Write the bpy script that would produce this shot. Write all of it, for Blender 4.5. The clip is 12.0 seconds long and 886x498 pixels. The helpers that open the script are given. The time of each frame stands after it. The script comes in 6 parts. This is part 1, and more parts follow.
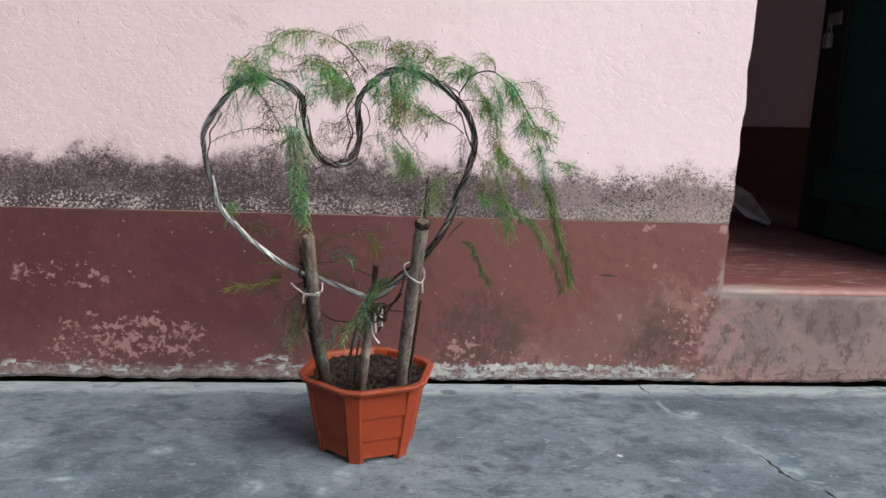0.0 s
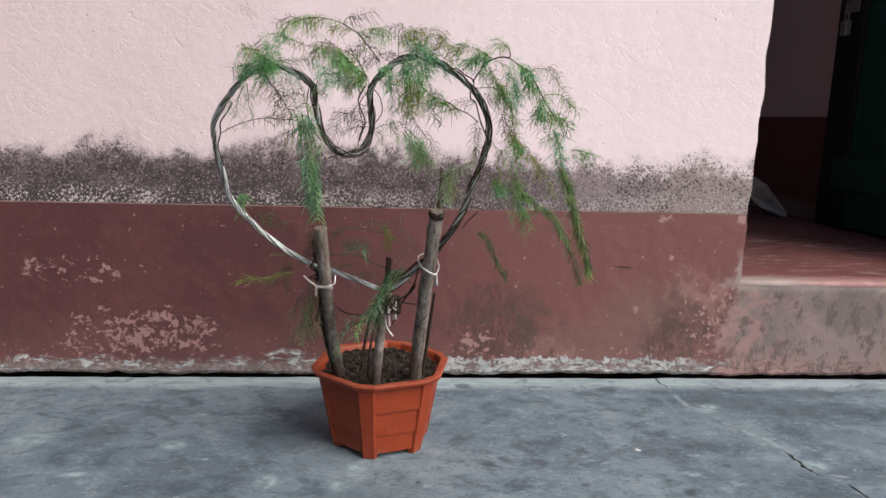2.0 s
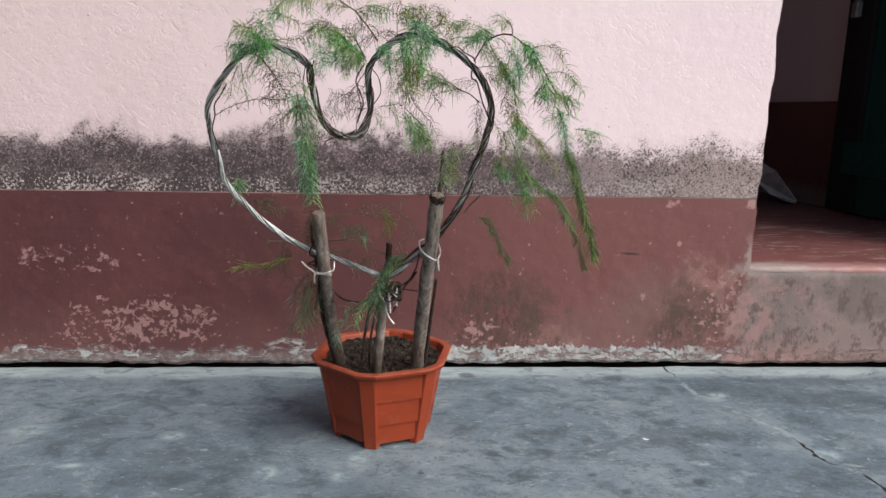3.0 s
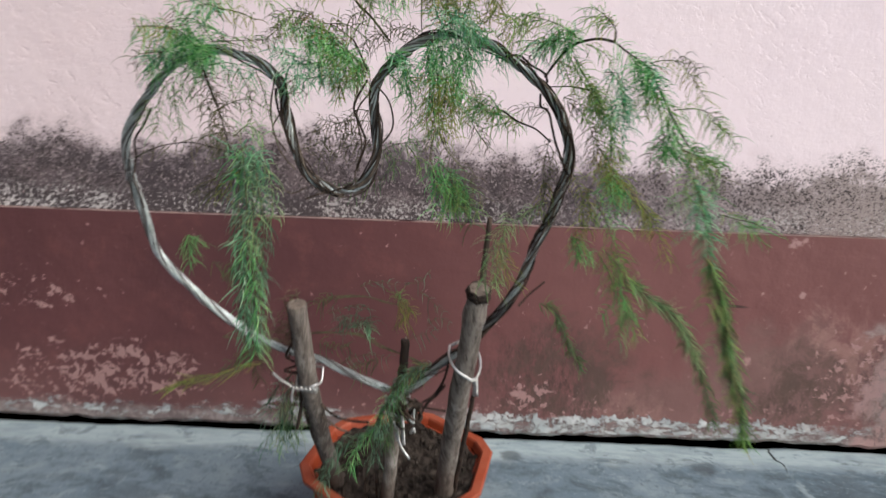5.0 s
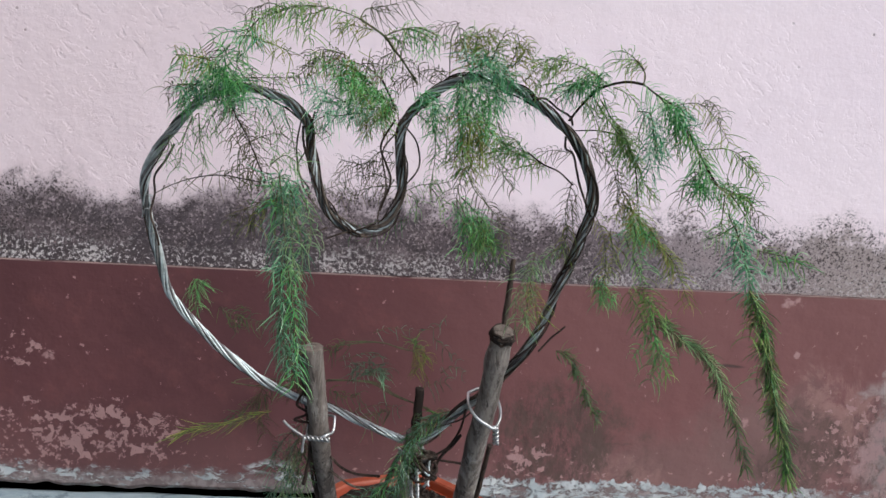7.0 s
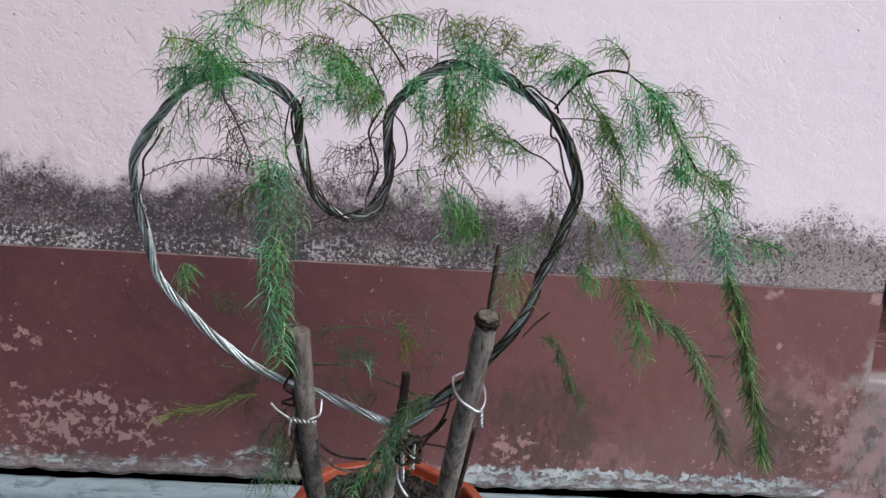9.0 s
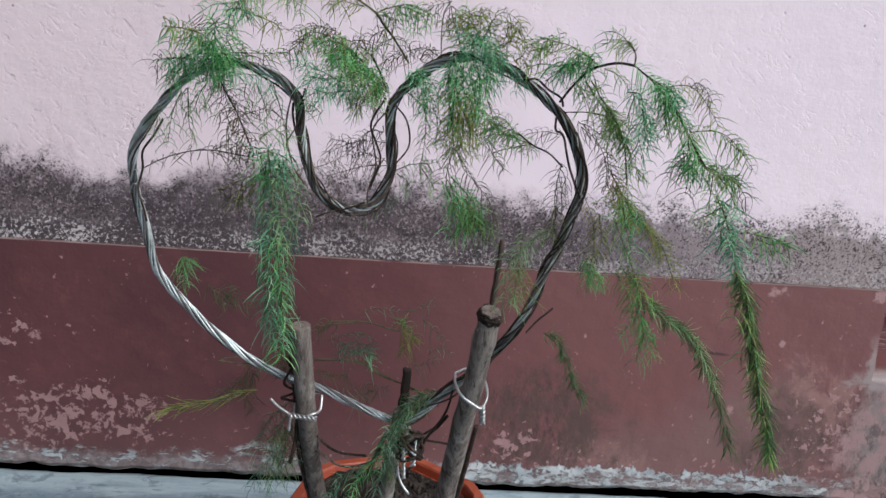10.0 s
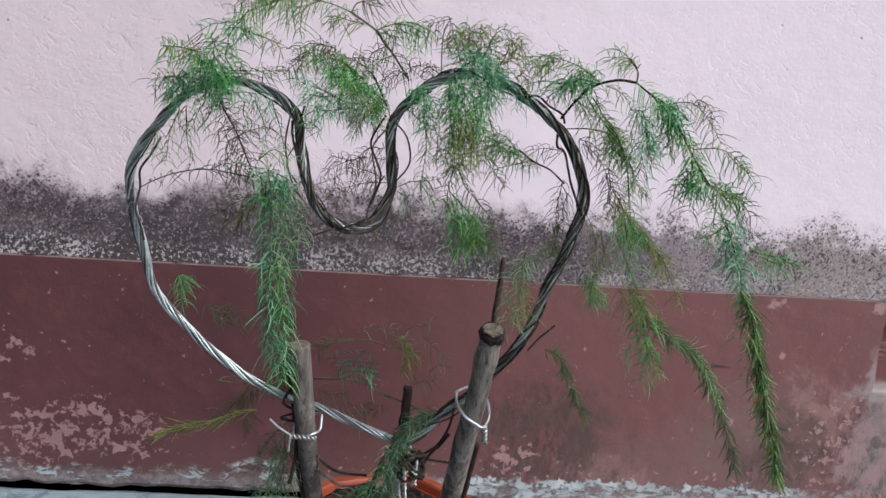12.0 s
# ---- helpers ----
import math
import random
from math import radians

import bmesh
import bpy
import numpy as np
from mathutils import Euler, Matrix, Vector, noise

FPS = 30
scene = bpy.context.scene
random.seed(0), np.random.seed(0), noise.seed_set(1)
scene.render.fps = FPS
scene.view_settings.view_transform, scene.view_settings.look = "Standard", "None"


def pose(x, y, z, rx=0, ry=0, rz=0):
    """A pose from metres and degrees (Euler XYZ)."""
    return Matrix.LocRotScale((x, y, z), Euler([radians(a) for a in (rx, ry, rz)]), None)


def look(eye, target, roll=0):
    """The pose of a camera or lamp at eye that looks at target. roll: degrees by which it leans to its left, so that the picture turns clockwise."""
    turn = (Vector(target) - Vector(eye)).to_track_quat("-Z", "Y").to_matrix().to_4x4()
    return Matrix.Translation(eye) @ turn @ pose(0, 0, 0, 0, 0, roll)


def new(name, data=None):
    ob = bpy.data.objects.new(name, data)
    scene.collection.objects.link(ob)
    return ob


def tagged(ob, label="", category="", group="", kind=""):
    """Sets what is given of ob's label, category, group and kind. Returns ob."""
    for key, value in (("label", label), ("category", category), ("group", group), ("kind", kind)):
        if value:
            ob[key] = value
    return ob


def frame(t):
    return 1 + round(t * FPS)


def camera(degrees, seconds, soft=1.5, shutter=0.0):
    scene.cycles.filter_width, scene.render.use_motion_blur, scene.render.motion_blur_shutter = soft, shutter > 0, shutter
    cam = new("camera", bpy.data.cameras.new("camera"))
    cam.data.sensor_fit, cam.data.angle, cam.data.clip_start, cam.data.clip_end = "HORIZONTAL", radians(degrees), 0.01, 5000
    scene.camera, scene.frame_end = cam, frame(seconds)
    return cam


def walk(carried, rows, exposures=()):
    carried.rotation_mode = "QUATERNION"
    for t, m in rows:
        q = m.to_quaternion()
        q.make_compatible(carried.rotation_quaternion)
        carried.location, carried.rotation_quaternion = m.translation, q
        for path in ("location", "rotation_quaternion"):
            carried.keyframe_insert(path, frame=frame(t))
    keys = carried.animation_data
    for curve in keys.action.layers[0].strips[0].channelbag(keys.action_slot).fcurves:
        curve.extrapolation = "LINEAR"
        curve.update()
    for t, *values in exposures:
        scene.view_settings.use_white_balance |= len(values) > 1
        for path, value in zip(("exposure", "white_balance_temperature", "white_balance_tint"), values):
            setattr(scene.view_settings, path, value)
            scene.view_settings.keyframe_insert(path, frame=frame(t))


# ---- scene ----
cam = camera(64.7, 12.0, 1.5, 0.5)
PATH = [
    (0, (0.029, -1.155, 0.558), (0.18, 0.807, 0.2), 2.0),
    (0.5, (0.033, -1.152, 0.559), (0.161, 0.81, 0.192), 1.6),
    (1, (0.028, -1.151, 0.56), (0.157, 0.811, 0.199), 1.7),
    (1.5, (0.026, -1.145, 0.553), (0.148, 0.816, 0.178), 1.6),
    (2, (0.024, -1.138, 0.548), (0.147, 0.824, 0.177), 1.5),
    (2.5, (0.029, -1.13, 0.544), (0.153, 0.829, 0.165), 1.3),
    (3, (0.032, -1.114, 0.534), (0.138, 0.844, 0.139), 1.1),
    (3.2, (0.036, -1.099, 0.532), (0.134, 0.862, 0.151), 1.0),
    (4.8, (0.064, -0.817, 0.618), (0.013, 1.106, 0.071), 3.1),
    (5, (0.046, -0.749, 0.614), (0.032, 1.175, 0.068), 2.0),
    (5.5, (0.033, -0.66, 0.612), (0.067, 1.266, 0.074), 1.8),
    (6, (0.032, -0.671, 0.551), (0.086, 1.293, 0.175), 3.0),
    (6.5, (0.003, -0.725, 0.578), (0.075, 1.247, 0.254), 2.3),
    (7, (-0.001, -0.749, 0.581), (0.072, 1.223, 0.252), 3.1),
    (7.5, (-0.003, -0.759, 0.576), (0.08, 1.208, 0.224), 3.4),
    (7.7, (0.004, -0.758, 0.575), (0.105, 1.206, 0.209), 3.6),
    (9.5, (0.002, -0.758, 0.575), (0.101, 1.211, 0.237), 3.8),
    (10, (0.001, -0.751, 0.572), (0.102, 1.215, 0.219), 4.0),
    (10.5, (-0.004, -0.745, 0.566), (0.109, 1.22, 0.208), 4.2),
    (11, (-0.003, -0.741, 0.57), (0.101, 1.226, 0.224), 3.8),
    (11.5, (-0.003, -0.741, 0.575), (0.104, 1.228, 0.239), 3.9),
    (12, (-0.004, -0.744, 0.579), (0.109, 1.225, 0.249), 3.8),
]
walk(cam, [(t, look(eye, target, roll)) for t, eye, target, roll in PATH],
     [(0.0, 0.16, 6500, 10), (3.2, 0.20, 6500, 10), (5.0, 0.18, 6300, 7), (5.5, 0.20, 6200, 7), (6.5, 0.18, 5980, 7), (7.0, 0.10, 5880, 7), (7.5, 0.03, 5840, 6.9), (9.5, 0.04, 5760, 6.7), (12.0, 0.09, 5760, 6.7)])

# ---- world and light ----
world = bpy.data.worlds.new("overcast_sky")
scene.world = world
world.use_nodes = True
wt = world.node_tree
sky = wt.nodes.new("ShaderNodeTexSky")
sky.sky_type = "NISHITA"
sky.sun_disc = False
sky.sun_elevation = radians(38)
sky.sun_rotation = radians(127)
sky.air_density, sky.dust_density, sky.ozone_density = 1.0, 4.0, 1.0
wt.links.new(sky.outputs["Color"], wt.nodes["Background"].inputs["Color"])
wt.nodes["Background"].inputs["Strength"].default_value = 0.12
sun_data = bpy.data.lights.new("sun", "SUN")
sun_data.energy, sun_data.angle, sun_data.color = 2.65, radians(42), (1.0, 0.98, 0.955)
sun = new("sun", sun_data)
sun.matrix_world = look((3.4, -2.6, 3.4), (0, 0, 0))


# ---- node helpers ----
class Graph:
    def __init__(self, name):
        self.material = bpy.data.materials.new(name)
        self.material.use_nodes = True
        self.tree = self.material.node_tree
        self.bsdf = self.tree.nodes["Principled BSDF"]
        self.coord = self.tree.nodes.new("ShaderNodeTexCoord").outputs["Object"]
        sep = self.tree.nodes.new("ShaderNodeSeparateXYZ")
        self.tree.links.new(self.coord, sep.inputs[0])
        self.x, self.y, self.z = sep.outputs

    def put(self, socket, value):
        if isinstance(value, bpy.types.NodeSocket):
            self.tree.links.new(value, socket)
        elif socket.type == "RGBA":
            socket.default_value = (*value, 1.0) if len(value) == 3 else value
        else:
            socket.default_value = value

    def noise(self, scale, detail=4.0, rough=0.55, stretch=None, distortion=0.0, shift=0.0, tilt=0.0):
        node = self.tree.nodes.new("ShaderNodeTexNoise")
        node.inputs["Scale"].default_value = scale
        node.inputs["Detail"].default_value = detail
        node.inputs["Roughness"].default_value = rough
        node.inputs["Distortion"].default_value = distortion
        vec = self.coord
        if tilt:
            turn = self.tree.nodes.new("ShaderNodeMapping")
            turn.inputs["Rotation"].default_value = (0, tilt, 0)
            self.tree.links.new(vec, turn.inputs["Vector"])
            vec = turn.outputs[0]
        if stretch or shift:
            mp = self.tree.nodes.new("ShaderNodeMapping")
            mp.inputs["Scale"].default_value = stretch or (1, 1, 1)
            mp.inputs["Location"].default_value = (shift, shift * 0.7, shift * 1.3)
            self.tree.links.new(vec, mp.inputs["Vector"])
            vec = mp.outputs[0]
        self.tree.links.new(vec, node.inputs["Vector"])
        return node.outputs["Fac"]

    def voronoi(self, scale, feature="F1", stretch=None):
        node = self.tree.nodes.new("ShaderNodeTexVoronoi")
        node.feature = feature
        node.inputs["Scale"].default_value = scale
        vec = self.coord
        if stretch:
            mp = self.tree.nodes.new("ShaderNodeMapping")
            mp.inputs["Scale"].default_value = stretch
            self.tree.links.new(vec, mp.inputs["Vector"])
            vec = mp.outputs[0]
        self.tree.links.new(vec, node.inputs["Vector"])
        return node.outputs["Distance"]

    def math(self, op, a, b=0.0, c=0.0, clamp=False):
        node = self.tree.nodes.new("ShaderNodeMath")
        node.operation, node.use_clamp = op, clamp
        for socket, value in zip(node.inputs, (a, b, c)):
            self.put(socket, value)
        return node.outputs[0]

    def step(self, value, low, high, to_low=0.0, to_high=1.0):
        node = self.tree.nodes.new("ShaderNodeMapRange")
        node.interpolation_type = "SMOOTHSTEP"
        for key, v in (("Value", value), ("From Min", low), ("From Max", high), ("To Min", to_low), ("To Max", to_high)):
            self.put(node.inputs[key], v)
        return node.outputs["Result"]

    def mix(self, fac, a, b):
        node = self.tree.nodes.new("ShaderNodeMix")
        node.data_type = "RGBA"
        self.put(node.inputs[0], fac)
        self.put(node.inputs[6], a)
        self.put(node.inputs[7], b)
        return node.outputs[2]

    def spot(self, u, v, u0, v0, ru, rv, wobble=None):
        """1 inside an oval patch of the plan (u, v), fading to 0 at its rim."""
        a = self.math("DIVIDE", self.math("SUBTRACT", u, u0), ru)
        b = self.math("DIVIDE", self.math("SUBTRACT", v, v0), rv)
        d = self.math("SQRT", self.math("ADD", self.math("MULTIPLY", a, a), self.math("MULTIPLY", b, b)))
        if wobble is not None:
            d = self.math("ADD", d, wobble)
        return self.step(d, 0.35, 1.0, 1.0, 0.0)

    def any(self, *masks):
        out = masks[0]
        for m in masks[1:]:
            out = self.math("MAXIMUM", out, m)
        return out

    def both(self, a, b):
        return self.math("MULTIPLY", a, b)

    def bump(self, *layers):
        last = None
        for height, strength, distance in layers:
            node = self.tree.nodes.new("ShaderNodeBump")
            node.inputs["Strength"].default_value = strength
            node.inputs["Distance"].default_value = distance
            self.tree.links.new(height, node.inputs["Height"])
            if last:
                self.tree.links.new(last, node.inputs["Normal"])
            last = node.outputs[0]
        self.tree.links.new(last, self.bsdf.inputs["Normal"])

    def finish(self, color, rough=0.8, metal=0.0, specular=0.3):
        self.put(self.bsdf.inputs["Base Color"], color)
        self.put(self.bsdf.inputs["Roughness"], rough)
        self.put(self.bsdf.inputs["Metallic"], metal)
        self.put(self.bsdf.inputs["Specular IOR Level"], specular)
        return self.material


# ---- materials ----
PINK, PINK_WORN = (0.82, 0.70, 0.73), (0.75, 0.62, 0.645)
OXIDE, OXIDE_DARK = (0.117, 0.0455, 0.0470), (0.092, 0.0365, 0.0390)
BARE, LIME = (0.40, 0.245, 0.235), (0.60, 0.62, 0.62)


def pink_plaster():
    g = Graph("pink_limewash")
    broad, fine, grit = g.noise(3.5, 3), g.noise(38, 6, 0.6), g.noise(170, 5, 0.65)
    paint = g.mix(g.step(broad, 0.35, 0.7), PINK, (0.80, 0.68, 0.72))
    paint = g.mix(g.step(fine, 0.56, 0.72, 0, 0.5), paint, PINK_WORN)
    # duller paint on the left, with the weaker light there put into its colour
    worn_and_dim = g.step(g.math("ADD", g.x, g.math("MULTIPLY", g.math("SUBTRACT", broad, 0.5), 1.2)), -0.75, 0.35, 0.85, 0.0)
    paint = g.mix(worn_and_dim, paint, (0.66, 0.545, 0.565))
    ragged = g.math("ADD", g.z, g.math("ADD", g.math("MULTIPLY", g.math("SUBTRACT", g.noise(7, 4, 0.6), 0.5), g.step(g.x, 0.3, 0.55, 0.15, 0.06)), g.math("MULTIPLY", g.math("SUBTRACT", g.noise(30, 5, 0.7), 0.5), 0.09)))
    damp_and_shade = g.step(ragged, 0.415, 0.500, 1.0, 0.0)
    soot = g.math("ADD", damp_and_shade, g.math("MULTIPLY", g.math("SUBTRACT", g.noise(95, 6, 0.75), 0.5), 1.7))
    soot = g.both(g.step(soot, 0.38, 0.85), g.step(damp_and_shade, 0.0, 0.25))
    haze = g.both(damp_and_shade, g.step(g.x, 0.1, 0.5, 0.9, 0.35))
    paint = g.mix(haze, paint, g.mix(g.step(g.x, 0.2, 0.6), (0.172, 0.126, 0.136), (0.300, 0.230, 0.205)))
    mould = g.mix(g.step(g.noise(24, 4), 0.35, 0.65), (0.045, 0.036, 0.040), (0.125, 0.096, 0.100))
    mould = g.mix(g.step(g.x, 0.3, 0.7, 0, 0.7), mould, (0.19, 0.15, 0.115))
    paint = g.mix(g.both(soot, g.step(g.x, 0.1, 0.5, 0.85, 0.68)), paint, mould)
    cloud = g.both(g.both(g.step(g.noise(6, 5, 0.65, (0.7, 1, 1.2), 0.2, 11.0), 0.44, 0.60), g.step(damp_and_shade, 0.1, 0.7)), g.step(g.x, -0.1, 0.35, 0.62, 0.12))
    paint = g.mix(cloud, paint, (0.055, 0.045, 0.052))
    dots = g.both(g.step(g.math("ADD", g.noise(290, 5, 0.74, shift=9.0), g.math("MULTIPLY", g.math("SUBTRACT", g.noise(28, 3, shift=4.0), 0.5), 0.25)), 0.51, 0.575), g.step(damp_and_shade, 0.02, 0.4))
    paint = g.mix(g.both(dots, 0.95), paint, (0.045, 0.036, 0.036))
    flecks = g.both(g.step(g.noise(230, 5, 0.72, shift=12.0), 0.55, 0.60), g.step(damp_and_shade, 0.3, 0.8))
    paint = g.mix(g.both(flecks, 0.5), paint, (0.44, 0.37, 0.37))
    sill_dark = g.both(g.step(g.math("ADD", g.z, g.math("MULTIPLY", g.noise(25, 4), 0.05)), 0.40, 0.435, 1.0, 0.0), g.step(g.x, -0.25, 0.3, 0.8, 0.0))
    paint = g.mix(sill_dark, paint, (0.065, 0.052, 0.055))
    crumbs = g.both(g.step(g.math("ADD", g.noise(170, 6, 0.75, shift=3.1), g.math("MULTIPLY", g.math("SUBTRACT", g.noise(16, 3, shift=5.0), 0.5), 0.25)), 0.53, 0.58), g.step(g.math("ADD", g.z, g.math("MULTIPLY", g.noise(14, 2), 0.05)), 0.405, 0.435, 1.0, 0.0))
    paint = g.mix(g.both(crumbs, g.step(g.x, -0.9, 0.5, 0.95, 0.5)), paint, (0.60, 0.55, 0.54))
    pits = g.both(g.step(g.voronoi(34), 0.05, 0.085, 1.0, 0.0), g.step(g.noise(9, 2), 0.50, 0.60))
    paint = g.mix(g.both(pits, 0.7), paint, (0.26, 0.19, 0.19))
    specks = g.step(g.noise(260, 3, 0.6, shift=15.0), 0.66, 0.72)
    paint = g.mix(g.both(specks, 0.35), paint, (0.42, 0.33, 0.34))
    rough_left = g.step(g.math("ADD", g.x, g.math("MULTIPLY", broad, 0.6)), -0.3, 0.7, 1.0, 0.30)
    spatter = g.both(g.noise(95, 5, 0.62, (0.85, 1, 1.1), 0.3, 6.0), g.both(rough_left, g.step(g.noise(6, 4, 0.65, shift=8.0), 0.36, 0.62, 0.3, 1.0)))
    dabs = g.both(g.both(g.step(g.noise(40, 5, 0.62, (0.8, 1, 1.1), 0.4, 21.0), 0.60, 0.68), g.step(g.noise(5, 2, shift=2.0), 0.40, 0.6)), rough_left)
    # slanting trowel scratches in the rougher patches
    drag = g.both(g.step(g.noise(105, 5, 0.65, (0.42, 1, 1), 0.6, 13.0, -0.72), 0.56, 0.64), g.both(rough_left, g.step(g.noise(6, 3, 0.6, shift=17.0), 0.42, 0.58, 0.15, 1.0)))
    gouge = g.both(g.step(g.noise(30, 4, 0.6, (0.28, 1, 1), 0.4, 3.0, -0.85), 0.715, 0.74), rough_left)
    paint = g.mix(g.both(gouge, 0.35), paint, (0.46, 0.36, 0.38))
    g.bump((drag, 0.5, -0.0018), (gouge, 0.4, -0.0014), (spatter, 0.48, 0.0036), (grit, 0.28, 0.0014), (g.noise(45, 4, 0.55), 0.10, 0.005), (dabs, 0.30, 0.0016), (pits, 0.5, -0.0015), (crumbs, 0.5, 0.002))
    return g.finish(paint, 0.92, specular=0.15)


def oxide_dado():
    g = Graph("red_oxide_dado")
    n1, n2, n3 = g.noise(4, 4), g.noise(26, 6, 0.65), g.noise(90, 5, 0.6)
    w = g.math("MULTIPLY", g.math("SUBTRACT", n2, 0.5), 1.6)
    paint = g.mix(g.step(n1, 0.35, 0.65), OXIDE, OXIDE_DARK)
    paint = g.mix(g.step(n2, 0.5, 0.75, 0, 0.35), paint, (0.20, 0.075, 0.068))
    paint = g.mix(g.step(g.math("ADD", g.x, g.math("MULTIPLY", n1, 0.3)), -0.02, 0.55, 0, 0.9), paint, (0.190, 0.081, 0.076))
    # grime rising from the ground, heaviest towards the doorway
    low = g.step(g.math("ADD", g.z, g.math("MULTIPLY", g.math("SUBTRACT", n1, 0.5), 0.12)), 0.03, 0.17, 1.0, 0.0)
    paint = g.mix(g.both(low, 0.3), paint, (0.200, 0.108, 0.102))
    grime = g.any(g.spot(g.x, g.z, 0.60, 0.12, 0.20, 0.13, w), g.both(g.spot(g.x, g.z, 0.42, 0.07, 0.2, 0.08, w), 0.6))
    paint = g.mix(g.both(grime, 0.5), paint, (0.180, 0.122, 0.110))
    black = g.both(g.any(g.spot(g.x, g.z, 0.21, 0.10, 0.13, 0.13, w), g.spot(g.x, g.z, 0.60, 0.085, 0.06, 0.06, w), g.both(g.spot(g.x, g.z, 0.72, 0.12, 0.09, 0.11, w), 0.8)), g.step(g.noise(110, 6, 0.75, (1, 1, 0.42), shift=4.0), 0.43, 0.60))
    paint = g.mix(g.both(black, 0.8), paint, (0.060, 0.036, 0.033))
    rubbed = g.both(g.any(g.spot(g.x, g.z, 0.66, 0.17, 0.13, 0.12, w), g.both(g.spot(g.x, g.z, 0.30, 0.05, 0.22, 0.06, w), 0.7)), g.step(g.noise(18, 7, 0.75, (1, 1, 0.7), 0.4, 6.0), 0.46, 0.60))
    paint = g.mix(g.both(rubbed, 0.6), paint, (0.330, 0.185, 0.165))
    moss = g.both(g.any(g.spot(g.x, g.z, 0.62, 0.10, 0.11, 0.10, w), g.both(g.spot(g.x, g.z, 0.26, 0.11, 0.16, 0.13, w), 1.0)), g.step(g.noise(22, 9, 0.8, (1, 1, 0.8), 0.5, 9.0), 0.40, 0.60))
    paint = g.mix(g.both(moss, 0.9), paint, (0.090, 0.058, 0.048))
    # flaked patches that show the pink undercoat
    flake = g.math("ADD", g.math("MULTIPLY", n3, 0.45), g.math("MULTIPLY", g.noise(46, 8, 0.72, None, 0.9, 1.7), 0.55))
    zone = g.any(g.both(g.spot(g.x, g.z, -0.51, 0.085, 0.24, 0.10, w), 0.80), g.both(g.spot(g.x, g.z, -0.62, 0.225, 0.22, 0.05), 0.62), g.both(g.spot(g.x, g.z, 0.71, 0.13, 0.11, 0.12, w), 0.72), g.both(g.spot(g.x, g.z, 0.19, 0.075, 0.07, 0.05), 0.75), g.both(low, 0.45), 0.22)
    bare = g.step(g.math("ADD", flake, g.math("MULTIPLY", zone, 0.19)), 0.655, 0.675)
    w3 = g.math("ADD", g.math("MULTIPLY", g.math("SUBTRACT", g.noise(75, 3, 0.6, shift=8.0), 0.5), 3.2), 0.1)
    marks = g.any(g.spot(g.x, g.z, -0.553, 0.216, 0.010, 0.010, w3), g.spot(g.x, g.z, -0.724, 0.23, 0.009, 0.018, w3), g.spot(g.x, g.z, 0.581, 0.352, 0.016, 0.012, w3), g.spot(g.x, g.z, 0.745, 0.352, 0.012, 0.014, w3), g.spot(g.x, g.z, 0.166, 0.08, 0.016, 0.007, w3), g.spot(g.x, g.z, 0.285, 0.262, 0.004, 0.006, w3), g.spot(g.x, g.z, 0.537, 0.268, 0.005, 0.006, w3), g.spot(g.x, g.z, 0.60, 0.267, 0.006, 0.006, w3), g.spot(g.x, g.z, 0.53, 0.15, 0.007, 0.012, w3))
    paint = g.mix(g.any(bare, marks), paint, g.mix(n3, BARE, (0.33, 0.19, 0.18)))
    worn_edge = g.both(g.step(g.math("ADD", g.x, g.math("MULTIPLY", g.math("SUBTRACT", n3, 0.5), 0.03)), 0.738, 0.750), g.both(g.step(g.z, 0.205, 0.225), g.step(g.math("ADD", g.z, g.math("MULTIPLY", n2, 0.06)), 0.28, 0.33, 1.0, 0.0)))
    paint = g.mix(g.both(worn_edge, 0.55), paint, (0.40, 0.35, 0.33))
    scratch = g.spot(g.x, g.math("ADD", g.z, g.math("MULTIPLY", g.x, 0.06)), 0.497, 0.275, 0.028, 0.0035)
    paint = g.mix(scratch, paint, (0.06, 0.035, 0.03))
    # salts along the foot
    salt_h = g.math("ADD", g.z, g.math("MULTIPLY", g.math("SUBTRACT", g.noise(20, 5, 0.7), 0.5), 0.045))
    salts = g.both(g.step(salt_h, 0.034, 0.044, 1.0, 0.0), g.step(g.noise(48, 9, 0.78, (0.55, 1, 1.5), 0.5, 5.2), 0.525, 0.565))
    lumps = g.math("ADD", salt_h, g.math("MULTIPLY", g.math("SUBTRACT", g.noise(62, 6, 0.7, (1, 1, 0.6), 0.3, 7.5), 0.5), 0.050))
    broken = g.step(g.noise(60, 9, 0.8, (0.7, 1, 1.5), 0.4, 2.4), 0.49, 0.54)
    rim = g.step(lumps, 0.026, 0.032)
    crust = g.both(g.both(g.step(g.x, 0.04, 0.14), g.step(g.x, 0.60, 0.72, 1.0, 0.0)), g.both(g.step(lumps, 0.039, 0.043, 1.0, 0.0), g.any(g.both(broken, 0.85), g.both(rim, g.step(n3, 0.44, 0.52)))))
    salts = g.any(salts, crust, g.both(g.spot(g.x, g.z, -0.21, 0.046, 0.055, 0.016, w), g.step(g.noise(70, 8, 0.78, (0.5, 1, 1.4), 0.5, 1.2), 0.47, 0.52)))
    paint = g.mix(g.step(salt_h, 0.018, 0.044, 0.7, 0.0), paint, g.mix(g.step(n3, 0.4, 0.6), (0.20, 0.17, 0.165), (0.34, 0.31, 0.30)))
    paint = g.mix(g.both(salts, 0.88), paint, g.mix(g.step(n2, 0.4, 0.6), LIME, (0.43, 0.475, 0.49)))
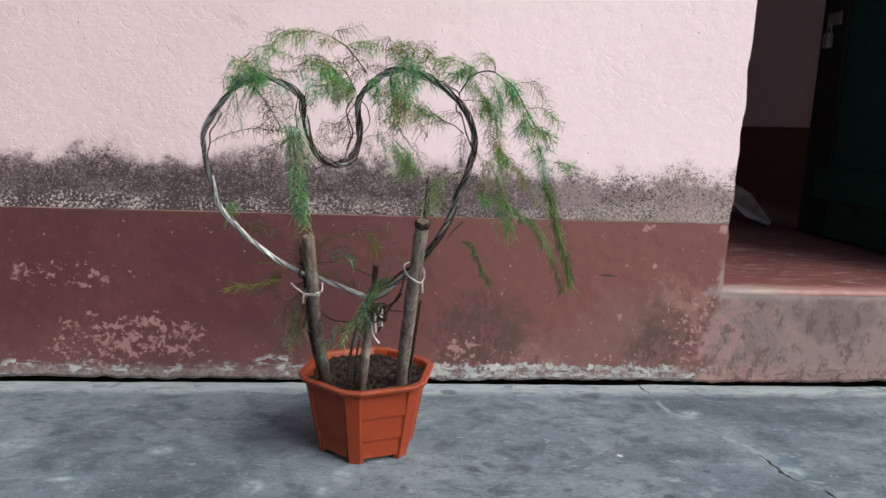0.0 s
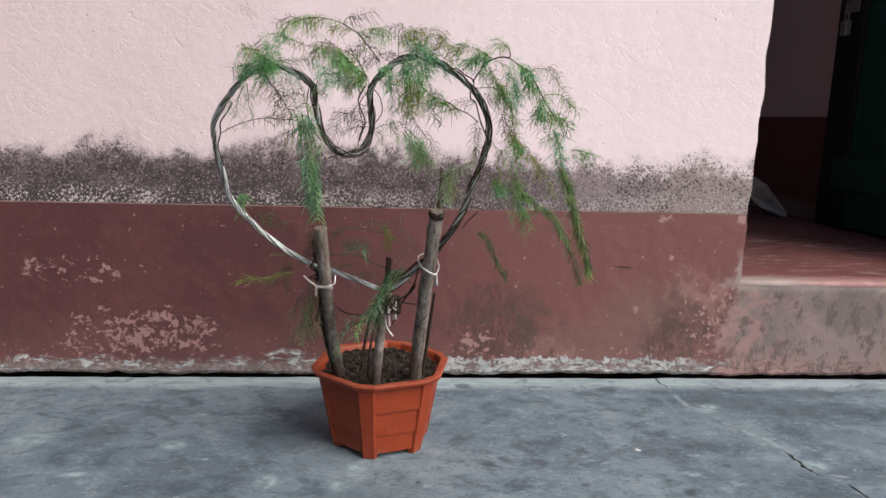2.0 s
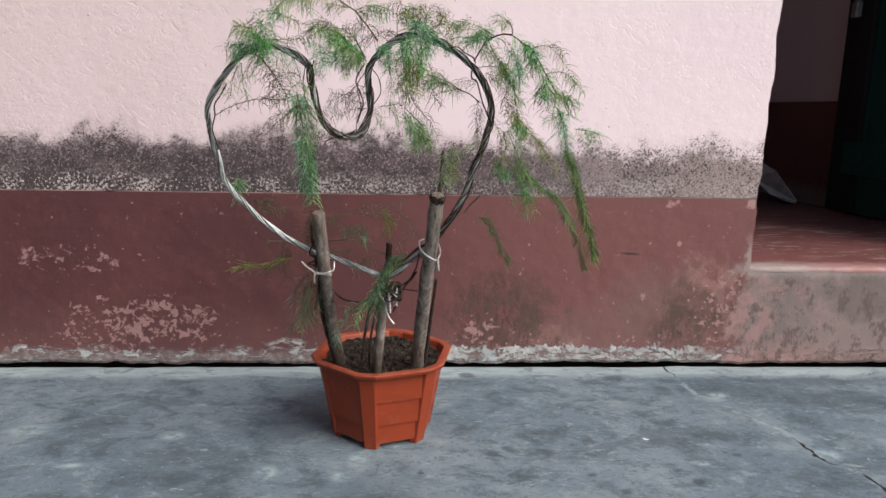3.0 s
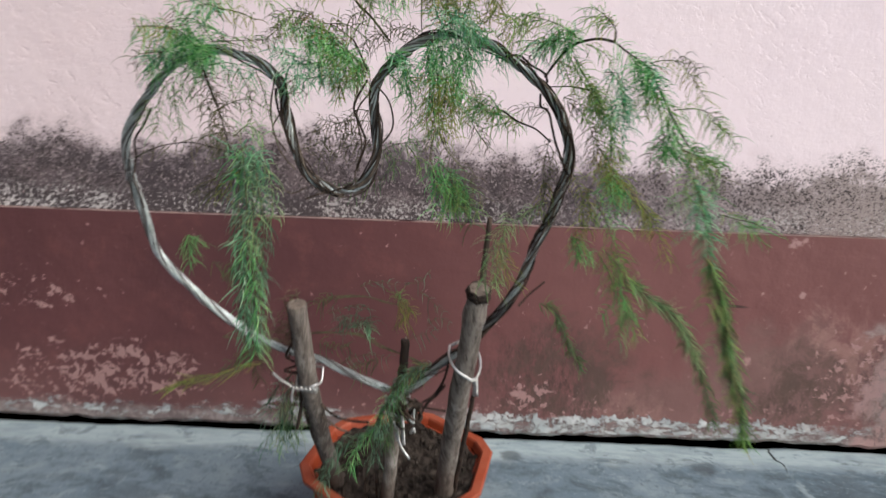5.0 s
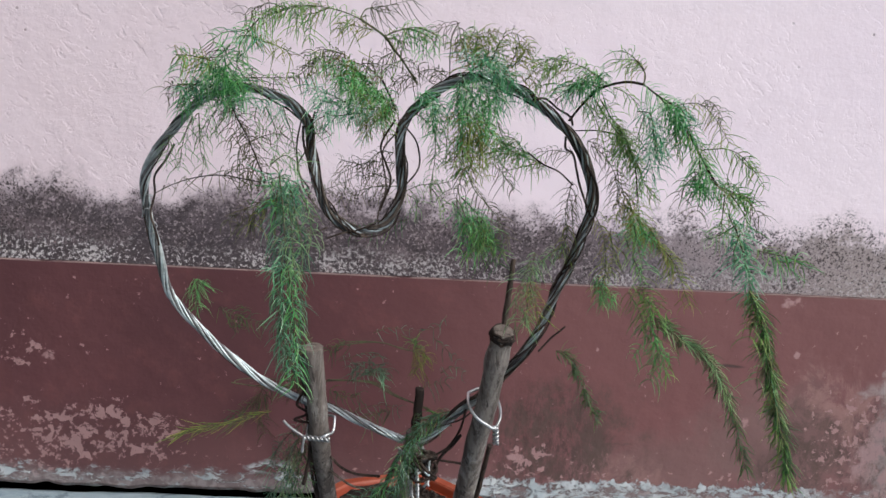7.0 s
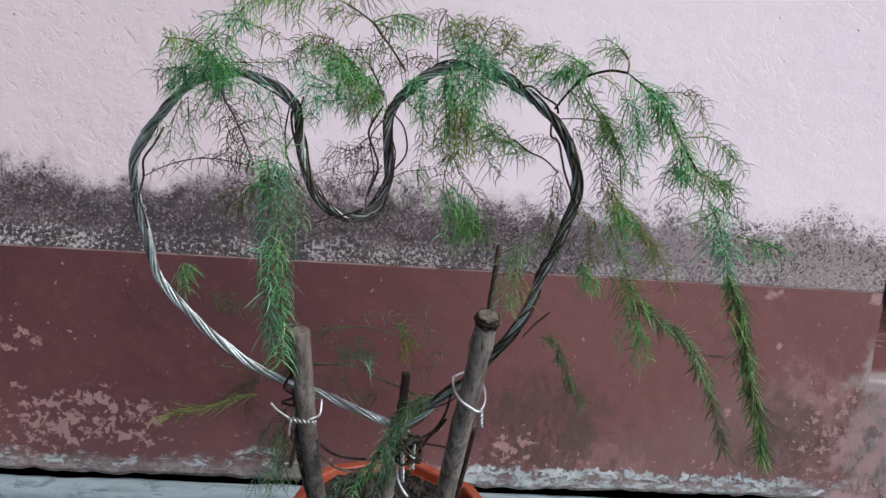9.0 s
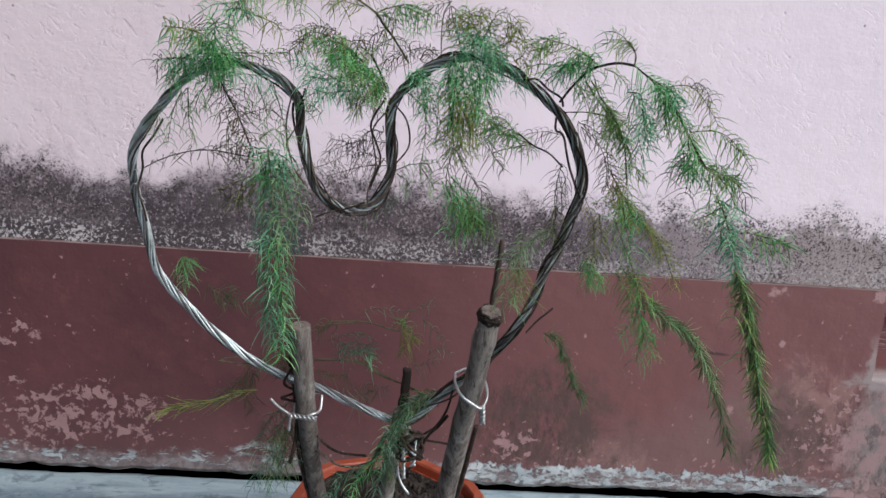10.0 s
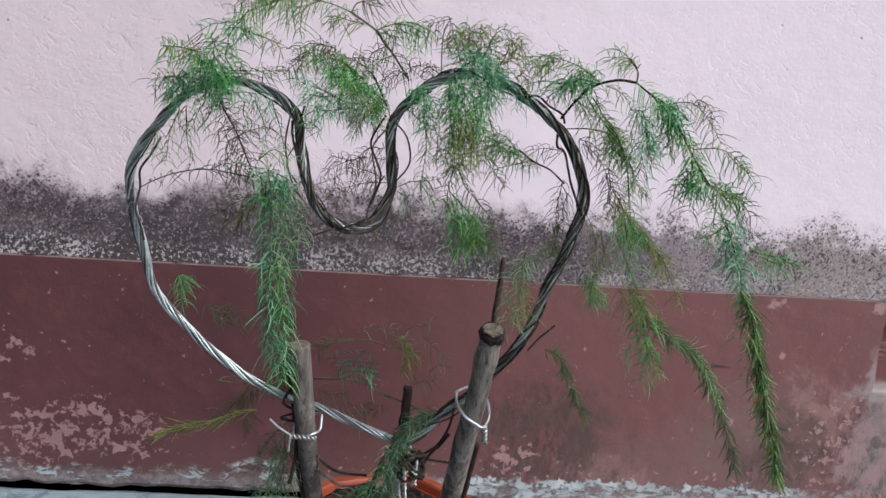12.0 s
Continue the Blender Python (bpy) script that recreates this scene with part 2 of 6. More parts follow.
    # worn cement of the doorstep
    c2 = g.mix(g.step(n1, 0.35, 0.65), (0.250, 0.196, 0.185), (0.185, 0.152, 0.145))
    c2 = g.mix(g.both(g.step(g.x, 0.74, 1.0, 1.0, 0.1), g.step(n2, 0.45, 0.6)), c2, (0.325, 0.205, 0.198))
    c2 = g.mix(g.both(g.step(g.math("ADD", g.z, g.math("MULTIPLY", n2, 0.06)), 0.04, 0.10, 0.8, 0.0), g.step(n1, 0.4, 0.6, 0.4, 1)), c2, (0.38, 0.235, 0.22))
    streak = g.both(g.step(g.noise(34, 7, 0.78, (1.25, 1, 0.7), shift=2.0), 0.51, 0.60), g.step(g.z, 0.18, 0.21, 1.0, 0.2))
    c2 = g.mix(g.both(streak, 0.72), c2, (0.095, 0.070, 0.066))
    c2 = g.mix(g.both(g.spot(g.x, g.z, 1.02, 0.16, 0.12, 0.09, w), 0.55), c2, (0.115, 0.095, 0.092))
    edge = g.step(g.math("ADD", g.z, g.math("MULTIPLY", g.math("SUBTRACT", n2, 0.5), 0.03)), 0.19, 0.208)
    c2 = g.mix(g.both(edge, 0.6), c2, (0.36, 0.32, 0.30))
    turn = g.both(g.step(g.math("ADD", g.x, g.math("MULTIPLY", g.math("SUBTRACT", n2, 0.5), 0.22)), 0.715, 0.765), g.step(g.z, 0.21, 0.235, 1.0, 0.0))
    paint = g.mix(turn, paint, c2)
    g.bump((bare, 0.5, -0.0012), (salts, 0.8, 0.003), (n3, 0.25, 0.002), (n2, 0.25, 0.006))
    rough = g.step(g.any(bare, salts, grime), 0, 1, 0.5, 0.9)
    return g.finish(paint, rough, specular=0.35)


def step_oxide():
    g = Graph("worn_red_floor")
    n1, n2 = g.noise(5, 4), g.noise(40, 6, 0.65)
    paint = g.mix(g.step(n1, 0.35, 0.65), (0.195, 0.074, 0.069), (0.135, 0.050, 0.048))
    scuff = g.step(g.noise(30, 7, 0.78, (0.32, 1.5, 1), 1.2), 0.54, 0.59)
    paint = g.mix(g.both(scuff, 0.75), paint, (0.50, 0.36, 0.34))
    worn = g.step(g.math("ADD", g.y, g.math("MULTIPLY", g.math("SUBTRACT", n2, 0.5), 0.05)), 0.30, 0.345, 1.0, 0.0)
    paint = g.mix(g.both(worn, 0.75), paint, g.mix(g.step(g.x, 0.8, 1.0), (0.38, 0.33, 0.31), (0.40, 0.22, 0.21)))
    g.bump((n2, 0.2, 0.002), (scuff, 0.2, -0.001))
    return g.finish(paint, 0.55, specular=0.35)


def cement_floor():
    g = Graph("grey_cement_screed")
    n1, n2 = g.noise(3.2, 5, 0.6), g.noise(15, 7, 0.7, (0.75, 1, 1), 0.4)
    n3, n4 = g.noise(60, 6, 0.68, (0.7, 1, 1)), g.noise(230, 4, 0.6)
    c = g.mix(g.step(n1, 0.32, 0.68), (0.121, 0.168, 0.207), (0.180, 0.230, 0.268))
    c = g.mix(g.step(n2, 0.50, 0.64, 0, 0.85), c, (0.070, 0.098, 0.118))
    c = g.mix(g.step(n2, 0.46, 0.35, 0, 0.75), c, (0.240, 0.300, 0.328))
    blotch = g.noise(6.5, 7, 0.75, (0.8, 1, 1), 0.3, 2.2)
    c = g.mix(g.step(blotch, 0.52, 0.60, 0, 0.6), c, (0.078, 0.102, 0.122))
    c = g.mix(g.step(blotch, 0.46, 0.38, 0, 0.5), c, (0.240, 0.298, 0.322))
    c = g.mix(g.step(n3, 0.58, 0.70, 0, 0.45), c, (0.285, 0.350, 0.378))
    c = g.mix(g.step(n3, 0.42, 0.32, 0, 0.5), c, (0.062, 0.082, 0.098))
    streaks = g.both(g.step(g.noise(26, 7, 0.75, (0.45, 1.2, 1), 1.4, 4.0), 0.60, 0.65), g.step(g.noise(6, 2, shift=3.0), 0.45, 0.6))
    c = g.mix(g.both(streaks, 0.6), c, (0.345, 0.410, 0.430))
    c = g.mix(g.step(g.noise(120, 5, 0.75, (0.8, 1, 1), shift=3.0), 0.58, 0.63, 0, 0.6), c, (0.070, 0.088, 0.102))
    c = g.mix(g.step(g.noise(150, 5, 0.75, (0.8, 1, 1), shift=6.0), 0.61, 0.66, 0, 0.55), c, (0.318, 0.385, 0.408))
    wob = g.math("MULTIPLY", g.math("SUBTRACT", n3, 0.5), 1.5)
    kerb = g.step(g.math("ADD", g.y, g.math("MULTIPLY", g.math("SUBTRACT", n2, 0.5), 0.09)), 0.205, 0.240)
    c = g.mix(g.both(kerb, g.step(g.noise(30, 6, 0.7, (0.3, 1.4, 1), 0.5, 8.0), 0.36, 0.58, 0.5, 0.95)), c, (0.360, 0.430, 0.450))
    drops = g.any(*[g.spot(g.x, g.y, px, py, r, r * 0.8, wob) for px, py, r in ((0.158, 0.229, 0.026), (0.338, -0.059, 0.016), (0.259, -0.095, 0.018), (0.563, -0.108, 0.011), (0.469, -0.186, 0.014), (0.315, -0.164, 0.012), (0.353, -0.212, 0.011), (0.057, -0.155, 0.008), (0.455, 0.213, 0.030), (0.171, -0.099, 0.016))])
    c = g.mix(g.both(drops, 0.7), c, (0.051, 0.063, 0.074))
    pale = g.any(*[g.spot(g.x, g.y, px, py, rx, ry, wob) for px, py, rx, ry in ((-0.062, -0.165, 0.024, 0.020), (-0.040, -0.114, 0.022, 0.030), (-0.172, -0.154, 0.026, 0.030), (-0.347, -0.033, 0.030, 0.020), (-0.588, -0.009, 0.050, 0.030), (-0.466, -0.129, 0.030, 0.012), (0.496, -0.132, 0.025, 0.012), (0.710, -0.112, 0.035, 0.030), (0.635, 0.120, 0.030, 0.030))])
    c = g.mix(g.both(pale, g.step(n3, 0.42, 0.6, 0.15, 0.85)), c, (0.356, 0.461, 0.481))
    flecks = g.both(g.step(g.noise(90, 5, 0.7, (0.35, 1.1, 1), 1.2, 9.0), 0.62, 0.68), g.step(g.noise(9, 3, shift=1.0), 0.43, 0.56))
    smudge = g.step(g.noise(24, 8, 0.8, (0.6, 1, 1), 0.5, 13.0), 0.545, 0.60)
    c = g.mix(g.both(smudge, 0.55), c, (0.060, 0.086, 0.104))
    c = g.mix(g.both(flecks, 0.8), c, (0.371, 0.449, 0.475))
    # dark stains and the pot's contact shadow, both painted into the floor colour
    damp_and_shade = g.any(g.spot(g.x, g.y, -0.16, 0.02, 0.13, 0.10, wob), g.both(g.spot(g.x, g.y, -0.03, -0.20, 0.15, 0.07, wob), 0.7))
    c = g.mix(g.both(damp_and_shade, 0.5), c, (0.066, 0.093, 0.117))
    # a crack that runs out from the wall's foot in a bent line
    bend = g.math("MULTIPLY", g.math("SUBTRACT", g.noise(32, 6, 0.75), 0.5), 0.034)
    knee = ((0.27, 0.583), (0.128, 0.594), (0.101, 0.622), (0.043, 0.639), (-0.033, 0.684), (-0.136, 0.694), (-0.168, 0.729), (-0.224, 0.733), (-1.0, 1.0))
    line = bend
    for (y0, x0), (y1, x1) in zip(knee, knee[1:]):
        run = g.math("MULTIPLY", g.math("SUBTRACT", y0, g.y), 1.0 / (y0 - y1), clamp=True)
        line = g.math("ADD", line, g.math("MULTIPLY", run, x1 - x0))
    off = g.math("ABSOLUTE", g.math("SUBTRACT", g.math("SUBTRACT", g.x, knee[0][1]), line))
    gape = g.any(g.spot(g.x, g.y, 0.692, -0.11, 0.05, 0.07), g.both(g.spot(g.x, g.y, 0.733, -0.21, 0.05, 0.06), 0.8), g.both(g.step(g.y, 0.20, 0.25), 0.7))
    crack = g.step(off, g.math("MULTIPLY", gape, 0.0012), g.math("MULTIPLY", gape, 0.0042), 1.0, 0.0)
    crack = g.both(crack, g.step(gape, 0.05, 0.2))
    seam = g.both(g.step(off, 0.001, 0.009, 0.6, 0.0), g.both(g.step(g.noise(24, 5, 0.7, shift=7.0), 0.44, 0.56), g.step(g.y, -0.25, -0.15)))
    c = g.mix(seam, c, (0.339, 0.414, 0.436))
    c = g.mix(crack, c, (0.02, 0.02, 0.02))
    g.bump((crack, 0.9, -0.004), (n4, 0.45, 0.0014), (n3, 0.5, 0.0035), (n2, 0.3, 0.006))
    return g.finish(c, g.step(n2, 0.3, 0.7, 0.62, 0.82), specular=0.3)


def pot_plastic():
    g = Graph("terracotta_plastic")
    n = g.noise(30, 5, 0.6)
    c = g.mix(g.step(n, 0.4, 0.7, 0, 0.5), (0.255, 0.040, 0.013), (0.205, 0.034, 0.012))
    dusty = g.both(g.step(g.z, 0.0, 0.03, 0.35, 0.0), g.step(g.noise(60, 4), 0.45, 0.6))
    c = g.mix(dusty, c, (0.30, 0.14, 0.09))
    c = g.mix(g.both(g.step(g.z, 0.1325, 0.1362, 0.0, 0.7), g.step(g.noise(45, 4, shift=2.0), 0.35, 0.6, 0.35, 1.0)), c, (0.34, 0.092, 0.050))
    scuffs = g.both(g.step(g.noise(26, 6, 0.75, shift=5.0), 0.56, 0.66), 0.35)
    c = g.mix(scuffs, c, (0.34, 0.105, 0.060))
    g.bump((g.noise(240, 3), 0.08, 0.0006), (n, 0.12, 0.001))
    return g.finish(c, 0.46, specular=0.32)


def soil_material():
    g = Graph("dark_soil")
    c = g.mix(g.step(g.noise(60, 6, 0.7), 0.35, 0.65), (0.016, 0.013, 0.011), (0.058, 0.046, 0.038))
    c = g.mix(g.step(g.noise(150, 4, shift=2.0), 0.62, 0.72), c, (0.12, 0.10, 0.08))
    g.bump((g.noise(220, 5, 0.7), 0.8, 0.003), (g.noise(70, 4), 0.8, 0.006))
    return g.finish(c, 0.95, specular=0.1)


def bark(name, a, b, fibre, wet=0.0):
    g = Graph(name)
    n = g.noise(55, 6, 0.7, (3.0, 3.0, 0.35))
    c = g.mix(g.step(n, 0.41, 0.59), a, b)
    c = g.mix(g.step(g.noise(34, 6, 0.75, (1.5, 1.5, 0.7), shift=3.0), 0.54, 0.62, 0, 0.85), c, fibre)
    if wet:
        c = g.mix(g.step(g.math("ADD", g.z, g.math("MULTIPLY", g.noise(40, 4), 0.05)), 0.165, 0.225, wet, 0.0), c, (0.050, 0.034, 0.027))
    fissure = g.step(g.noise(70, 5, 0.7, (2.2, 2.2, 0.16), shift=1.0), 0.56, 0.62)
    c = g.mix(g.both(fissure, 0.8), c, tuple(v * 0.45 for v in b))
    g.bump((fissure, 0.5, -0.0015), (n, 0.8, 0.003), (g.noise(160, 4), 0.5, 0.0015))
    return g.finish(c, 0.85, specular=0.2)


def wire_material(name, a, b, rough, metal):
    g = Graph(name)
    c = g.mix(g.step(g.noise(45, 5, 0.7), 0.4, 0.62), a, b)
    g.bump((g.noise(300, 3), 0.2, 0.0004))
    return g.finish(c, rough, metal, 0.4)


def needle_material(name, *colors):
    g = Graph(name)
    geo = g.tree.nodes.new("ShaderNodeNewGeometry")
    ramp = g.tree.nodes.new("ShaderNodeValToRGB")
    while len(ramp.color_ramp.elements) < len(colors):
        ramp.color_ramp.elements.new(0.5)
    for i, (element, color) in enumerate(zip(ramp.color_ramp.elements, colors)):
        element.position = i / (len(colors) - 1)
        element.color = (*color, 1)
    g.tree.links.new(geo.outputs["Random Per Island"], ramp.inputs[0])
    m = g.finish(ramp.outputs[0], 0.5, specular=0.35)
    glow = g.tree.nodes.new("ShaderNodeBsdfTranslucent")
    g.tree.links.new(ramp.outputs[0], glow.inputs["Color"])
    blend = g.tree.nodes.new("ShaderNodeMixShader")
    blend.inputs[0].default_value = 0.58
    g.tree.links.new(g.bsdf.outputs[0], blend.inputs[1])
    g.tree.links.new(glow.outputs[0], blend.inputs[2])
    g.tree.links.new(blend.outputs[0], g.tree.nodes["Material Output"].inputs["Surface"])
    return m


def plain(name, color, rough, metal=0.0, scale=60.0, contrast=0.75):
    g = Graph(name)
    n = g.noise(scale, 5, 0.65)
    c = g.mix(g.step(n, 0.35, 0.68), color, tuple(v * contrast for v in color))
    g.bump((n, 0.2, 0.001))
    return g.finish(c, rough, metal, 0.3)


M_PINK, M_DADO, M_STEPTOP, M_FLOOR = pink_plaster(), oxide_dado(), step_oxide(), cement_floor()
M_LINE = plain("pale_paint_line", (0.34, 0.225, 0.21), 0.85)
M_CORE = plain("rough_masonry", (0.10, 0.075, 0.065), 0.95)
# near-black: shade of the gap under the plaster put into the footing's colour
M_HOLLOW = plain("gap_shade_black", (0.018, 0.014, 0.012), 0.95)
M_POT, M_SOIL = pot_plastic(), soil_material()
M_STAKE = bark("weathered_stake_bark", (0.265, 0.232, 0.203), (0.145, 0.121, 0.103), (0.36, 0.33, 0.30), 0.62)
M_STAKE_BROWN = bark("dark_weathered_stake_bark", (0.190, 0.162, 0.142), (0.100, 0.082, 0.070), (0.27, 0.245, 0.22), 0.75)
M_CUT = bark("sawn_wood_end", (0.23, 0.19, 0.155), (0.15, 0.12, 0.10), (0.09, 0.075, 0.065))
M_STUB = bark("dark_stub_bark", (0.055, 0.037, 0.028), (0.030, 0.022, 0.018), (0.12, 0.09, 0.07))
M_VINE = bark("dark_vine_bark", (0.075, 0.055, 0.042), (0.150, 0.122, 0.098), (0.032, 0.025, 0.020))
M_TWIGBARK = bark("brown_stem_bark", (0.105, 0.075, 0.058), (0.060, 0.043, 0.034), (0.16, 0.125, 0.10))
M_TWIG = bark("olive_twig", (0.110, 0.130, 0.060), (0.095, 0.080, 0.050), (0.16, 0.17, 0.09))
M_WIRE = wire_material("dull_aluminium_wire", (0.56, 0.61, 0.60), (0.30, 0.33, 0.32), 0.30, 0.62)
# dark colour stands in for shade in the grooves between strands
M_DARKWIRE = wire_material("groove_shade_wire", (0.16, 0.155, 0.15), (0.08, 0.075, 0.07), 0.6, 0.3)
M_TIE = wire_material("bright_galvanised_wire", (0.60, 0.60, 0.59), (0.34, 0.335, 0.325), 0.35, 0.8)
M_GREEN = plain("dark_green_door_paint", (0.011, 0.074, 0.060), 0.5)
M_FRAME = plain("black_painted_timber", (0.020, 0.017, 0.016), 0.6)
M_STEEL = plain("tarnished_steel", (0.40, 0.38, 0.36), 0.45, 0.7)
M_STONE = plain("pale_grey_stone", (0.56, 0.53, 0.50), 0.9, 0.0, 26.0, 0.6)
M_CEIL = plain("white_ceiling_plaster", (0.60, 0.58, 0.55), 0.9)
NEEDLES = {
    "fresh": needle_material("fresh_needles", (0.088, 0.304, 0.096), (0.164, 0.493, 0.169), (0.275, 0.632, 0.231), (0.469, 0.720, 0.349)),
    "mixed": needle_material("green_needles", (0.133, 0.292, 0.083), (0.245, 0.473, 0.137), (0.377, 0.572, 0.171), (0.306, 0.259, 0.118)),
    "olive": needle_material("olive_needles", (0.160, 0.240, 0.050), (0.310, 0.390, 0.085), (0.430, 0.450, 0.120), (0.290, 0.205, 0.090)),
    "pale": needle_material("pale_needles", (0.204, 0.374, 0.176), (0.326, 0.517, 0.245), (0.408, 0.550, 0.274), (0.265, 0.259, 0.142)),
    "dry": needle_material("drying_needles", (0.125, 0.150, 0.070), (0.160, 0.125, 0.080), (0.205, 0.205, 0.110), (0.105, 0.074, 0.054)),
    # darker copy of the green: shade on inner and low fronds put into the colour
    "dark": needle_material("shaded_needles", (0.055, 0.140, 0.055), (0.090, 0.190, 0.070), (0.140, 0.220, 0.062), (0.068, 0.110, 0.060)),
    "slate": needle_material("grey_green_needles", (0.055, 0.150, 0.085), (0.095, 0.225, 0.130), (0.165, 0.320, 0.205), (0.300, 0.450, 0.320)),
    "teal": needle_material("blue_green_needles", (0.094, 0.316, 0.169), (0.182, 0.493, 0.270), (0.340, 0.683, 0.394), (0.563, 0.720, 0.541)),
}


# ---- mesh helpers ----
def mesh_object(name, verts, faces, material, parent=None, smooth=False, label=""):
    me = bpy.data.meshes.new(name)
    me.from_pydata([tuple(v) for v in verts], [], faces)
    me.materials.append(material)
    if smooth:
        me.shade_smooth()
    me.update()
    ob = new(name, me)
    if parent is not None:
        ob.parent = parent
        ob.matrix_parent_inverse = parent.matrix_world.inverted()
    return tagged(ob, label) if label else ob


def part(name, bm, material, parent=None, label="", smooth=False):
    """Links a bmesh as one mesh object, under a thing or a part."""
    me = bpy.data.meshes.new(name)
    bmesh.ops.recalc_face_normals(bm, faces=bm.faces)
    bm.to_mesh(me)
    bm.free()
    me.materials.append(material)
    if smooth:
        me.shade_smooth()
    ob = new(name, me)
    if parent is not None:
        ob.parent = parent
        ob.matrix_parent_inverse = parent.matrix_world.inverted()
    return tagged(ob, label) if label else ob


def empty(name, x, y, z):
    ob = new(name)
    ob.empty_display_size = 0.02
    ob.matrix_world = Matrix.Translation((x, y, z))
    bpy.context.view_layer.update()
    return ob


def box(x0, x1, y0, y1, z0, z1, bevel=0.0, segments=2):
    bm = bmesh.new()
    bmesh.ops.create_cube(bm, size=1.0)
    for v in bm.verts:
        v.co = ((x0 + x1) / 2 + v.co.x * (x1 - x0), (y0 + y1) / 2 + v.co.y * (y1 - y0), (z0 + z1) / 2 + v.co.z * (z1 - z0))
    if bevel:
        bmesh.ops.bevel(bm, geom=bm.edges[:], offset=bevel, segments=segments, affect="EDGES", profile=0.5)
    return bm


def spline(points, count):
    """Evenly counted points on a smooth curve through the given ones."""
    p = [Vector(q) for q in points]
    p = [p[0] * 2 - p[1], *p, p[-1] * 2 - p[-2]]
    out = []
    for i in range(count):
        u = i / (count - 1) * (len(p) - 3)
        k = min(int(u), len(p) - 4)
        t = u - k
        a, b, c, d = p[k:k + 4]
        out.append(0.5 * (2 * b + (c - a) * t + (2 * a - 5 * b + 4 * c - d) * t * t + (3 * b - a - 3 * c + d) * t ** 3))
    return out


def frames(points):
    """Tangent and two normals, carried along the points without twisting."""
    out, side = [], None
    for i, p in enumerate(points):
        t = (points[min(i + 1, len(points) - 1)] - points[max(i - 1, 0)]).normalized()
        if side is None:
            side = t.cross(Vector((0.1, 1, 0.2))).normalized()
        side = (side - t * side.dot(t)).normalized()
        out.append((t, side, t.cross(side)))
    return out


def tube(points, radius, sides=6, verts=None, faces=None, rough=0.0, rng=None):
    """Adds a closed tube along the points to verts and faces. radius: a number or a function of 0..1."""
    verts, faces = ([] if verts is None else verts), ([] if faces is None else faces)
    base, n = len(verts), len(points)
    for i, (p, (t, a, b)) in enumerate(zip(points, frames(points))):
        r = radius(i / (n - 1)) if callable(radius) else radius
        for k in range(sides):
            w = 2 * math.pi * k / sides
            rr = r * (1 + (rng.uniform(-rough, rough) if rng else 0.0))
            verts.append(p + a * (math.cos(w) * rr) + b * (math.sin(w) * rr))
    for i in range(n - 1):
        for k in range(sides):
            q = base + i * sides
            faces.append((q + k, q + (k + 1) % sides, q + sides + (k + 1) % sides, q + sides + k))
    faces.append(tuple(base + k for k in reversed(range(sides))))
    faces.append(tuple(base + (n - 1) * sides + k for k in range(sides)))
    return verts, faces


# ---- setting ----
WALL_Y, DADO_TOP, JAMB_X, STEP_Z = 0.285, 0.362, 0.757, 0.220


def ground():
    """One sheet, finely divided and slightly uneven near the wall."""
    verts, faces = [], []
    xs = [-60, -20, -6, -2.5, *[-1.6 + 0.02 * i for i in range(165)], 2.5, 6, 20, 60]
    ys = [-60, -20, -6, -3, -1.8, *[-1.2 + 0.04 * i for i in range(37)], 0.262, 0.274, 0.282, 0.2865, 0.34]
    for y in ys:
        for x in xs:
            near = abs(x) < 1.8 and y > -1.3
            z = 0.0025 * (noise.noise((x * 3, y * 3, 0.5)) + 0.5 * noise.noise((x * 9, y * 9, 2))) if near else 0.0
            z = min(z, 0.002)
            if y > 0.275:
                ragged = 0.005 * noise.noise((x * 9, 6.1, 0)) + 0.0005 + 0.002 * noise.noise((x * 33, 2.7, 0))
                y0 = y + ragged if y < 0.284 else y
                z = -0.002 + 0.002 * noise.noise((x * 20, 3.0, 0)) if y < 0.284 else -0.05
                verts.append((x, y0, z))
                continue
            verts.append((x, y, z))
    w = len(xs)
    for j in range(len(ys) - 1):
        for i in range(w - 1):
            a = j * w + i
            faces.append((a, a + 1, a + w + 1, a + w))
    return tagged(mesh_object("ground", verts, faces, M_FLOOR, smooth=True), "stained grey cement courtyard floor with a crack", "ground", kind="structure")


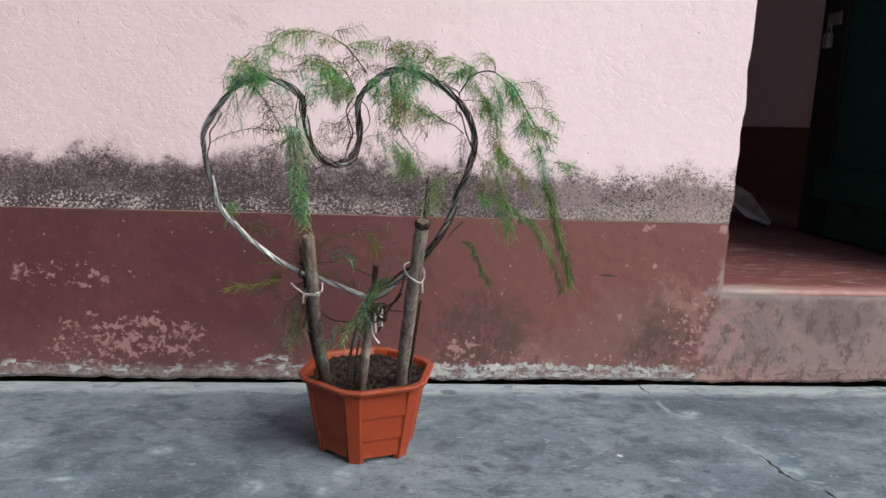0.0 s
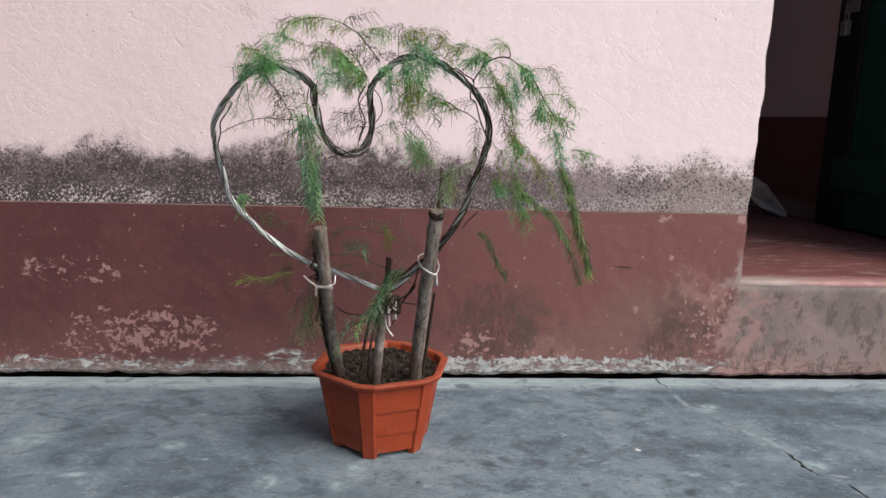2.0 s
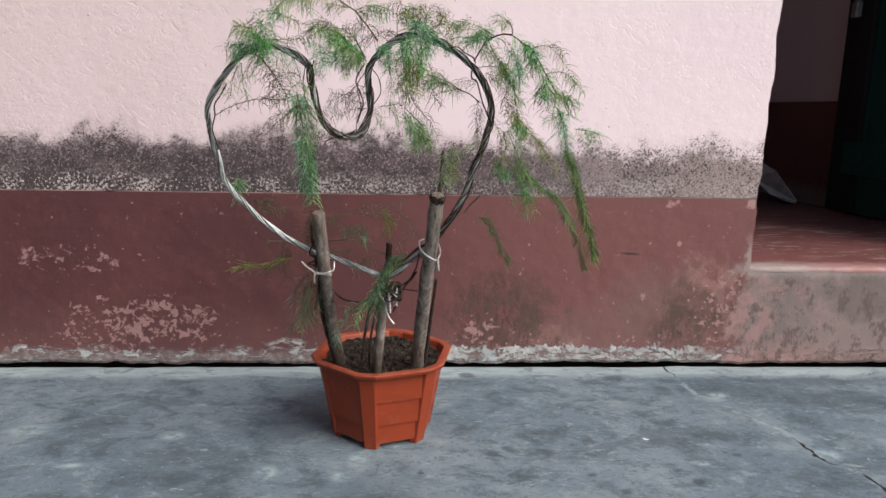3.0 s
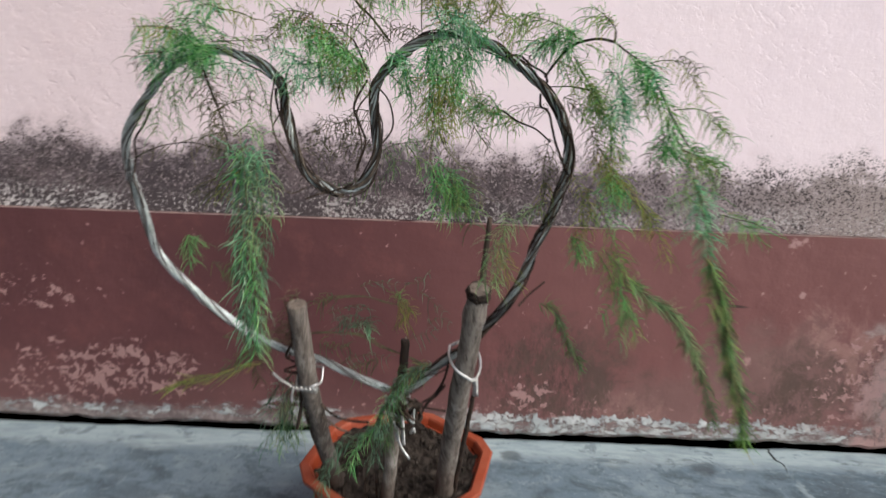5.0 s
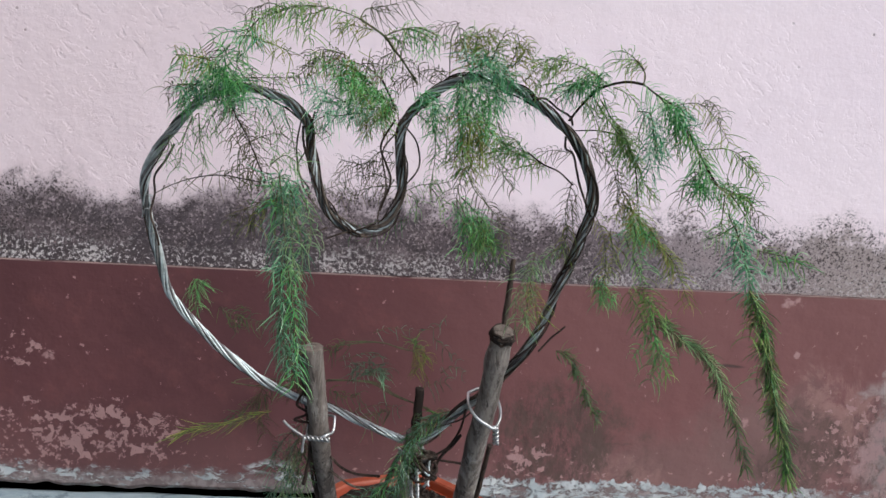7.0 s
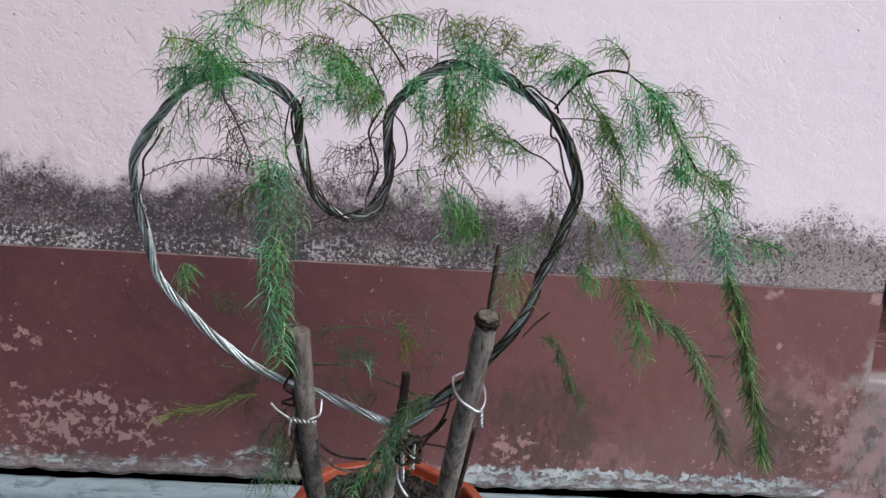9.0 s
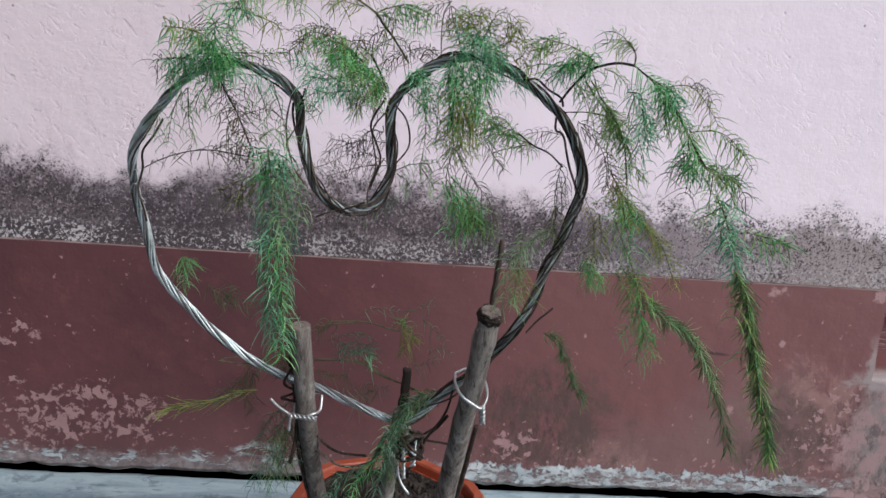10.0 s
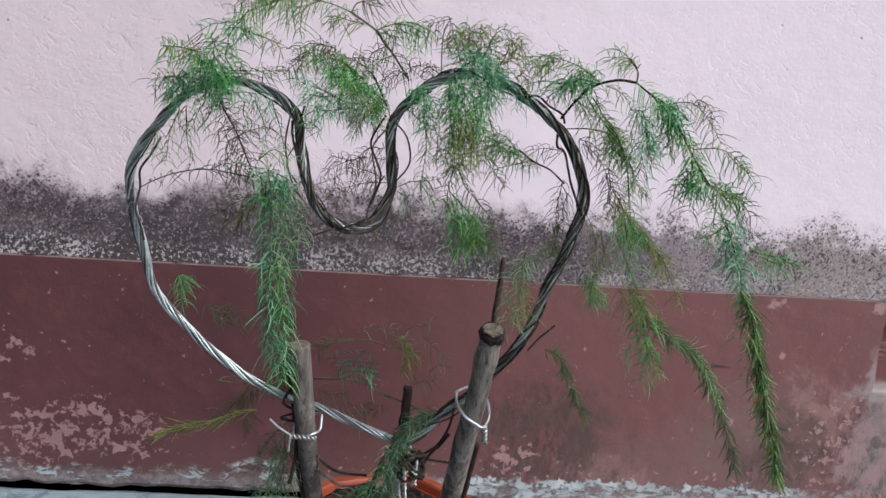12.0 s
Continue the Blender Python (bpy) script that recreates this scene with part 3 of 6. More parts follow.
def plaster_sheet(name, x0, x1, z0, z1, y, depth, material, nx, nz, low=None, end=None, relief=0.0015):
    """A coat of plaster with an uneven face, a ragged foot and a ragged free end."""
    verts, faces = [], []
    for j in range(nz + 1):
        for i in range(nx + 1):
            u, v = i / nx, j / nz
            foot = z0 + (low(x0 + (x1 - x0) * u) if low else 0.0)
            z = foot + (z1 - foot) * v
            x = x0 + (x1 - x0) * u
            if end:
                x += end(z) * max(0.0, 1 - (1 - u) * nx / 3)
            dy = relief * (noise.noise((x * 14, z * 14, 3)) + 0.6 * noise.noise((x * 40, z * 40, 7)))
            if j == 0 and low:
                dy += 0.004
            verts.append((x, y + dy, z))
    w = nx + 1
    count = len(verts)
    verts += [(vx, y + depth, vz) for vx, _, vz in verts]
    for j in range(nz):
        for i in range(nx):
            a = j * w + i
            faces.append((a, a + 1, a + w + 1, a + w))
            faces.append((count + a, count + a + w, count + a + w + 1, count + a + 1))
    for i in range(nx):
        faces.append((i, count + i, count + i + 1, i + 1))
        a = nz * w + i
        faces.append((a, a + 1, count + a + 1, count + a))
    for j in range(nz):
        a = j * w
        faces.append((a, a + w, count + a + w, count + a))
        a = j * w + nx
        faces.append((a, count + a, count + a + w, a + w))
    return mesh_object(name, verts, faces, material, smooth=False)


def ragged_foot(x):
    return 0.0022 * min(1.0, max(0.0, (x - 0.05) / 0.25)) + 0.0065 * noise.noise((x * 7, 1.3, 0)) + 0.005 * noise.noise((x * 31, 4.1, 0)) + 0.0015 * noise.noise((x * 90, 2.2, 0))


def ragged_end(z):
    return 0.016 * (z - 0.36) * (1 if z > 0.36 else 0) + 0.004 * noise.noise((z * 17, 8.8, 0)) + 0.002 * noise.noise((z * 60, 5.5, 0))


ground()
# wall: masonry core, pink plaster above, red dado coat below
core = part("wall_north", box(-6.0, JAMB_X - 0.012, WALL_Y + 0.030, WALL_Y + 0.150, 0.035, 2.9), M_CORE)
part("wall_footing", box(-6.0, 2.2, WALL_Y + 0.125, WALL_Y + 0.149, -0.05, 0.0345), M_HOLLOW)
tagged(bpy.data.objects["wall_footing"], "dark hollow footing under the wall", "wall", kind="structure")
tagged(core, "plastered masonry house wall, pink above a red dado", "wall", kind="structure")
upper = plaster_sheet("wall_north_plaster", -2.2, JAMB_X, DADO_TOP + 0.0015, 1.6, WALL_Y + 0.0035, 0.028, M_PINK, 420, 170, end=ragged_end, relief=0.0006)
tagged(upper, "rough pale pink limewashed plaster with black damp mould", "wall", kind="structure")
part("wall_north_plaster_high", box(-6.0, JAMB_X, WALL_Y + 0.0035, WALL_Y + 0.030, 1.602, 2.9), M_PINK)
tagged(bpy.data.objects["wall_north_plaster_high"], "pale pink limewashed plaster under the eaves", "wall", kind="structure")
part("wall_north_plaster_far", box(-6.0, -2.203, WALL_Y + 0.0035, WALL_Y + 0.030, 0.012, 1.598), M_PINK)
tagged(bpy.data.objects["wall_north_plaster_far"], "pale pink limewashed plaster", "wall", kind="structure")
dado = plaster_sheet("wall_north_dado", -2.2, JAMB_X - 0.002, STEP_Z - 0.006, DADO_TOP, WALL_Y, 0.0295, M_DADO, 420, 22, end=ragged_end, relief=0.001)
tagged(dado, "flaking red oxide dado with white salts along its foot", "wall dado", kind="structure")


def dado_line():
    """The thin pale line of paint on the dado's top edge."""
    n, verts, faces = 300, [], []
    for i in range(n + 1):
        x = -2.2 + (JAMB_X - 0.004 + 2.2) * i / n
        h = 0.0002 + 0.0010 * noise.noise((x * 23, 0, 0)) + 0.0008 * noise.noise((x * 90, 0, 3))
        y = WALL_Y + 0.0006 * noise.noise((x * 40, 2, 0))
        verts += [(x, y - 0.0007, DADO_TOP - 0.0005), (x, y - 0.0007, DADO_TOP + max(h, -0.0004)), (x, y + 0.006, DADO_TOP + max(h, -0.0004) + 0.0003), (x, y + 0.006, DADO_TOP - 0.0005)]
    for i in range(n):
        a = 4 * i
        for k in range(4):
            faces.append((a + k, a + (k + 1) % 4, a + 4 + (k + 1) % 4, a + 4 + k))
    faces += [(3, 2, 1, 0), (4 * n, 4 * n + 1, 4 * n + 2, 4 * n + 3)]
    return tagged(mesh_object("trim", verts, faces, M_LINE), "thin pale painted line along the dado's top edge", "trim", kind="structure")


dado_line()
# unseen wall, added to block the sky and darken the left side
tagged(part("wall_sky_block_west", box(-1.40, -1.25, -7.0, WALL_Y - 0.006, -0.05, 3.4), M_CORE), "plain unseen wall, added", "wall", kind="structure")
# unseen wall, added to close the yard behind the camera
tagged(part("wall_courtyard_south", box(-1.40, 7.0, -7.15, -7.002, -0.05, 2.4), M_PINK), "plain unseen wall, added", "wall", kind="structure")
# doorstep and the passage behind the doorway
sill = plaster_sheet("wall_north_plinth", -2.2, 2.2, 0.0050, STEP_Z - 0.006, WALL_Y, 0.0295, M_DADO, 620, 32, low=ragged_foot, relief=0.001)
tagged(sill, "flaking red dado foot that runs into a stained cement doorstep", "wall dado", kind="structure")
part("step_core", box(JAMB_X - 0.011, 2.2, WALL_Y + 0.030, WALL_Y + 0.1515, 0.035, STEP_Z - 0.006), M_CORE)
tagged(bpy.data.objects["step_core"], "masonry of the doorstep", "step", kind="structure")


def step_top():
    """The red floor: a rounded, chipped nosing at the front, then flat into the passage."""
    xs = [JAMB_X - 0.002 + i * 0.012 for i in range(66)] + [1.8, 2.2]
    prof = [(-0.001, -0.012), (-0.002, -0.006), (0.001, -0.002), (0.006, 0.0), (0.02, 0.0008), (0.06, 0.001), (0.15, 0.0), (0.4, 0.0), (1.0, 0.0), (3.2, 0.0)]
    verts, faces = [], []
    for x in xs:
        chip = 0.004 * max(0.0, noise.noise((x * 20, 3.3, 0))) + 0.002 * noise.noise((x * 60, 1.1, 0))
        for k, (dy, dz) in enumerate(prof):
            verts.append((x, WALL_Y + dy + (chip if k < 4 else 0), STEP_Z + dz - (chip * 0.5 if 1 < k < 4 else 0)))
    m = len(prof)
    for i in range(len(xs) - 1):
        for k in range(m - 1):
            a = i * m + k
            faces.append((a, a + m, a + m + 1, a + 1))
    return tagged(mesh_object("floor", verts, faces, M_STEPTOP, smooth=True), "worn red oxide floor of the doorway, scuffed white", "floor", kind="structure")


step_top()
PASSAGE_X = 1.500
part("floor_slab", box(-0.6, 2.2, WALL_Y + 0.152, 3.5, -0.05, STEP_Z - 0.005), M_CORE)
tagged(bpy.data.objects["floor_slab"], "raised floor slab of the house", "floor", kind="structure")
part("floor_room", box(-0.6, JAMB_X - 0.003, WALL_Y + 0.151, 3.5, STEP_Z - 0.0045, STEP_Z), M_STEPTOP)
tagged(bpy.data.objects["floor_room"], "dark red oxide room floor", "floor", kind="structure")
for name, b, m, text in (
    ("wall_east", box(PASSAGE_X, PASSAGE_X + 0.12, WALL_Y + 0.152, 3.5, STEP_Z + 0.363, 2.9), M_PINK, "pale pink plastered passage wall"),
    ("wall_east_dado", box(PASSAGE_X - 0.003, PASSAGE_X + 0.12, WALL_Y + 0.152, 3.5, STEP_Z, STEP_Z + 0.362), M_DADO, "dark red dado of the passage wall"),
    ("wall_south_right", box(PASSAGE_X + 0.06, 6.0, WALL_Y + 0.004, WALL_Y + 0.150, STEP_Z + 0.002, 2.9), M_PINK, "pale pink plastered house wall beyond the doorway"),
    ("wall_lintel", box(JAMB_X - 0.012, PASSAGE_X + 0.058, WALL_Y + 0.004, WALL_Y + 0.150, 2.25, 2.9), M_PINK, "pale pink plastered wall over the doorway"),
    ("wall_back", box(-0.6, PASSAGE_X + 0.12, 3.5, 3.62, 0.0, 2.9), M_PINK, "plain inner room wall"),
    ("wall_west", box(-0.72, -0.6, WALL_Y + 0.152, 3.62, 0.0, 2.9), M_PINK, "plain inner room wall"),
    ("ceiling", box(-0.72, PASSAGE_X + 0.12, WALL_Y + 0.03, 3.62, 2.902, 3.0), M_CEIL, "plain plastered room ceiling"),
):
    tagged(part(name, b, m), text, name.split("_")[0], kind="structure")


def door_leaf():
    """A green ledged door, swung open along the passage wall, with its hasp and padlock."""
    x1, y0, y1, z0, z1 = PASSAGE_X - 0.012, 0.47, 1.165, STEP_Z + 0.012, 2.17
    d = empty("door_1", x1, y0, z0)
    tagged(d, "dark green painted door standing open along the passage", "door", kind="structure")
    n = 5
    for i in range(n):
        a, b = y0 + (y1 - y0) * i / n, y0 + (y1 - y0) * (i + 1) / n
        part("board", box(x1 - 0.030, x1, a + 0.001, b - 0.001, z0, z1, 0.002), M_GREEN, d)
    for z in (z0 + 0.12, (z0 + z1) / 2, z1 - 0.22):
        part("ledge", box(x1 - 0.050, x1 - 0.0305, y0 + 0.03, y1 - 0.07, z, z + 0.10, 0.003), M_GREEN, d)
    part("edge_strip", box(x1 - 0.046, x1 - 0.0305, y1 - 0.13, y1 - 0.001, z0, z1, 0.003), M_FRAME, d, "black painted edge strip")
    hasp = part("hasp", box(x1 - 0.051, x1 - 0.0465, y1 - 0.105, y1 - 0.035, 0.905, 0.945, 0.001), M_STEEL, d, "tarnished steel hasp")
    part("padlock", box(x1 - 0.072, x1 - 0.0515, y1 - 0.082, y1 - 0.052, 0.835, 0.882, 0.004), M_STEEL, hasp, "small steel padlock")
    pts = [Vector((x1 - 0.061, y1 - 0.067 + 0.010 * math.cos(w), 0.882 + 0.034 * math.sin(w))) for w in [math.pi * i / 10 for i in range(11)]]
    v, f = tube(pts, 0.0028, 8)
    mesh_object("shackle", v, f, M_STEEL, hasp, True)
    return d


door_leaf()
for name, b, text in (("door_frame_post", box(PASSAGE_X - 0.006, PASSAGE_X + 0.058, WALL_Y + 0.03, WALL_Y + 0.146, STEP_Z + 0.002, 2.248, 0.003), "dark timber door post"), ("door_frame_head", box(JAMB_X + 0.004, PASSAGE_X - 0.008, WALL_Y + 0.03, WALL_Y + 0.146, 2.19, 2.248, 0.003), "dark timber door head")):
    tagged(part(name, b, M_FRAME), text, "door frame", kind="structure")


def door_stone():
    """A wedge of broken stone that lies in the doorway."""
    bm = bmesh.new()
    top = [(-0.052, 0.148), (-0.012, 0.118), (0.080, 0.014), (0.070, 0.0), (-0.020, 0.034), (-0.072, 0.085)]
    out = (0.0, -0.045, -0.020, -0.015, -0.030, 0.020)
    front = [bm.verts.new((x, -0.05 + dy, z)) for (x, z), dy in zip(top, out)]
    back = [bm.verts.new((x * 0.9 - 0.01, 0.05 + 0.1 * z, z * 0.95)) for x, z in top]
    bm.faces.new(front)
    bm.faces.new(list(reversed(back)))
    for i in range(6):
        bm.faces.new((front[i], back[i], back[(i + 1) % 6], front[(i + 1) % 6]))
    bmesh.ops.recalc_face_normals(bm, faces=bm.faces)
    bmesh.ops.bevel(bm, geom=bm.edges[:], offset=0.004, segments=2, affect="EDGES", profile=0.5)
    bmesh.ops.subdivide_edges(bm, edges=bm.edges[:], cuts=2, use_grid_fill=True)
    for v in bm.verts:
        if v.co.z > 0.003:
            v.co += v.normal * 0.003 * noise.noise(v.co * 45)
    ob = part("stone", bm, M_STONE)
    ob.matrix_world = pose(1.362, 1.38, STEP_Z + 0.001, 0, 0, -12)
    return tagged(ob, "wedge-shaped pale grey stone on the red floor", "stone")


door_stone()


# ---- the planter ----
POT_TURN = 18.5
POT_PLACE = (-0.005, -0.002, 0.0)


def hex_ring(radius, cut, z):
    """Twelve points: a hexagon with its corners cut off."""
    corner = [Vector((radius * math.cos(radians(60 * k + POT_TURN)), radius * math.sin(radians(60 * k + POT_TURN)), z)) for k in range(6)]
    out = []
    for k in range(6):
        p, before, after = corner[k], corner[k - 1], corner[(k + 1) % 6]
        out += [p + (before - p).normalized() * cut, p + (after - p).normalized() * cut]
    return out


def loft(rings, closed=False):
    bm = bmesh.new()
    loops = [[bm.verts.new(p) for p in ring] for ring in rings]
    pairs = list(zip(loops, loops[1:])) + ([(loops[-1], loops[0])] if closed else [])
    for a, b in pairs:
        for k in range(len(a)):
            bm.faces.new((a[k], a[(k + 1) % len(a)], b[(k + 1) % len(a)], b[k]))
    return bm


def solid(points_a, points_b):
    """A prism between two matching rings of points."""
    bm = bmesh.new()
    a, b = [bm.verts.new(p) for p in points_a], [bm.verts.new(p) for p in points_b]
    bm.faces.new(a)
    bm.faces.new(list(reversed(b)))
    for k in range(len(a)):
        bm.faces.new((a[k], b[k], b[(k + 1) % len(a)], a[(k + 1) % len(a)]))
    bmesh.ops.recalc_face_normals(bm, faces=bm.faces)
    return bm


def planter():
    pot = empty("planter", 0, 0, 0)
    tagged(pot, "six-sided terracotta-coloured plastic planter standing on cement", "planter")
    top_z, foot_z = 0.127, 0.010

    def radius(z):
        return 0.0885 + (0.1135 - 0.0885) * z / top_z

    # inner shell with a floor
    rings = [hex_ring(radius(z) - 0.0072, 0.013, z) for z in (foot_z, top_z)] + [hex_ring(radius(z) - 0.0092, 0.013, z) for z in (top_z, 0.012)]
    bm = loft(rings)
    bm.verts.ensure_lookup_table()
    bm.faces.new([bm.verts[k] for k in range(12)])
    bm.faces.new([bm.verts[36 + k] for k in reversed(range(12))])
    part("body", bm, M_POT, pot)
    for k in range(6):
        # corner post with a foot
        def post_ring(z, out, grow):
            r = hex_ring(radius(z) + out, 0.0125 + grow, z)
            n = hex_ring(radius(z) - 0.0082, 0.0125 + grow + 0.004, z)
            return [r[2 * k], r[2 * k + 1], n[2 * k + 1], n[2 * k]]
        bm = solid(post_ring(0.0, 0.0, -0.001), post_ring(top_z, 0.0, 0.002))
        bmesh.ops.bevel(bm, geom=bm.edges[:], offset=0.0012, segments=2, affect="EDGES", profile=0.5)
        part("corner_post", bm, M_POT, pot, smooth=False)
        # lapped panels between the posts
        cuts = (foot_z, 0.043, 0.084, top_z) if k != 3 else (foot_z, 0.043, top_z)
        for z0, z1 in zip(cuts, cuts[1:]):
            def edge(z, out):
                r = hex_ring(radius(z) + out, 0.0145, z)
                return r[2 * k + 1], r[(2 * k + 2) % 12]
            a, b = edge(z0, -0.0010), edge(z1 - 0.0003, -0.0052)
            c, d = edge(z1 - 0.0003, -0.0078), edge(z0, -0.0078)
            bm = solid([a[0], a[1], b[1], b[0]], [d[0], d[1], c[1], c[0]])
            part("panel", bm, M_POT, pot)
    lip = [(0.1165, 0.0165, 0.1268), (0.1215, 0.0180, 0.1288), (0.1238, 0.0187, 0.1300), (0.1262, 0.0195, 0.1345), (0.1260, 0.0195, 0.1362), (0.1240, 0.019, 0.1375), (0.1130, 0.0155, 0.1370), (0.1110, 0.015, 0.1350), (0.1050, 0.0133, 0.1220)]
    part("rim", loft([hex_ring(r, c, z) for r, c, z in lip], True), M_POT, pot)
    pot.matrix_world = Matrix.Translation(POT_PLACE)
    return pot


planter()


def potting_soil():
    """Lumpy earth that fills the pot to just under its rim."""
    rng = random.Random(5)
    rings, spokes, verts, faces = 26, 72, [], []
    for i in range(rings + 1):
        f = i / rings
        for k in range(spokes):
            w = 2 * math.pi * k / spokes
            ring_angle = (w - radians(POT_TURN)) % (math.pi / 3) - math.pi / 6
            r = f * min(0.0935 / math.cos(ring_angle), 0.1035)
            x, y = r * math.cos(w), r * math.sin(w)
            z = 0.1270 + 0.005 * noise.noise((x * 30, y * 30, 1)) + 0.006 * noise.noise((x * 90, y * 90, 4)) + 0.0025 * noise.noise((x * 240, y * 240, 9)) + 0.005 * (1 - f)
            verts.append((x + POT_PLACE[0], y + POT_PLACE[1], z))
    for i in range(rings):
        for k in range(spokes):
            a, b = i * spokes + k, i * spokes + (k + 1) % spokes
            faces.append((a, a + spokes, b + spokes, b))
    for _ in range(260):
        w, r = rng.uniform(0, 6.28), 0.088 * math.sqrt(rng.random())
        c, s = Vector((r * math.cos(w) + POT_PLACE[0], r * math.sin(w) + POT_PLACE[1], 0.1305)), rng.uniform(0.0012, 0.0048)
        base = len(verts)
        for q in ((1, 0, 0), (-1, 0, 0), (0, 1, 0), (0, -1, 0), (0, 0, 1), (0, 0, -1)):
            verts.append(c + Vector(q) * s * rng.uniform(0.6, 1.3))
        for q in ((0, 2, 4), (2, 1, 4), (1, 3, 4), (3, 0, 4), (2, 0, 5), (1, 2, 5), (3, 1, 5), (0, 3, 5)):
            faces.append(tuple(base + j for j in q))
    return tagged(mesh_object("potting_soil", verts, faces, M_SOIL), "dark crumbly potting soil with bits of debris", "soil", kind="stuff")


potting_soil()


# ---- stakes ----
def stake(points, radius, label, seed, material):
    rng = random.Random(seed)
    n = 40
    line = spline(points, n)
    line = [p + Vector((noise.noise((i * 0.25, seed, 0)), noise.noise((i * 0.25, seed, 5)), 0)) * 0.0012 for i, p in enumerate(line)]
    knots = [rng.uniform(0.1, 0.95) for _ in range(3)]

    def thick(u):
        r = radius[0] + (radius[1] - radius[0]) * u
        return r * (1 + 0.10 * sum(math.exp(-((u - k) / 0.02) ** 2) for k in knots))

    verts, faces = tube(line, thick, 14, rough=0.035, rng=rng)
    ob = mesh_object("stake", verts, faces, material, None, True)
    for p in ob.data.polygons:
        if len(p.vertices) > 4:
            p.use_smooth = False
    if material in (M_STAKE, M_STAKE_BROWN) and radius[1] > 0.004:
        t, a, b = frames(line)[-1]
        cut = [line[-1] + t * (0.0006 + 0.0006 * noise.noise((k * 0.9, seed, 2))) + (a * math.cos(k * math.pi / 7) + b * math.sin(k * math.pi / 7)) * thick(1.0) * 0.93 for k in range(14)]
        low = [p - t * 0.0030 for p in cut]
        part("cut_end", solid(cut, low), M_CUT, ob, "greyed sawn end")
        for k in knots:
            i = min(n - 2, int(k * n))
            t, a, b = frames(line)[i]
            w = rng.uniform(3.6, 5.8)
            out = a * math.cos(w) + b * math.sin(w)
            v, f = tube([line[i] + out * thick(k) * q for q in (0.8, 1.06, 1.14)], lambda u: 0.0030 * (1 - 0.45 * u), 8)
            mesh_object("knot", v, f, M_STAKE, ob, True)
    if seed == 2:
        t, a, b = frames(line)[-1]
        for lift, grow, th in ((0.001, 1.00, 0.0013), (0.004, 1.03, 0.0019), (0.0075, 1.0, 0.0012)):
            ring = [line[-1] - t * (lift + 0.0035 * noise.noise((k * 0.7, lift * 900, 1))) + (a * math.cos(k * math.pi / 10) + b * math.sin(k * math.pi / 10)) * thick(1.0) * grow for k in range(21)]
            v, f = tube(ring, th, 6, rough=0.55, rng=rng)
            mesh_object("bark_collar", v, f, M_STUB, ob, True, "dark split bark at the top")
    return tagged(ob, label, "stake", "stakes in the planter")


stake([(-0.068, -0.038, 0.105), (-0.073, -0.058, 0.150), (-0.080, -0.096, 0.225), (-0.083, -0.140, 0.305), (-0.087, -0.162, 0.391)], (0.0084, 0.0088), "weathered brown wooden stake with a sawn top", 1, M_STAKE_BROWN)
stake([(0.048, -0.046, 0.105), (0.053, -0.068, 0.160), (0.061, -0.128, 0.280), (0.067, -0.160, 0.345), (0.074, -0.186, 0.420)], (0.0108, 0.0092), "tall grey-brown wooden stake leaning outwards", 2, M_STAKE)
stake([(-0.014, -0.072, 0.105), (-0.010, -0.086, 0.150), (-0.002, -0.112, 0.235), (0.003, -0.124, 0.300)], (0.0070, 0.0066), "short wooden stake bound with wire", 3, M_STAKE)
stake([(0.002, -0.113, 0.275), (0.006, -0.116, 0.31), (0.008, -0.117, 0.341)], (0.0045, 0.0042), "dark broken stub beside the short stake", 4, M_STUB)
stake([(0.062, -0.046, 0.115), (0.066, -0.068, 0.165), (0.077, -0.125, 0.29)], (0.0032, 0.0022), "thin dark stick along the tall stake", 6, M_STUB)


# ---- heart of twisted wire ----
HEART = [(-0.005, 0.298), (-0.018, 0.303), (-0.044, 0.313), (-0.071, 0.322), (-0.094, 0.328), (-0.122, 0.344), (-0.142, 0.357), (-0.162, 0.373), (-0.179, 0.389), (-0.193, 0.404), (-0.207, 0.420), (-0.216, 0.436), (-0.221, 0.461), (-0.227, 0.487), (-0.231, 0.509), (-0.231, 0.527), (-0.226, 0.543), (-0.217, 0.558), (-0.206, 0.572), (-0.192, 0.588), (-0.177, 0.600), (-0.160, 0.606), (-0.144, 0.608), (-0.128, 0.605), (-0.113, 0.600), (-0.102, 0.590), (-0.095, 0.578), (-0.093, 0.562), (-0.091, 0.545), (-0.086, 0.526), (-0.079, 0.510), (-0.067, 0.500), (-0.054, 0.494), (-0.044, 0.495), (-0.031, 0.500), (-0.022, 0.512), (-0.017, 0.529), (-0.018, 0.548), (-0.020, 0.566), (-0.019, 0.581), (-0.013, 0.594), (-0.003, 0.605), (0.009, 0.614), (0.023, 0.621), (0.037, 0.626), (0.050, 0.627), (0.064, 0.623), (0.079, 0.617), (0.094, 0.607), (0.109, 0.596), (0.122, 0.584), (0.133, 0.570), (0.140, 0.554), (0.145, 0.535), (0.145, 0.516), (0.140, 0.498), (0.134, 0.477), (0.127, 0.457), (0.119, 0.437), (0.111, 0.414), (0.100, 0.391), (0.087, 0.367), (0.069, 0.344), (0.048, 0.327), (0.026, 0.309), (0.006, 0.292)]


def heart_y(z):
    return -0.135 - 0.08 * (z - 0.25)


def behind(x, z):
    """The wreath passes behind the two outer stakes."""
    return 0.013 * (math.exp(-((x + 0.082) / 0.03) ** 2) + math.exp(-((x - 0.066) / 0.035) ** 2)) * (1 if z < 0.37 else 0)


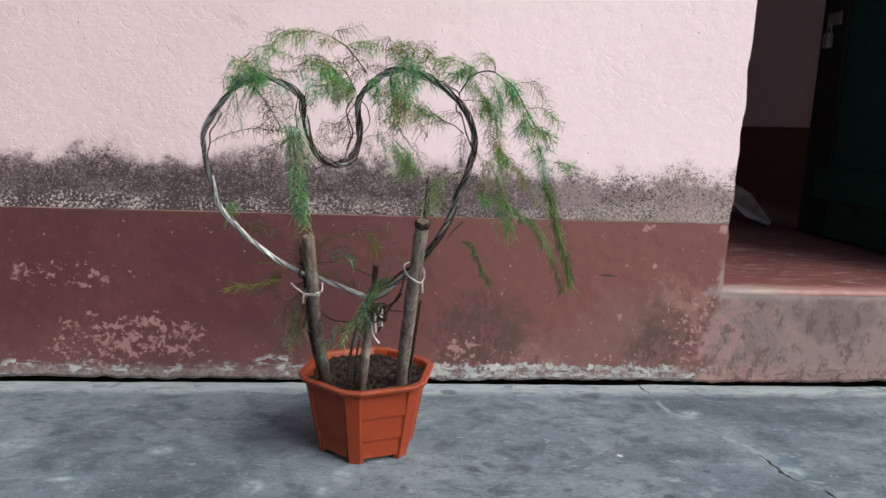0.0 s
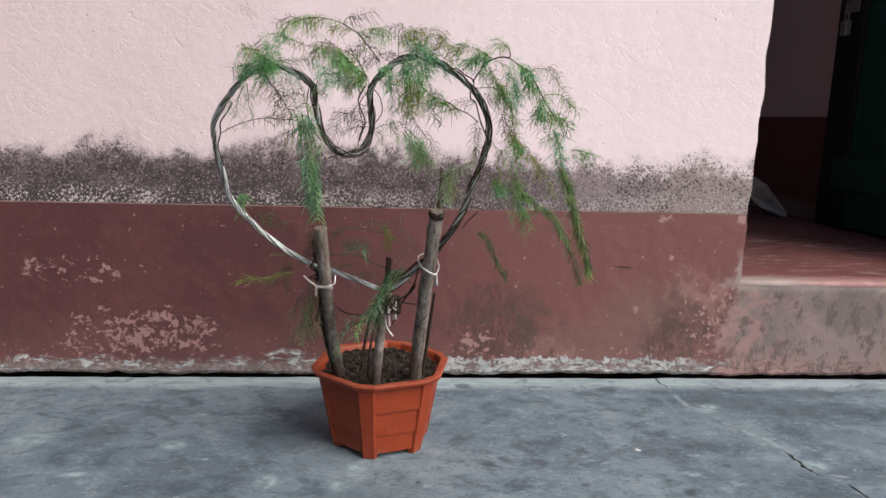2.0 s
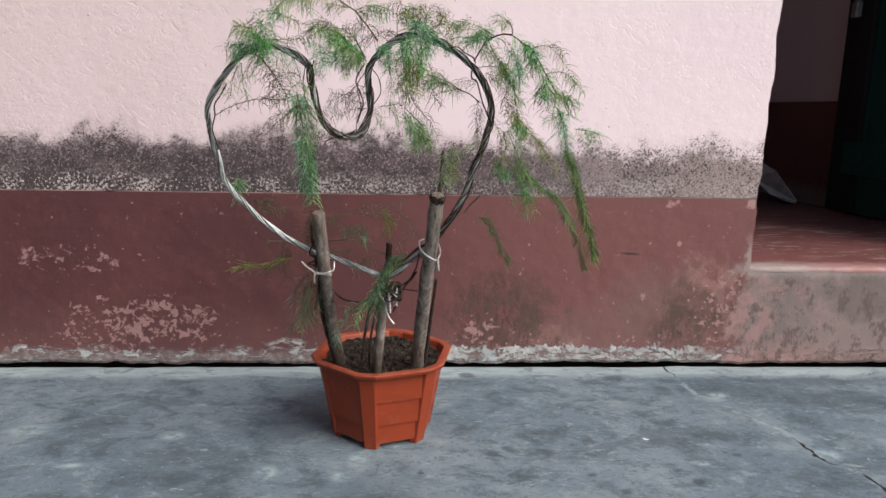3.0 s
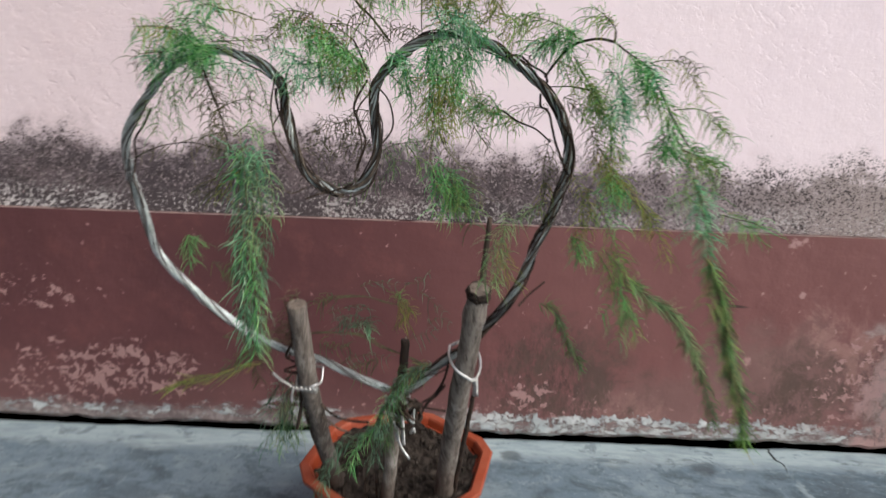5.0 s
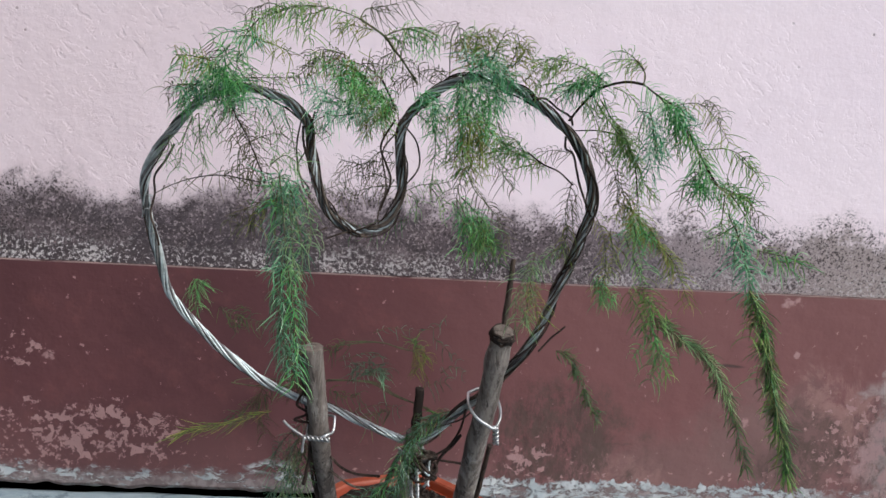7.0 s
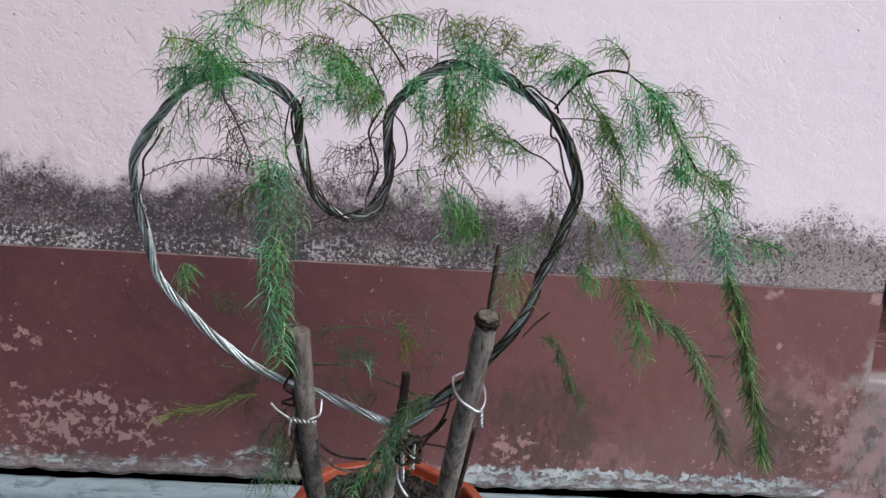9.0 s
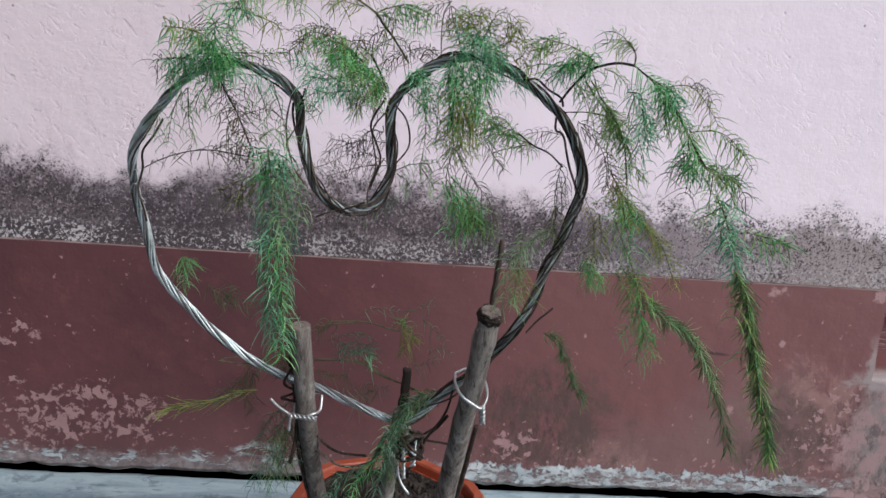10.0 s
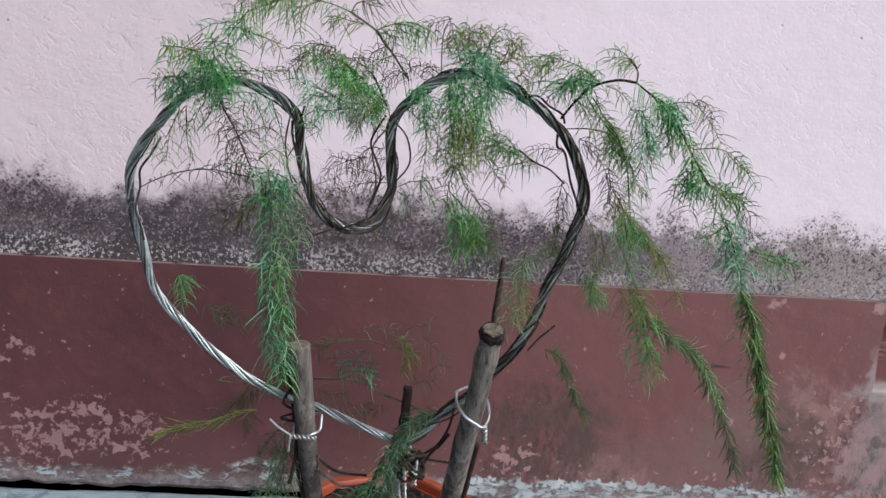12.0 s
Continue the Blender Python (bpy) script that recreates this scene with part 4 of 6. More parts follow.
HEART_LINE = spline([(x, heart_y(z) + behind(x, z), z) for x, z in HEART], 420)
HEART_FRAMES = frames(HEART_LINE)


def wound(start, stop, turns, phase, radius, wobble, seed):
    """A line that winds round the heart between two fractions of its length."""
    out = []
    a, b = int(start * 419), int(stop * 419)
    for i in range(a, b + 1, 2):
        u = (i - a) / max(1, b - a)
        t, s, q = HEART_FRAMES[i]
        w = phase + 2 * math.pi * turns * i / 419 + 0.5 * noise.noise((i * 0.02, seed, 0))
        r = radius * (1 + wobble * noise.noise((i * 0.05, seed, 3)))
        out.append(HEART_LINE[i] + s * (r * math.cos(w)) + q * (r * math.sin(w)))
    return out


def wire_heart():
    thing = empty("wire_heart", 0.0, -0.138, 0.282)
    tagged(thing, "heart-shaped wreath of twisted grey wire tied to stakes", "wire wreath")
    # two strands and the core are coloured dark to deepen the grooves' shade
    for k in range(7):
        v, f = tube(wound(0, 1, 19, 2 * math.pi * k / 7, 0.0027 + 0.0003 * (k % 2), 0.24, k * 3.7), 0.00092, 7)
        mesh_object("strand", v, f, M_DARKWIRE if k in (2, 5) else M_WIRE, thing, True)
    v, f = tube([p for p in HEART_LINE[::3]], 0.0020, 6)
    mesh_object("core_strand", v, f, M_DARKWIRE, thing, True)
    for k, (a, b, turns, r) in enumerate(((0.60, 0.99, 15, 0.0032), (0.0, 0.22, 15, 0.0031), (0.04, 0.36, 11, 0.0033), (0.24, 0.40, 6, 0.0034), (0.60, 0.84, 8, 0.0033))):
        v, f = tube(wound(a, b, turns, 1.0 + k, r, 0.3, 20 + k), 0.0010, 6)
        mesh_object("strand", v, f, M_WIRE, thing, True)
    # a thin bright wire bound once round the bundle
    ring = []
    for n in range(19):
        i = 82 + round(n * 0.6)
        t, s, q = HEART_FRAMES[i]
        w = 1.2 + n * 0.62
        ring.append(HEART_LINE[i] + (s * math.cos(w) + q * math.sin(w)) * (0.0046 + 0.0006 * math.sin(n * 1.7)))
    ring.append(ring[-1] + Vector((0.012, -0.004, -0.001)))
    v, f = tube(spline(ring, 90), 0.0005, 6)
    mesh_object("binding", v, f, M_TIE, thing, True)
    return thing


wire_heart()


def wire_tie(name, points, radius, label):
    v, f = tube(spline(points, 12 * len(points)), radius, 7)
    return tagged(mesh_object(name, v, f, M_TIE, None, True), label, "wire tie", "wire ties on the stakes")


def loop_round(cx, cy, cz, r, tilt, turns, start, rise=0.0, count=10):
    out = []
    for i in range(int(count * turns) + 1):
        w = start + 2 * math.pi * i / count
        out.append((cx + r * math.cos(w), cy + r * math.sin(w), cz + tilt * math.cos(w) + rise * i / count))
    return out


def twist(a, b, r, turns):
    """Two wires twisted together from a to b, as one line there and back."""
    a, b = Vector(a), Vector(b)
    t = (b - a).normalized()
    s = t.cross(Vector((0, 1, 0.3))).normalized()
    q = t.cross(s)
    n = int(turns * 8)
    def run(phase, order):
        return [tuple(a + (b - a) * (i / n) + s * (r * math.cos(phase + i * math.pi / 4)) + q * (r * math.sin(phase + i * math.pi / 4))) for i in order]
    return run(0, range(n + 1)), run(math.pi, range(n + 1))


def ties():
    # left stake: a loop, a twisted front and a loose tail
    ring = loop_round(-0.0815, -0.140, 0.306, 0.0125, -0.001, 1.0, radians(15))
    ring = [(x, y, z + (0.008 if y > -0.138 else -0.002) + (x + 0.081) * 0.35) for x, y, z in ring]
    tie = wire_tie("wire_tie", ring, 0.0013, "bright twisted wire tie round the weathered stake")
    for line in twist((-0.072, -0.153, 0.302), (-0.096, -0.155, 0.305), 0.0014, 3):
        v, f = tube([Vector(p) for p in line], 0.0013, 6)
        mesh_object("twisted_end", v, f, M_TIE, tie, True)
    for pts in ([(-0.094, -0.155, 0.305), (-0.105, -0.158, 0.314), (-0.112, -0.160, 0.322)], [(-0.094, -0.156, 0.306), (-0.095, -0.158, 0.299), (-0.095, -0.159, 0.292)]):
        v, f = tube(spline(pts, 12), 0.0013, 6)
        mesh_object("tail", v, f, M_TIE, tie, True)
    # right stake: a loop that slants down to a knot
    ring = [(0.051, -0.148, 0.350), (0.051, -0.161, 0.344), (0.057, -0.170, 0.337), (0.067, -0.173, 0.331), (0.074, -0.172, 0.328), (0.079, -0.166, 0.335), (0.079, -0.155, 0.343), (0.074, -0.147, 0.350), (0.062, -0.143, 0.353), (0.051, -0.148, 0.350)]
    tie = wire_tie("wire_tie", ring, 0.0014, "bright wire tie knotted round the tall stake")
    for line in twist((0.075, -0.1715, 0.329), (0.076, -0.172, 0.313), 0.0018, 2.2):
        v, f = tube([Vector(p) for p in line], 0.0014, 6)
        mesh_object("twisted_end", v, f, M_TIE, tie, True)
    # short stake: several coils, a knot and a long tail
    coil = []
    for k in range(3):
        coil += [(x, y, z + 0.006 * math.sin(3 * (x + y) * 40)) for x, y, z in loop_round(0.002, -0.126, 0.268 + 0.007 * k, 0.0135 - 0.001 * k, 0.006 * (-1) ** k, 1.0, 0.4 * k)]
    tie = wire_tie("wire_tie", coil, 0.0013, "bright wire bound round the short stake and the wreath")
    for line in twist((0.002, -0.140, 0.262), (0.004, -0.142, 0.246), 0.0014, 2):
        v, f = tube([Vector(p) for p in line], 0.0012, 6)
        mesh_object("twisted_end", v, f, M_TIE, tie, True)
    for line in twist((0.016, -0.134, 0.280), (0.018, -0.137, 0.252), 0.0022, 2.5):
        v, f = tube([Vector(p) for p in line], 0.0013, 6)
        mesh_object("twisted_end", v, f, M_TIE, tie, True)
    for pts in ([(0.002, -0.139, 0.252), (0.008, -0.143, 0.238), (0.016, -0.146, 0.228)], [(-0.006, -0.138, 0.272), (0.002, -0.141, 0.262), (0.012, -0.140, 0.268)]):
        v, f = tube(spline(pts, 12), 0.0013, 6)
        mesh_object("tail", v, f, M_TIE, tie, True)

    # one loose coil and a cut end over the knot
    cx, cy, cz = (0.016, -0.143, 0.277)
    pts = []
    for i in range(9):
        w = i * 0.9
        r = 0.0055 + 0.0025 * math.sin(i * 2.3)
        pts.append((cx + r * math.cos(w) * 0.7, cy - 0.003 + 0.005 * math.sin(w), cz + r * math.sin(w) * 1.2))
    v, f = tube(spline(pts, 60), 0.0008, 6)
    mesh_object("coil", v, f, M_WIRE, tie, True)
    for line in twist((cx - 0.008, cy - 0.004, cz - 0.002), (cx - 0.006, cy - 0.006, cz - 0.032), 0.0012, 3):
        v, f = tube([Vector(p) for p in line], 0.0010, 6)
        mesh_object("twisted_end", v, f, M_TIE, tie, True)


ties()


def paper_scrap():
    bm = bmesh.new()
    rim = [(-0.0045, -0.0010), (-0.001, -0.0022), (0.0040, -0.0012), (0.0048, 0.0010), (0.0008, 0.0024), (-0.0040, 0.0014)]
    low = [bm.verts.new((x, y, 0.0004 + 0.0010 * (x / 0.0048) ** 2)) for x, y in rim]
    high = [bm.verts.new((x * 0.93, y * 0.9, 0.0012 + 0.0010 * (x / 0.0048) ** 2)) for x, y in rim]
    bm.faces.new(list(reversed(low)))
    bm.faces.new(high)
    for k in range(6):
        bm.faces.new((low[k], low[(k + 1) % 6], high[(k + 1) % 6], high[k]))
    ob = part("paper_scrap", bm, plain("white_paper", (0.85, 0.85, 0.83), 0.8))
    ob.matrix_world = pose(0.431, -0.060, 0.0018, 0, 0, -38)
    return tagged(ob, "tiny curled white scrap lying on the cement floor", "scrap")


paper_scrap()


# ---- asparagus fern ----
fern = empty("asparagus_fern", -0.02, -0.08, 0.13)
tagged(fern, "feathery green asparagus fern trained over a wire heart", "potted plant")
GROW = random.Random(11)


def needle(verts, faces, p, d, bend, length, width):
    """One thin leaf that arches over, of four short lengths."""
    side = d.cross(Vector((0.3, 0.2, 1))).normalized() if abs(d.z) < 0.95 else Vector((1, 0, 0))
    up = side.cross(d)
    base = len(verts)
    for along, over, w in ((0.0, 0.0, 0.30), (0.30, 0.04, 0.50), (0.52, 0.20, 0.48), (0.64, 0.46, 0.36)):
        q, w = p + d * (length * along) + bend * (length * over), width * w
        verts.append(q + side * w)
        verts.append(q - side * w * 0.5 + up * w * 0.8)
        verts.append(q - side * w * 0.5 - up * w * 0.8)
    verts.append(p + d * (length * 0.66) + bend * (length * 0.80))
    for k in range(3):
        n = (k + 1) % 3
        for r in (0, 3, 6):
            faces.append((base + r + k, base + r + n, base + r + 3 + n, base + r + 3 + k))
        faces.append((base + 9 + k, base + 9 + n, base + 12))


STYLE = {
    # gap between whorls, leaves a whorl, leaf length, spread, gap between side twigs, twig length, bare share of the stem, stem radius
    "comb": (0.0040, 3, 0.0150, 1.80, 0.0, 0.0, 0.04, 0.00042),
    "spray": (0.0041, 3, 0.0145, 1.80, 0.0069, 0.022, 0.04, 0.00040),
    "arch": (0.0060, 2, 0.0120, 1.70, 0.0, 0.0, 0.10, 0.00050),
    "wisp": (0.0036, 2, 0.0150, 0.28, 0.0, 0.0, 0.04, 0.00045),
    "tail": (0.0030, 4, 0.0110, 0.62, 0.0090, 0.009, 0.04, 0.00050),
    "hang": (0.0040, 3, 0.0128, 1.00, 0.0150, 0.009, 0.03, 0.00050),
    "tuft": (0.0024, 3, 0.0160, 1.60, 0.0, 0.0, 0.10, 0.00035),
}
DOWN = Vector((0, 0, -1))


def whorls(verts, faces, line, gap, count, length, spread, rng):
    left, stiff = 0.0, max(0.0, 1.0 - spread / 1.2)
    for a, b in zip(line, line[1:]):
        seg = (b - a).length
        if seg < 1e-6:
            continue
        t = (b - a) / seg
        s = t.cross(Vector((0.2, 1, 0.4))).normalized()
        q = t.cross(s)
        while left < seg:
            w0 = rng.uniform(0, 6.283)
            for k in range(count):
                w = w0 + 6.283 * k / count + rng.uniform(-0.4, 0.4)
                radial = s * math.cos(w) + q * math.sin(w)
                d = (t * 0.50 + radial * spread * rng.uniform(0.7, 1.2)).normalized()
                bend = (t * (0.45 + 0.9 * stiff) + DOWN * 0.75 * (1 - stiff) + Vector((rng.uniform(-0.8, 0.8), rng.uniform(-0.8, 0.8), rng.uniform(-0.6, 0.6)))).normalized()
                needle(verts, faces, a + t * left, d, bend, length * rng.uniform(0.55, 1.3), rng.uniform(0.00058, 0.00084))
            left += gap * rng.uniform(0.7, 1.4)
        left -= seg


def frond(style, tint, *points):
    """A stem through the points, with side twigs and whorls of fine leaves."""
    rng = GROW
    gap, count, length, spread, twig_gap, twig_len, bare, girth = STYLE[style]
    rough = sum((Vector(b) - Vector(a)).length for a, b in zip(points, points[1:]))
    n = max(10, int(rough / 0.006))
    line = spline(points, n)
    sv, sf = tube(line, lambda u: girth * (1 - 0.6 * u), 5)
    nv, nf = [], []
    skip = int(n * bare)
    whorls(nv, nf, line[skip:], gap, count, length, spread, rng)
    walked = 0.0
    for i in range(skip, n - 1):
        walked += (line[i + 1] - line[i]).length
        if not twig_gap or walked < twig_gap:
            continue
        walked = 0.0
        u = i / (n - 1)
        t = (line[i + 1] - line[i]).normalized()
        s = t.cross(Vector((rng.uniform(-1, 1), rng.uniform(-0.6, 0.6), rng.uniform(-1, 1)))).normalized()
        reach = twig_len * rng.uniform(0.5, 1.15) * (1 - 0.55 * u)
        d = (t * rng.uniform(0.1, 0.8) + s).normalized()
        p = line[i]
        twig = [p, p + d * reach * 0.5 + DOWN * reach * 0.06, p + d * reach * 0.9 + DOWN * reach * 0.30]
        tube(twig, lambda q: 0.00022 * (1 - 0.4 * q), 4, sv, sf)
        whorls(nv, nf, twig, gap * 1.1, count, length * 0.9, spread, rng)
    stem = mesh_object("frond", sv, sf, M_TWIG, fern, True)
    tagged(mesh_object("leaves", nv, nf, NEEDLES[tint], stem), kind="stuff")
    return stem


def vine(points, radius, material=None):
    line = spline(points, max(16, 8 * len(points)))
    v, f = tube(line, radius, 7, rough=0.12, rng=GROW)
    return mesh_object("stem", v, f, material or M_VINE, fern, True)


# woody stems from the soil up to the wreath, and those wound round it
vine([(-0.074, -0.036, 0.115), (-0.088, -0.070, 0.20), (-0.097, -0.118, 0.32), (-0.101, -0.126, 0.372)], lambda u: 0.0044 - 0.001 * u, M_STUB)
vine([(0.056, -0.040, 0.115), (0.066, -0.100, 0.25), (0.076, -0.150, 0.38), (0.079, -0.163, 0.44), (0.081, -0.168, 0.478)], lambda u: 0.0040 - 0.0018 * u, M_TWIGBARK)
vine([(-0.038, -0.060, 0.115), (-0.030, -0.085, 0.19), (-0.012, -0.125, 0.27), (0.010, -0.135, 0.30)], 0.0022)
vine([(-0.024, -0.062, 0.115), (-0.021, -0.090, 0.185), (-0.004, -0.128, 0.26), (0.02, -0.132, 0.285)], 0.0018)
vine([(-0.080, -0.030, 0.115), (-0.096, -0.085, 0.23), (-0.090, -0.125, 0.30)], 0.0018)
vine([(-0.078, -0.12, 0.258), (-0.05, -0.12, 0.240), (-0.02, -0.125, 0.248), (0.0, -0.13, 0.262)], 0.0012)
# long brown stems that follow the wire
for a, b, turns, ph, r, th in ((0.36, 0.62, 5, 0.5, 0.0058, 0.0015), (0.37, 0.61, 6, 2.6, 0.0060, 0.0016), (0.36, 0.60, 4, 4.6, 0.0056, 0.0014), (0.40, 0.62, 7, 1.6, 0.0064, 0.0012), (0.41, 0.59, 5, 3.7, 0.0066, 0.0011), (0.51, 0.66, 6, 0.2, 0.0068, 0.0014), (0.52, 0.65, 8, 2.2, 0.0070, 0.0013), (0.51, 0.67, 5, 4.1, 0.0066, 0.0015), (0.53, 0.64, 9, 5.6, 0.0072, 0.0012),
                              (0.64, 0.97, 5, 1.2, 0.0054, 0.0014), (0.66, 0.96, 6, 3.3, 0.0058, 0.0015), (0.70, 0.95, 4, 5.2, 0.0060, 0.0013), (0.72, 0.93, 7, 0.2, 0.0064, 0.0011)):
    v, f = tube(wound(a, b, turns, ph, r * 0.55, 0.7, ph * 9), th * 0.72, 6, rough=0.14, rng=GROW)
    mesh_object("stem", v, f, M_VINE, fern, True)
# thin dark tendrils, looser
for a, b, turns, ph, r, th in ((0.33, 0.62, 9, 0.9, 0.0074, 0.0008), (0.35, 0.60, 14, 3.3, 0.0066, 0.0007), (0.38, 0.58, 6, 1.9, 0.0090, 0.0008), (0.63, 0.98, 12, 0.3, 0.0066, 0.0008), (0.66, 0.97, 8, 4.8, 0.0082, 0.0008), (0.71, 0.90, 16, 2.8, 0.0064, 0.0007), (0.86, 1.0, 22, 2.0, 0.0075, 0.0009), (0.88, 0.99, 17, 4.0, 0.0090, 0.0008), (0.16, 0.34, 8, 3.0, 0.0062, 0.0007), (0.02, 0.16, 9, 1.0, 0.0054, 0.0006)):
    v, f = tube(wound(a, b, turns, ph, r * 0.68, 0.9, ph * 9), th * 0.9, 6, rough=0.12, rng=GROW)
    mesh_object("tendril", v, f, M_STUB, fern, True)
# a tangle of dried stems at the short stake's binding
for k in range(5):
    pts = []
    for i in range(15):
        w = k * 1.3 + i * 0.95
        r = 0.010 + 0.004 * math.sin(k * 2.1 + i * 1.7)
        pts.append((0.015 + r * math.cos(w), -0.143 + 0.55 * r * math.sin(w), 0.275 + 0.013 * math.sin(w * 0.7 + k * 2)))
    vine(pts, 0.0012, M_STUB)
vine([(-0.017, -0.166, 0.585), (-0.006, -0.170, 0.572), (-0.003, -0.170, 0.552), (-0.014, -0.166, 0.535)], 0.0007)
vine([(-0.022, -0.160, 0.580), (-0.034, -0.158, 0.562), (-0.030, -0.158, 0.535), (-0.034, -0.156, 0.512)], 0.0007)
vine([(-0.100, -0.166, 0.588), (-0.104, -0.166, 0.560), (-0.098, -0.165, 0.530), (-0.086, -0.160, 0.512)], 0.0007)
vine([(-0.078, -0.155, 0.496), (-0.092, -0.152, 0.490), (-0.105, -0.150, 0.496)], 0.0006)
vine([(-0.099, -0.166, 0.586), (-0.095, -0.160, 0.566), (-0.103, -0.166, 0.546), (-0.094, -0.160, 0.528)], 0.0006)
vine([(-0.023, -0.160, 0.540), (-0.031, -0.158, 0.526), (-0.036, -0.156, 0.508), (-0.034, -0.155, 0.496)], 0.0006)

# fronds
# the arch over the top
vine([(-0.008, -0.155, 0.620), (-0.020, -0.167, 0.636), (-0.028, -0.180, 0.644), (-0.034, -0.193, 0.651), (-0.052, -0.205, 0.661)], 0.0009, M_TWIG)
frond("comb", "mixed", (-0.052, -0.205, 0.661), (-0.063, -0.213, 0.664), (-0.074, -0.220, 0.665), (-0.087, -0.227, 0.665), (-0.101, -0.235, 0.661), (-0.113, -0.243, 0.654), (-0.121, -0.250, 0.646))
frond("spray", "mixed", (-0.081, -0.225, 0.665), (-0.093, -0.230, 0.663), (-0.103, -0.235, 0.659), (-0.112, -0.240, 0.654))
frond("comb", "mixed", (-0.101, -0.215, 0.667), (-0.098, -0.215, 0.661), (-0.097, -0.215, 0.654))
frond("comb", "olive", (-0.073, -0.215, 0.666), (-0.083, -0.215, 0.662), (-0.093, -0.215, 0.660))
frond("comb", "dry", (-0.106, -0.220, 0.663), (-0.115, -0.220, 0.666), (-0.125, -0.220, 0.662), (-0.133, -0.220, 0.656))
frond("comb", "fresh", (-0.116, -0.250, 0.651), (-0.122, -0.254, 0.643), (-0.131, -0.258, 0.640), (-0.137, -0.261, 0.639), (-0.142, -0.265, 0.634))
frond("spray", "teal", (-0.112, -0.250, 0.635), (-0.119, -0.253, 0.638), (-0.125, -0.257, 0.638), (-0.129, -0.260, 0.635))
frond("comb", "pale", (-0.121, -0.250, 0.644), (-0.126, -0.253, 0.637), (-0.128, -0.257, 0.629), (-0.124, -0.260, 0.621))
frond("comb", "mixed", (-0.120, -0.250, 0.648), (-0.121, -0.250, 0.641), (-0.118, -0.250, 0.634))
frond("comb", "olive", (-0.119, -0.250, 0.637), (-0.112, -0.240, 0.636), (-0.104, -0.230, 0.634), (-0.099, -0.220, 0.630))
vine([(-0.052, -0.205, 0.661), (-0.049, -0.200, 0.668), (-0.045, -0.195, 0.671)], 0.0005, M_TWIG)
frond("comb", "dry", (-0.045, -0.195, 0.671), (-0.035, -0.193, 0.673), (-0.025, -0.192, 0.676), (-0.012, -0.190, 0.680))
frond("comb", "dry", (-0.045, -0.195, 0.671), (-0.038, -0.193, 0.669), (-0.031, -0.190, 0.669))
frond("spray", "olive", (-0.043, -0.200, 0.654), (-0.054, -0.200, 0.656), (-0.063, -0.200, 0.658), (-0.071, -0.200, 0.657))
frond("comb", "mixed", (-0.021, -0.160, 0.637), (-0.031, -0.155, 0.633), (-0.040, -0.150, 0.626))
frond("comb", "dry", (-0.021, -0.150, 0.638), (-0.014, -0.150, 0.637), (-0.007, -0.150, 0.634))
frond("comb", "dry", (-0.027, -0.160, 0.644), (-0.033, -0.165, 0.640), (-0.040, -0.170, 0.636))
frond("spray", "mixed", (-0.033, -0.190, 0.652), (-0.022, -0.188, 0.657), (-0.011, -0.185, 0.660), (0.002, -0.182, 0.657), (0.012, -0.180, 0.653))
frond("spray", "fresh", (-0.021, -0.180, 0.659), (-0.010, -0.180, 0.658), (0.000, -0.180, 0.654), (0.005, -0.180, 0.649))
frond("comb", "dry", (-0.034, -0.185, 0.651), (-0.026, -0.182, 0.650), (-0.018, -0.180, 0.646))
vine([(0.019, -0.160, 0.624), (0.018, -0.162, 0.638), (0.018, -0.165, 0.651), (0.019, -0.167, 0.660), (0.024, -0.170, 0.668)], 0.0004, M_TWIG)
frond("comb", "dry", (0.023, -0.170, 0.667), (0.016, -0.170, 0.665), (0.006, -0.170, 0.662))
frond("comb", "dry", (0.024, -0.170, 0.664), (0.025, -0.170, 0.658), (0.027, -0.170, 0.651))
# the tuft over the left lobe
frond("spray", "fresh", (-0.144, -0.200, 0.602), (-0.148, -0.214, 0.613), (-0.153, -0.228, 0.622), (-0.162, -0.241, 0.624), (-0.171, -0.255, 0.623))
frond("spray", "fresh", (-0.140, -0.200, 0.603), (-0.143, -0.217, 0.615), (-0.144, -0.233, 0.623), (-0.138, -0.250, 0.630))
frond("spray", "fresh", (-0.148, -0.200, 0.604), (-0.153, -0.213, 0.613), (-0.156, -0.227, 0.619), (-0.159, -0.240, 0.620))
frond("comb", "dry", (-0.140, -0.240, 0.626), (-0.144, -0.240, 0.632), (-0.151, -0.240, 0.635))
frond("spray", "teal", (-0.140, -0.190, 0.602), (-0.151, -0.200, 0.609), (-0.162, -0.210, 0.611), (-0.169, -0.220, 0.606), (-0.177, -0.230, 0.599))
frond("spray", "fresh", (-0.144, -0.180, 0.600), (-0.158, -0.188, 0.601), (-0.171, -0.195, 0.600), (-0.179, -0.203, 0.595), (-0.186, -0.210, 0.588))
frond("spray", "teal", (-0.142, -0.190, 0.609), (-0.151, -0.203, 0.616), (-0.154, -0.217, 0.619), (-0.156, -0.230, 0.614))
frond("comb", "dry", (-0.170, -0.210, 0.606), (-0.181, -0.217, 0.605), (-0.186, -0.223, 0.603), (-0.187, -0.230, 0.596))
frond("spray", "teal", (-0.170, -0.180, 0.597), (-0.151, -0.183, 0.596), (-0.133, -0.187, 0.599), (-0.112, -0.190, 0.597))
frond("spray", "fresh", (-0.140, -0.180, 0.605), (-0.144, -0.187, 0.618), (-0.146, -0.193, 0.625), (-0.142, -0.200, 0.631))
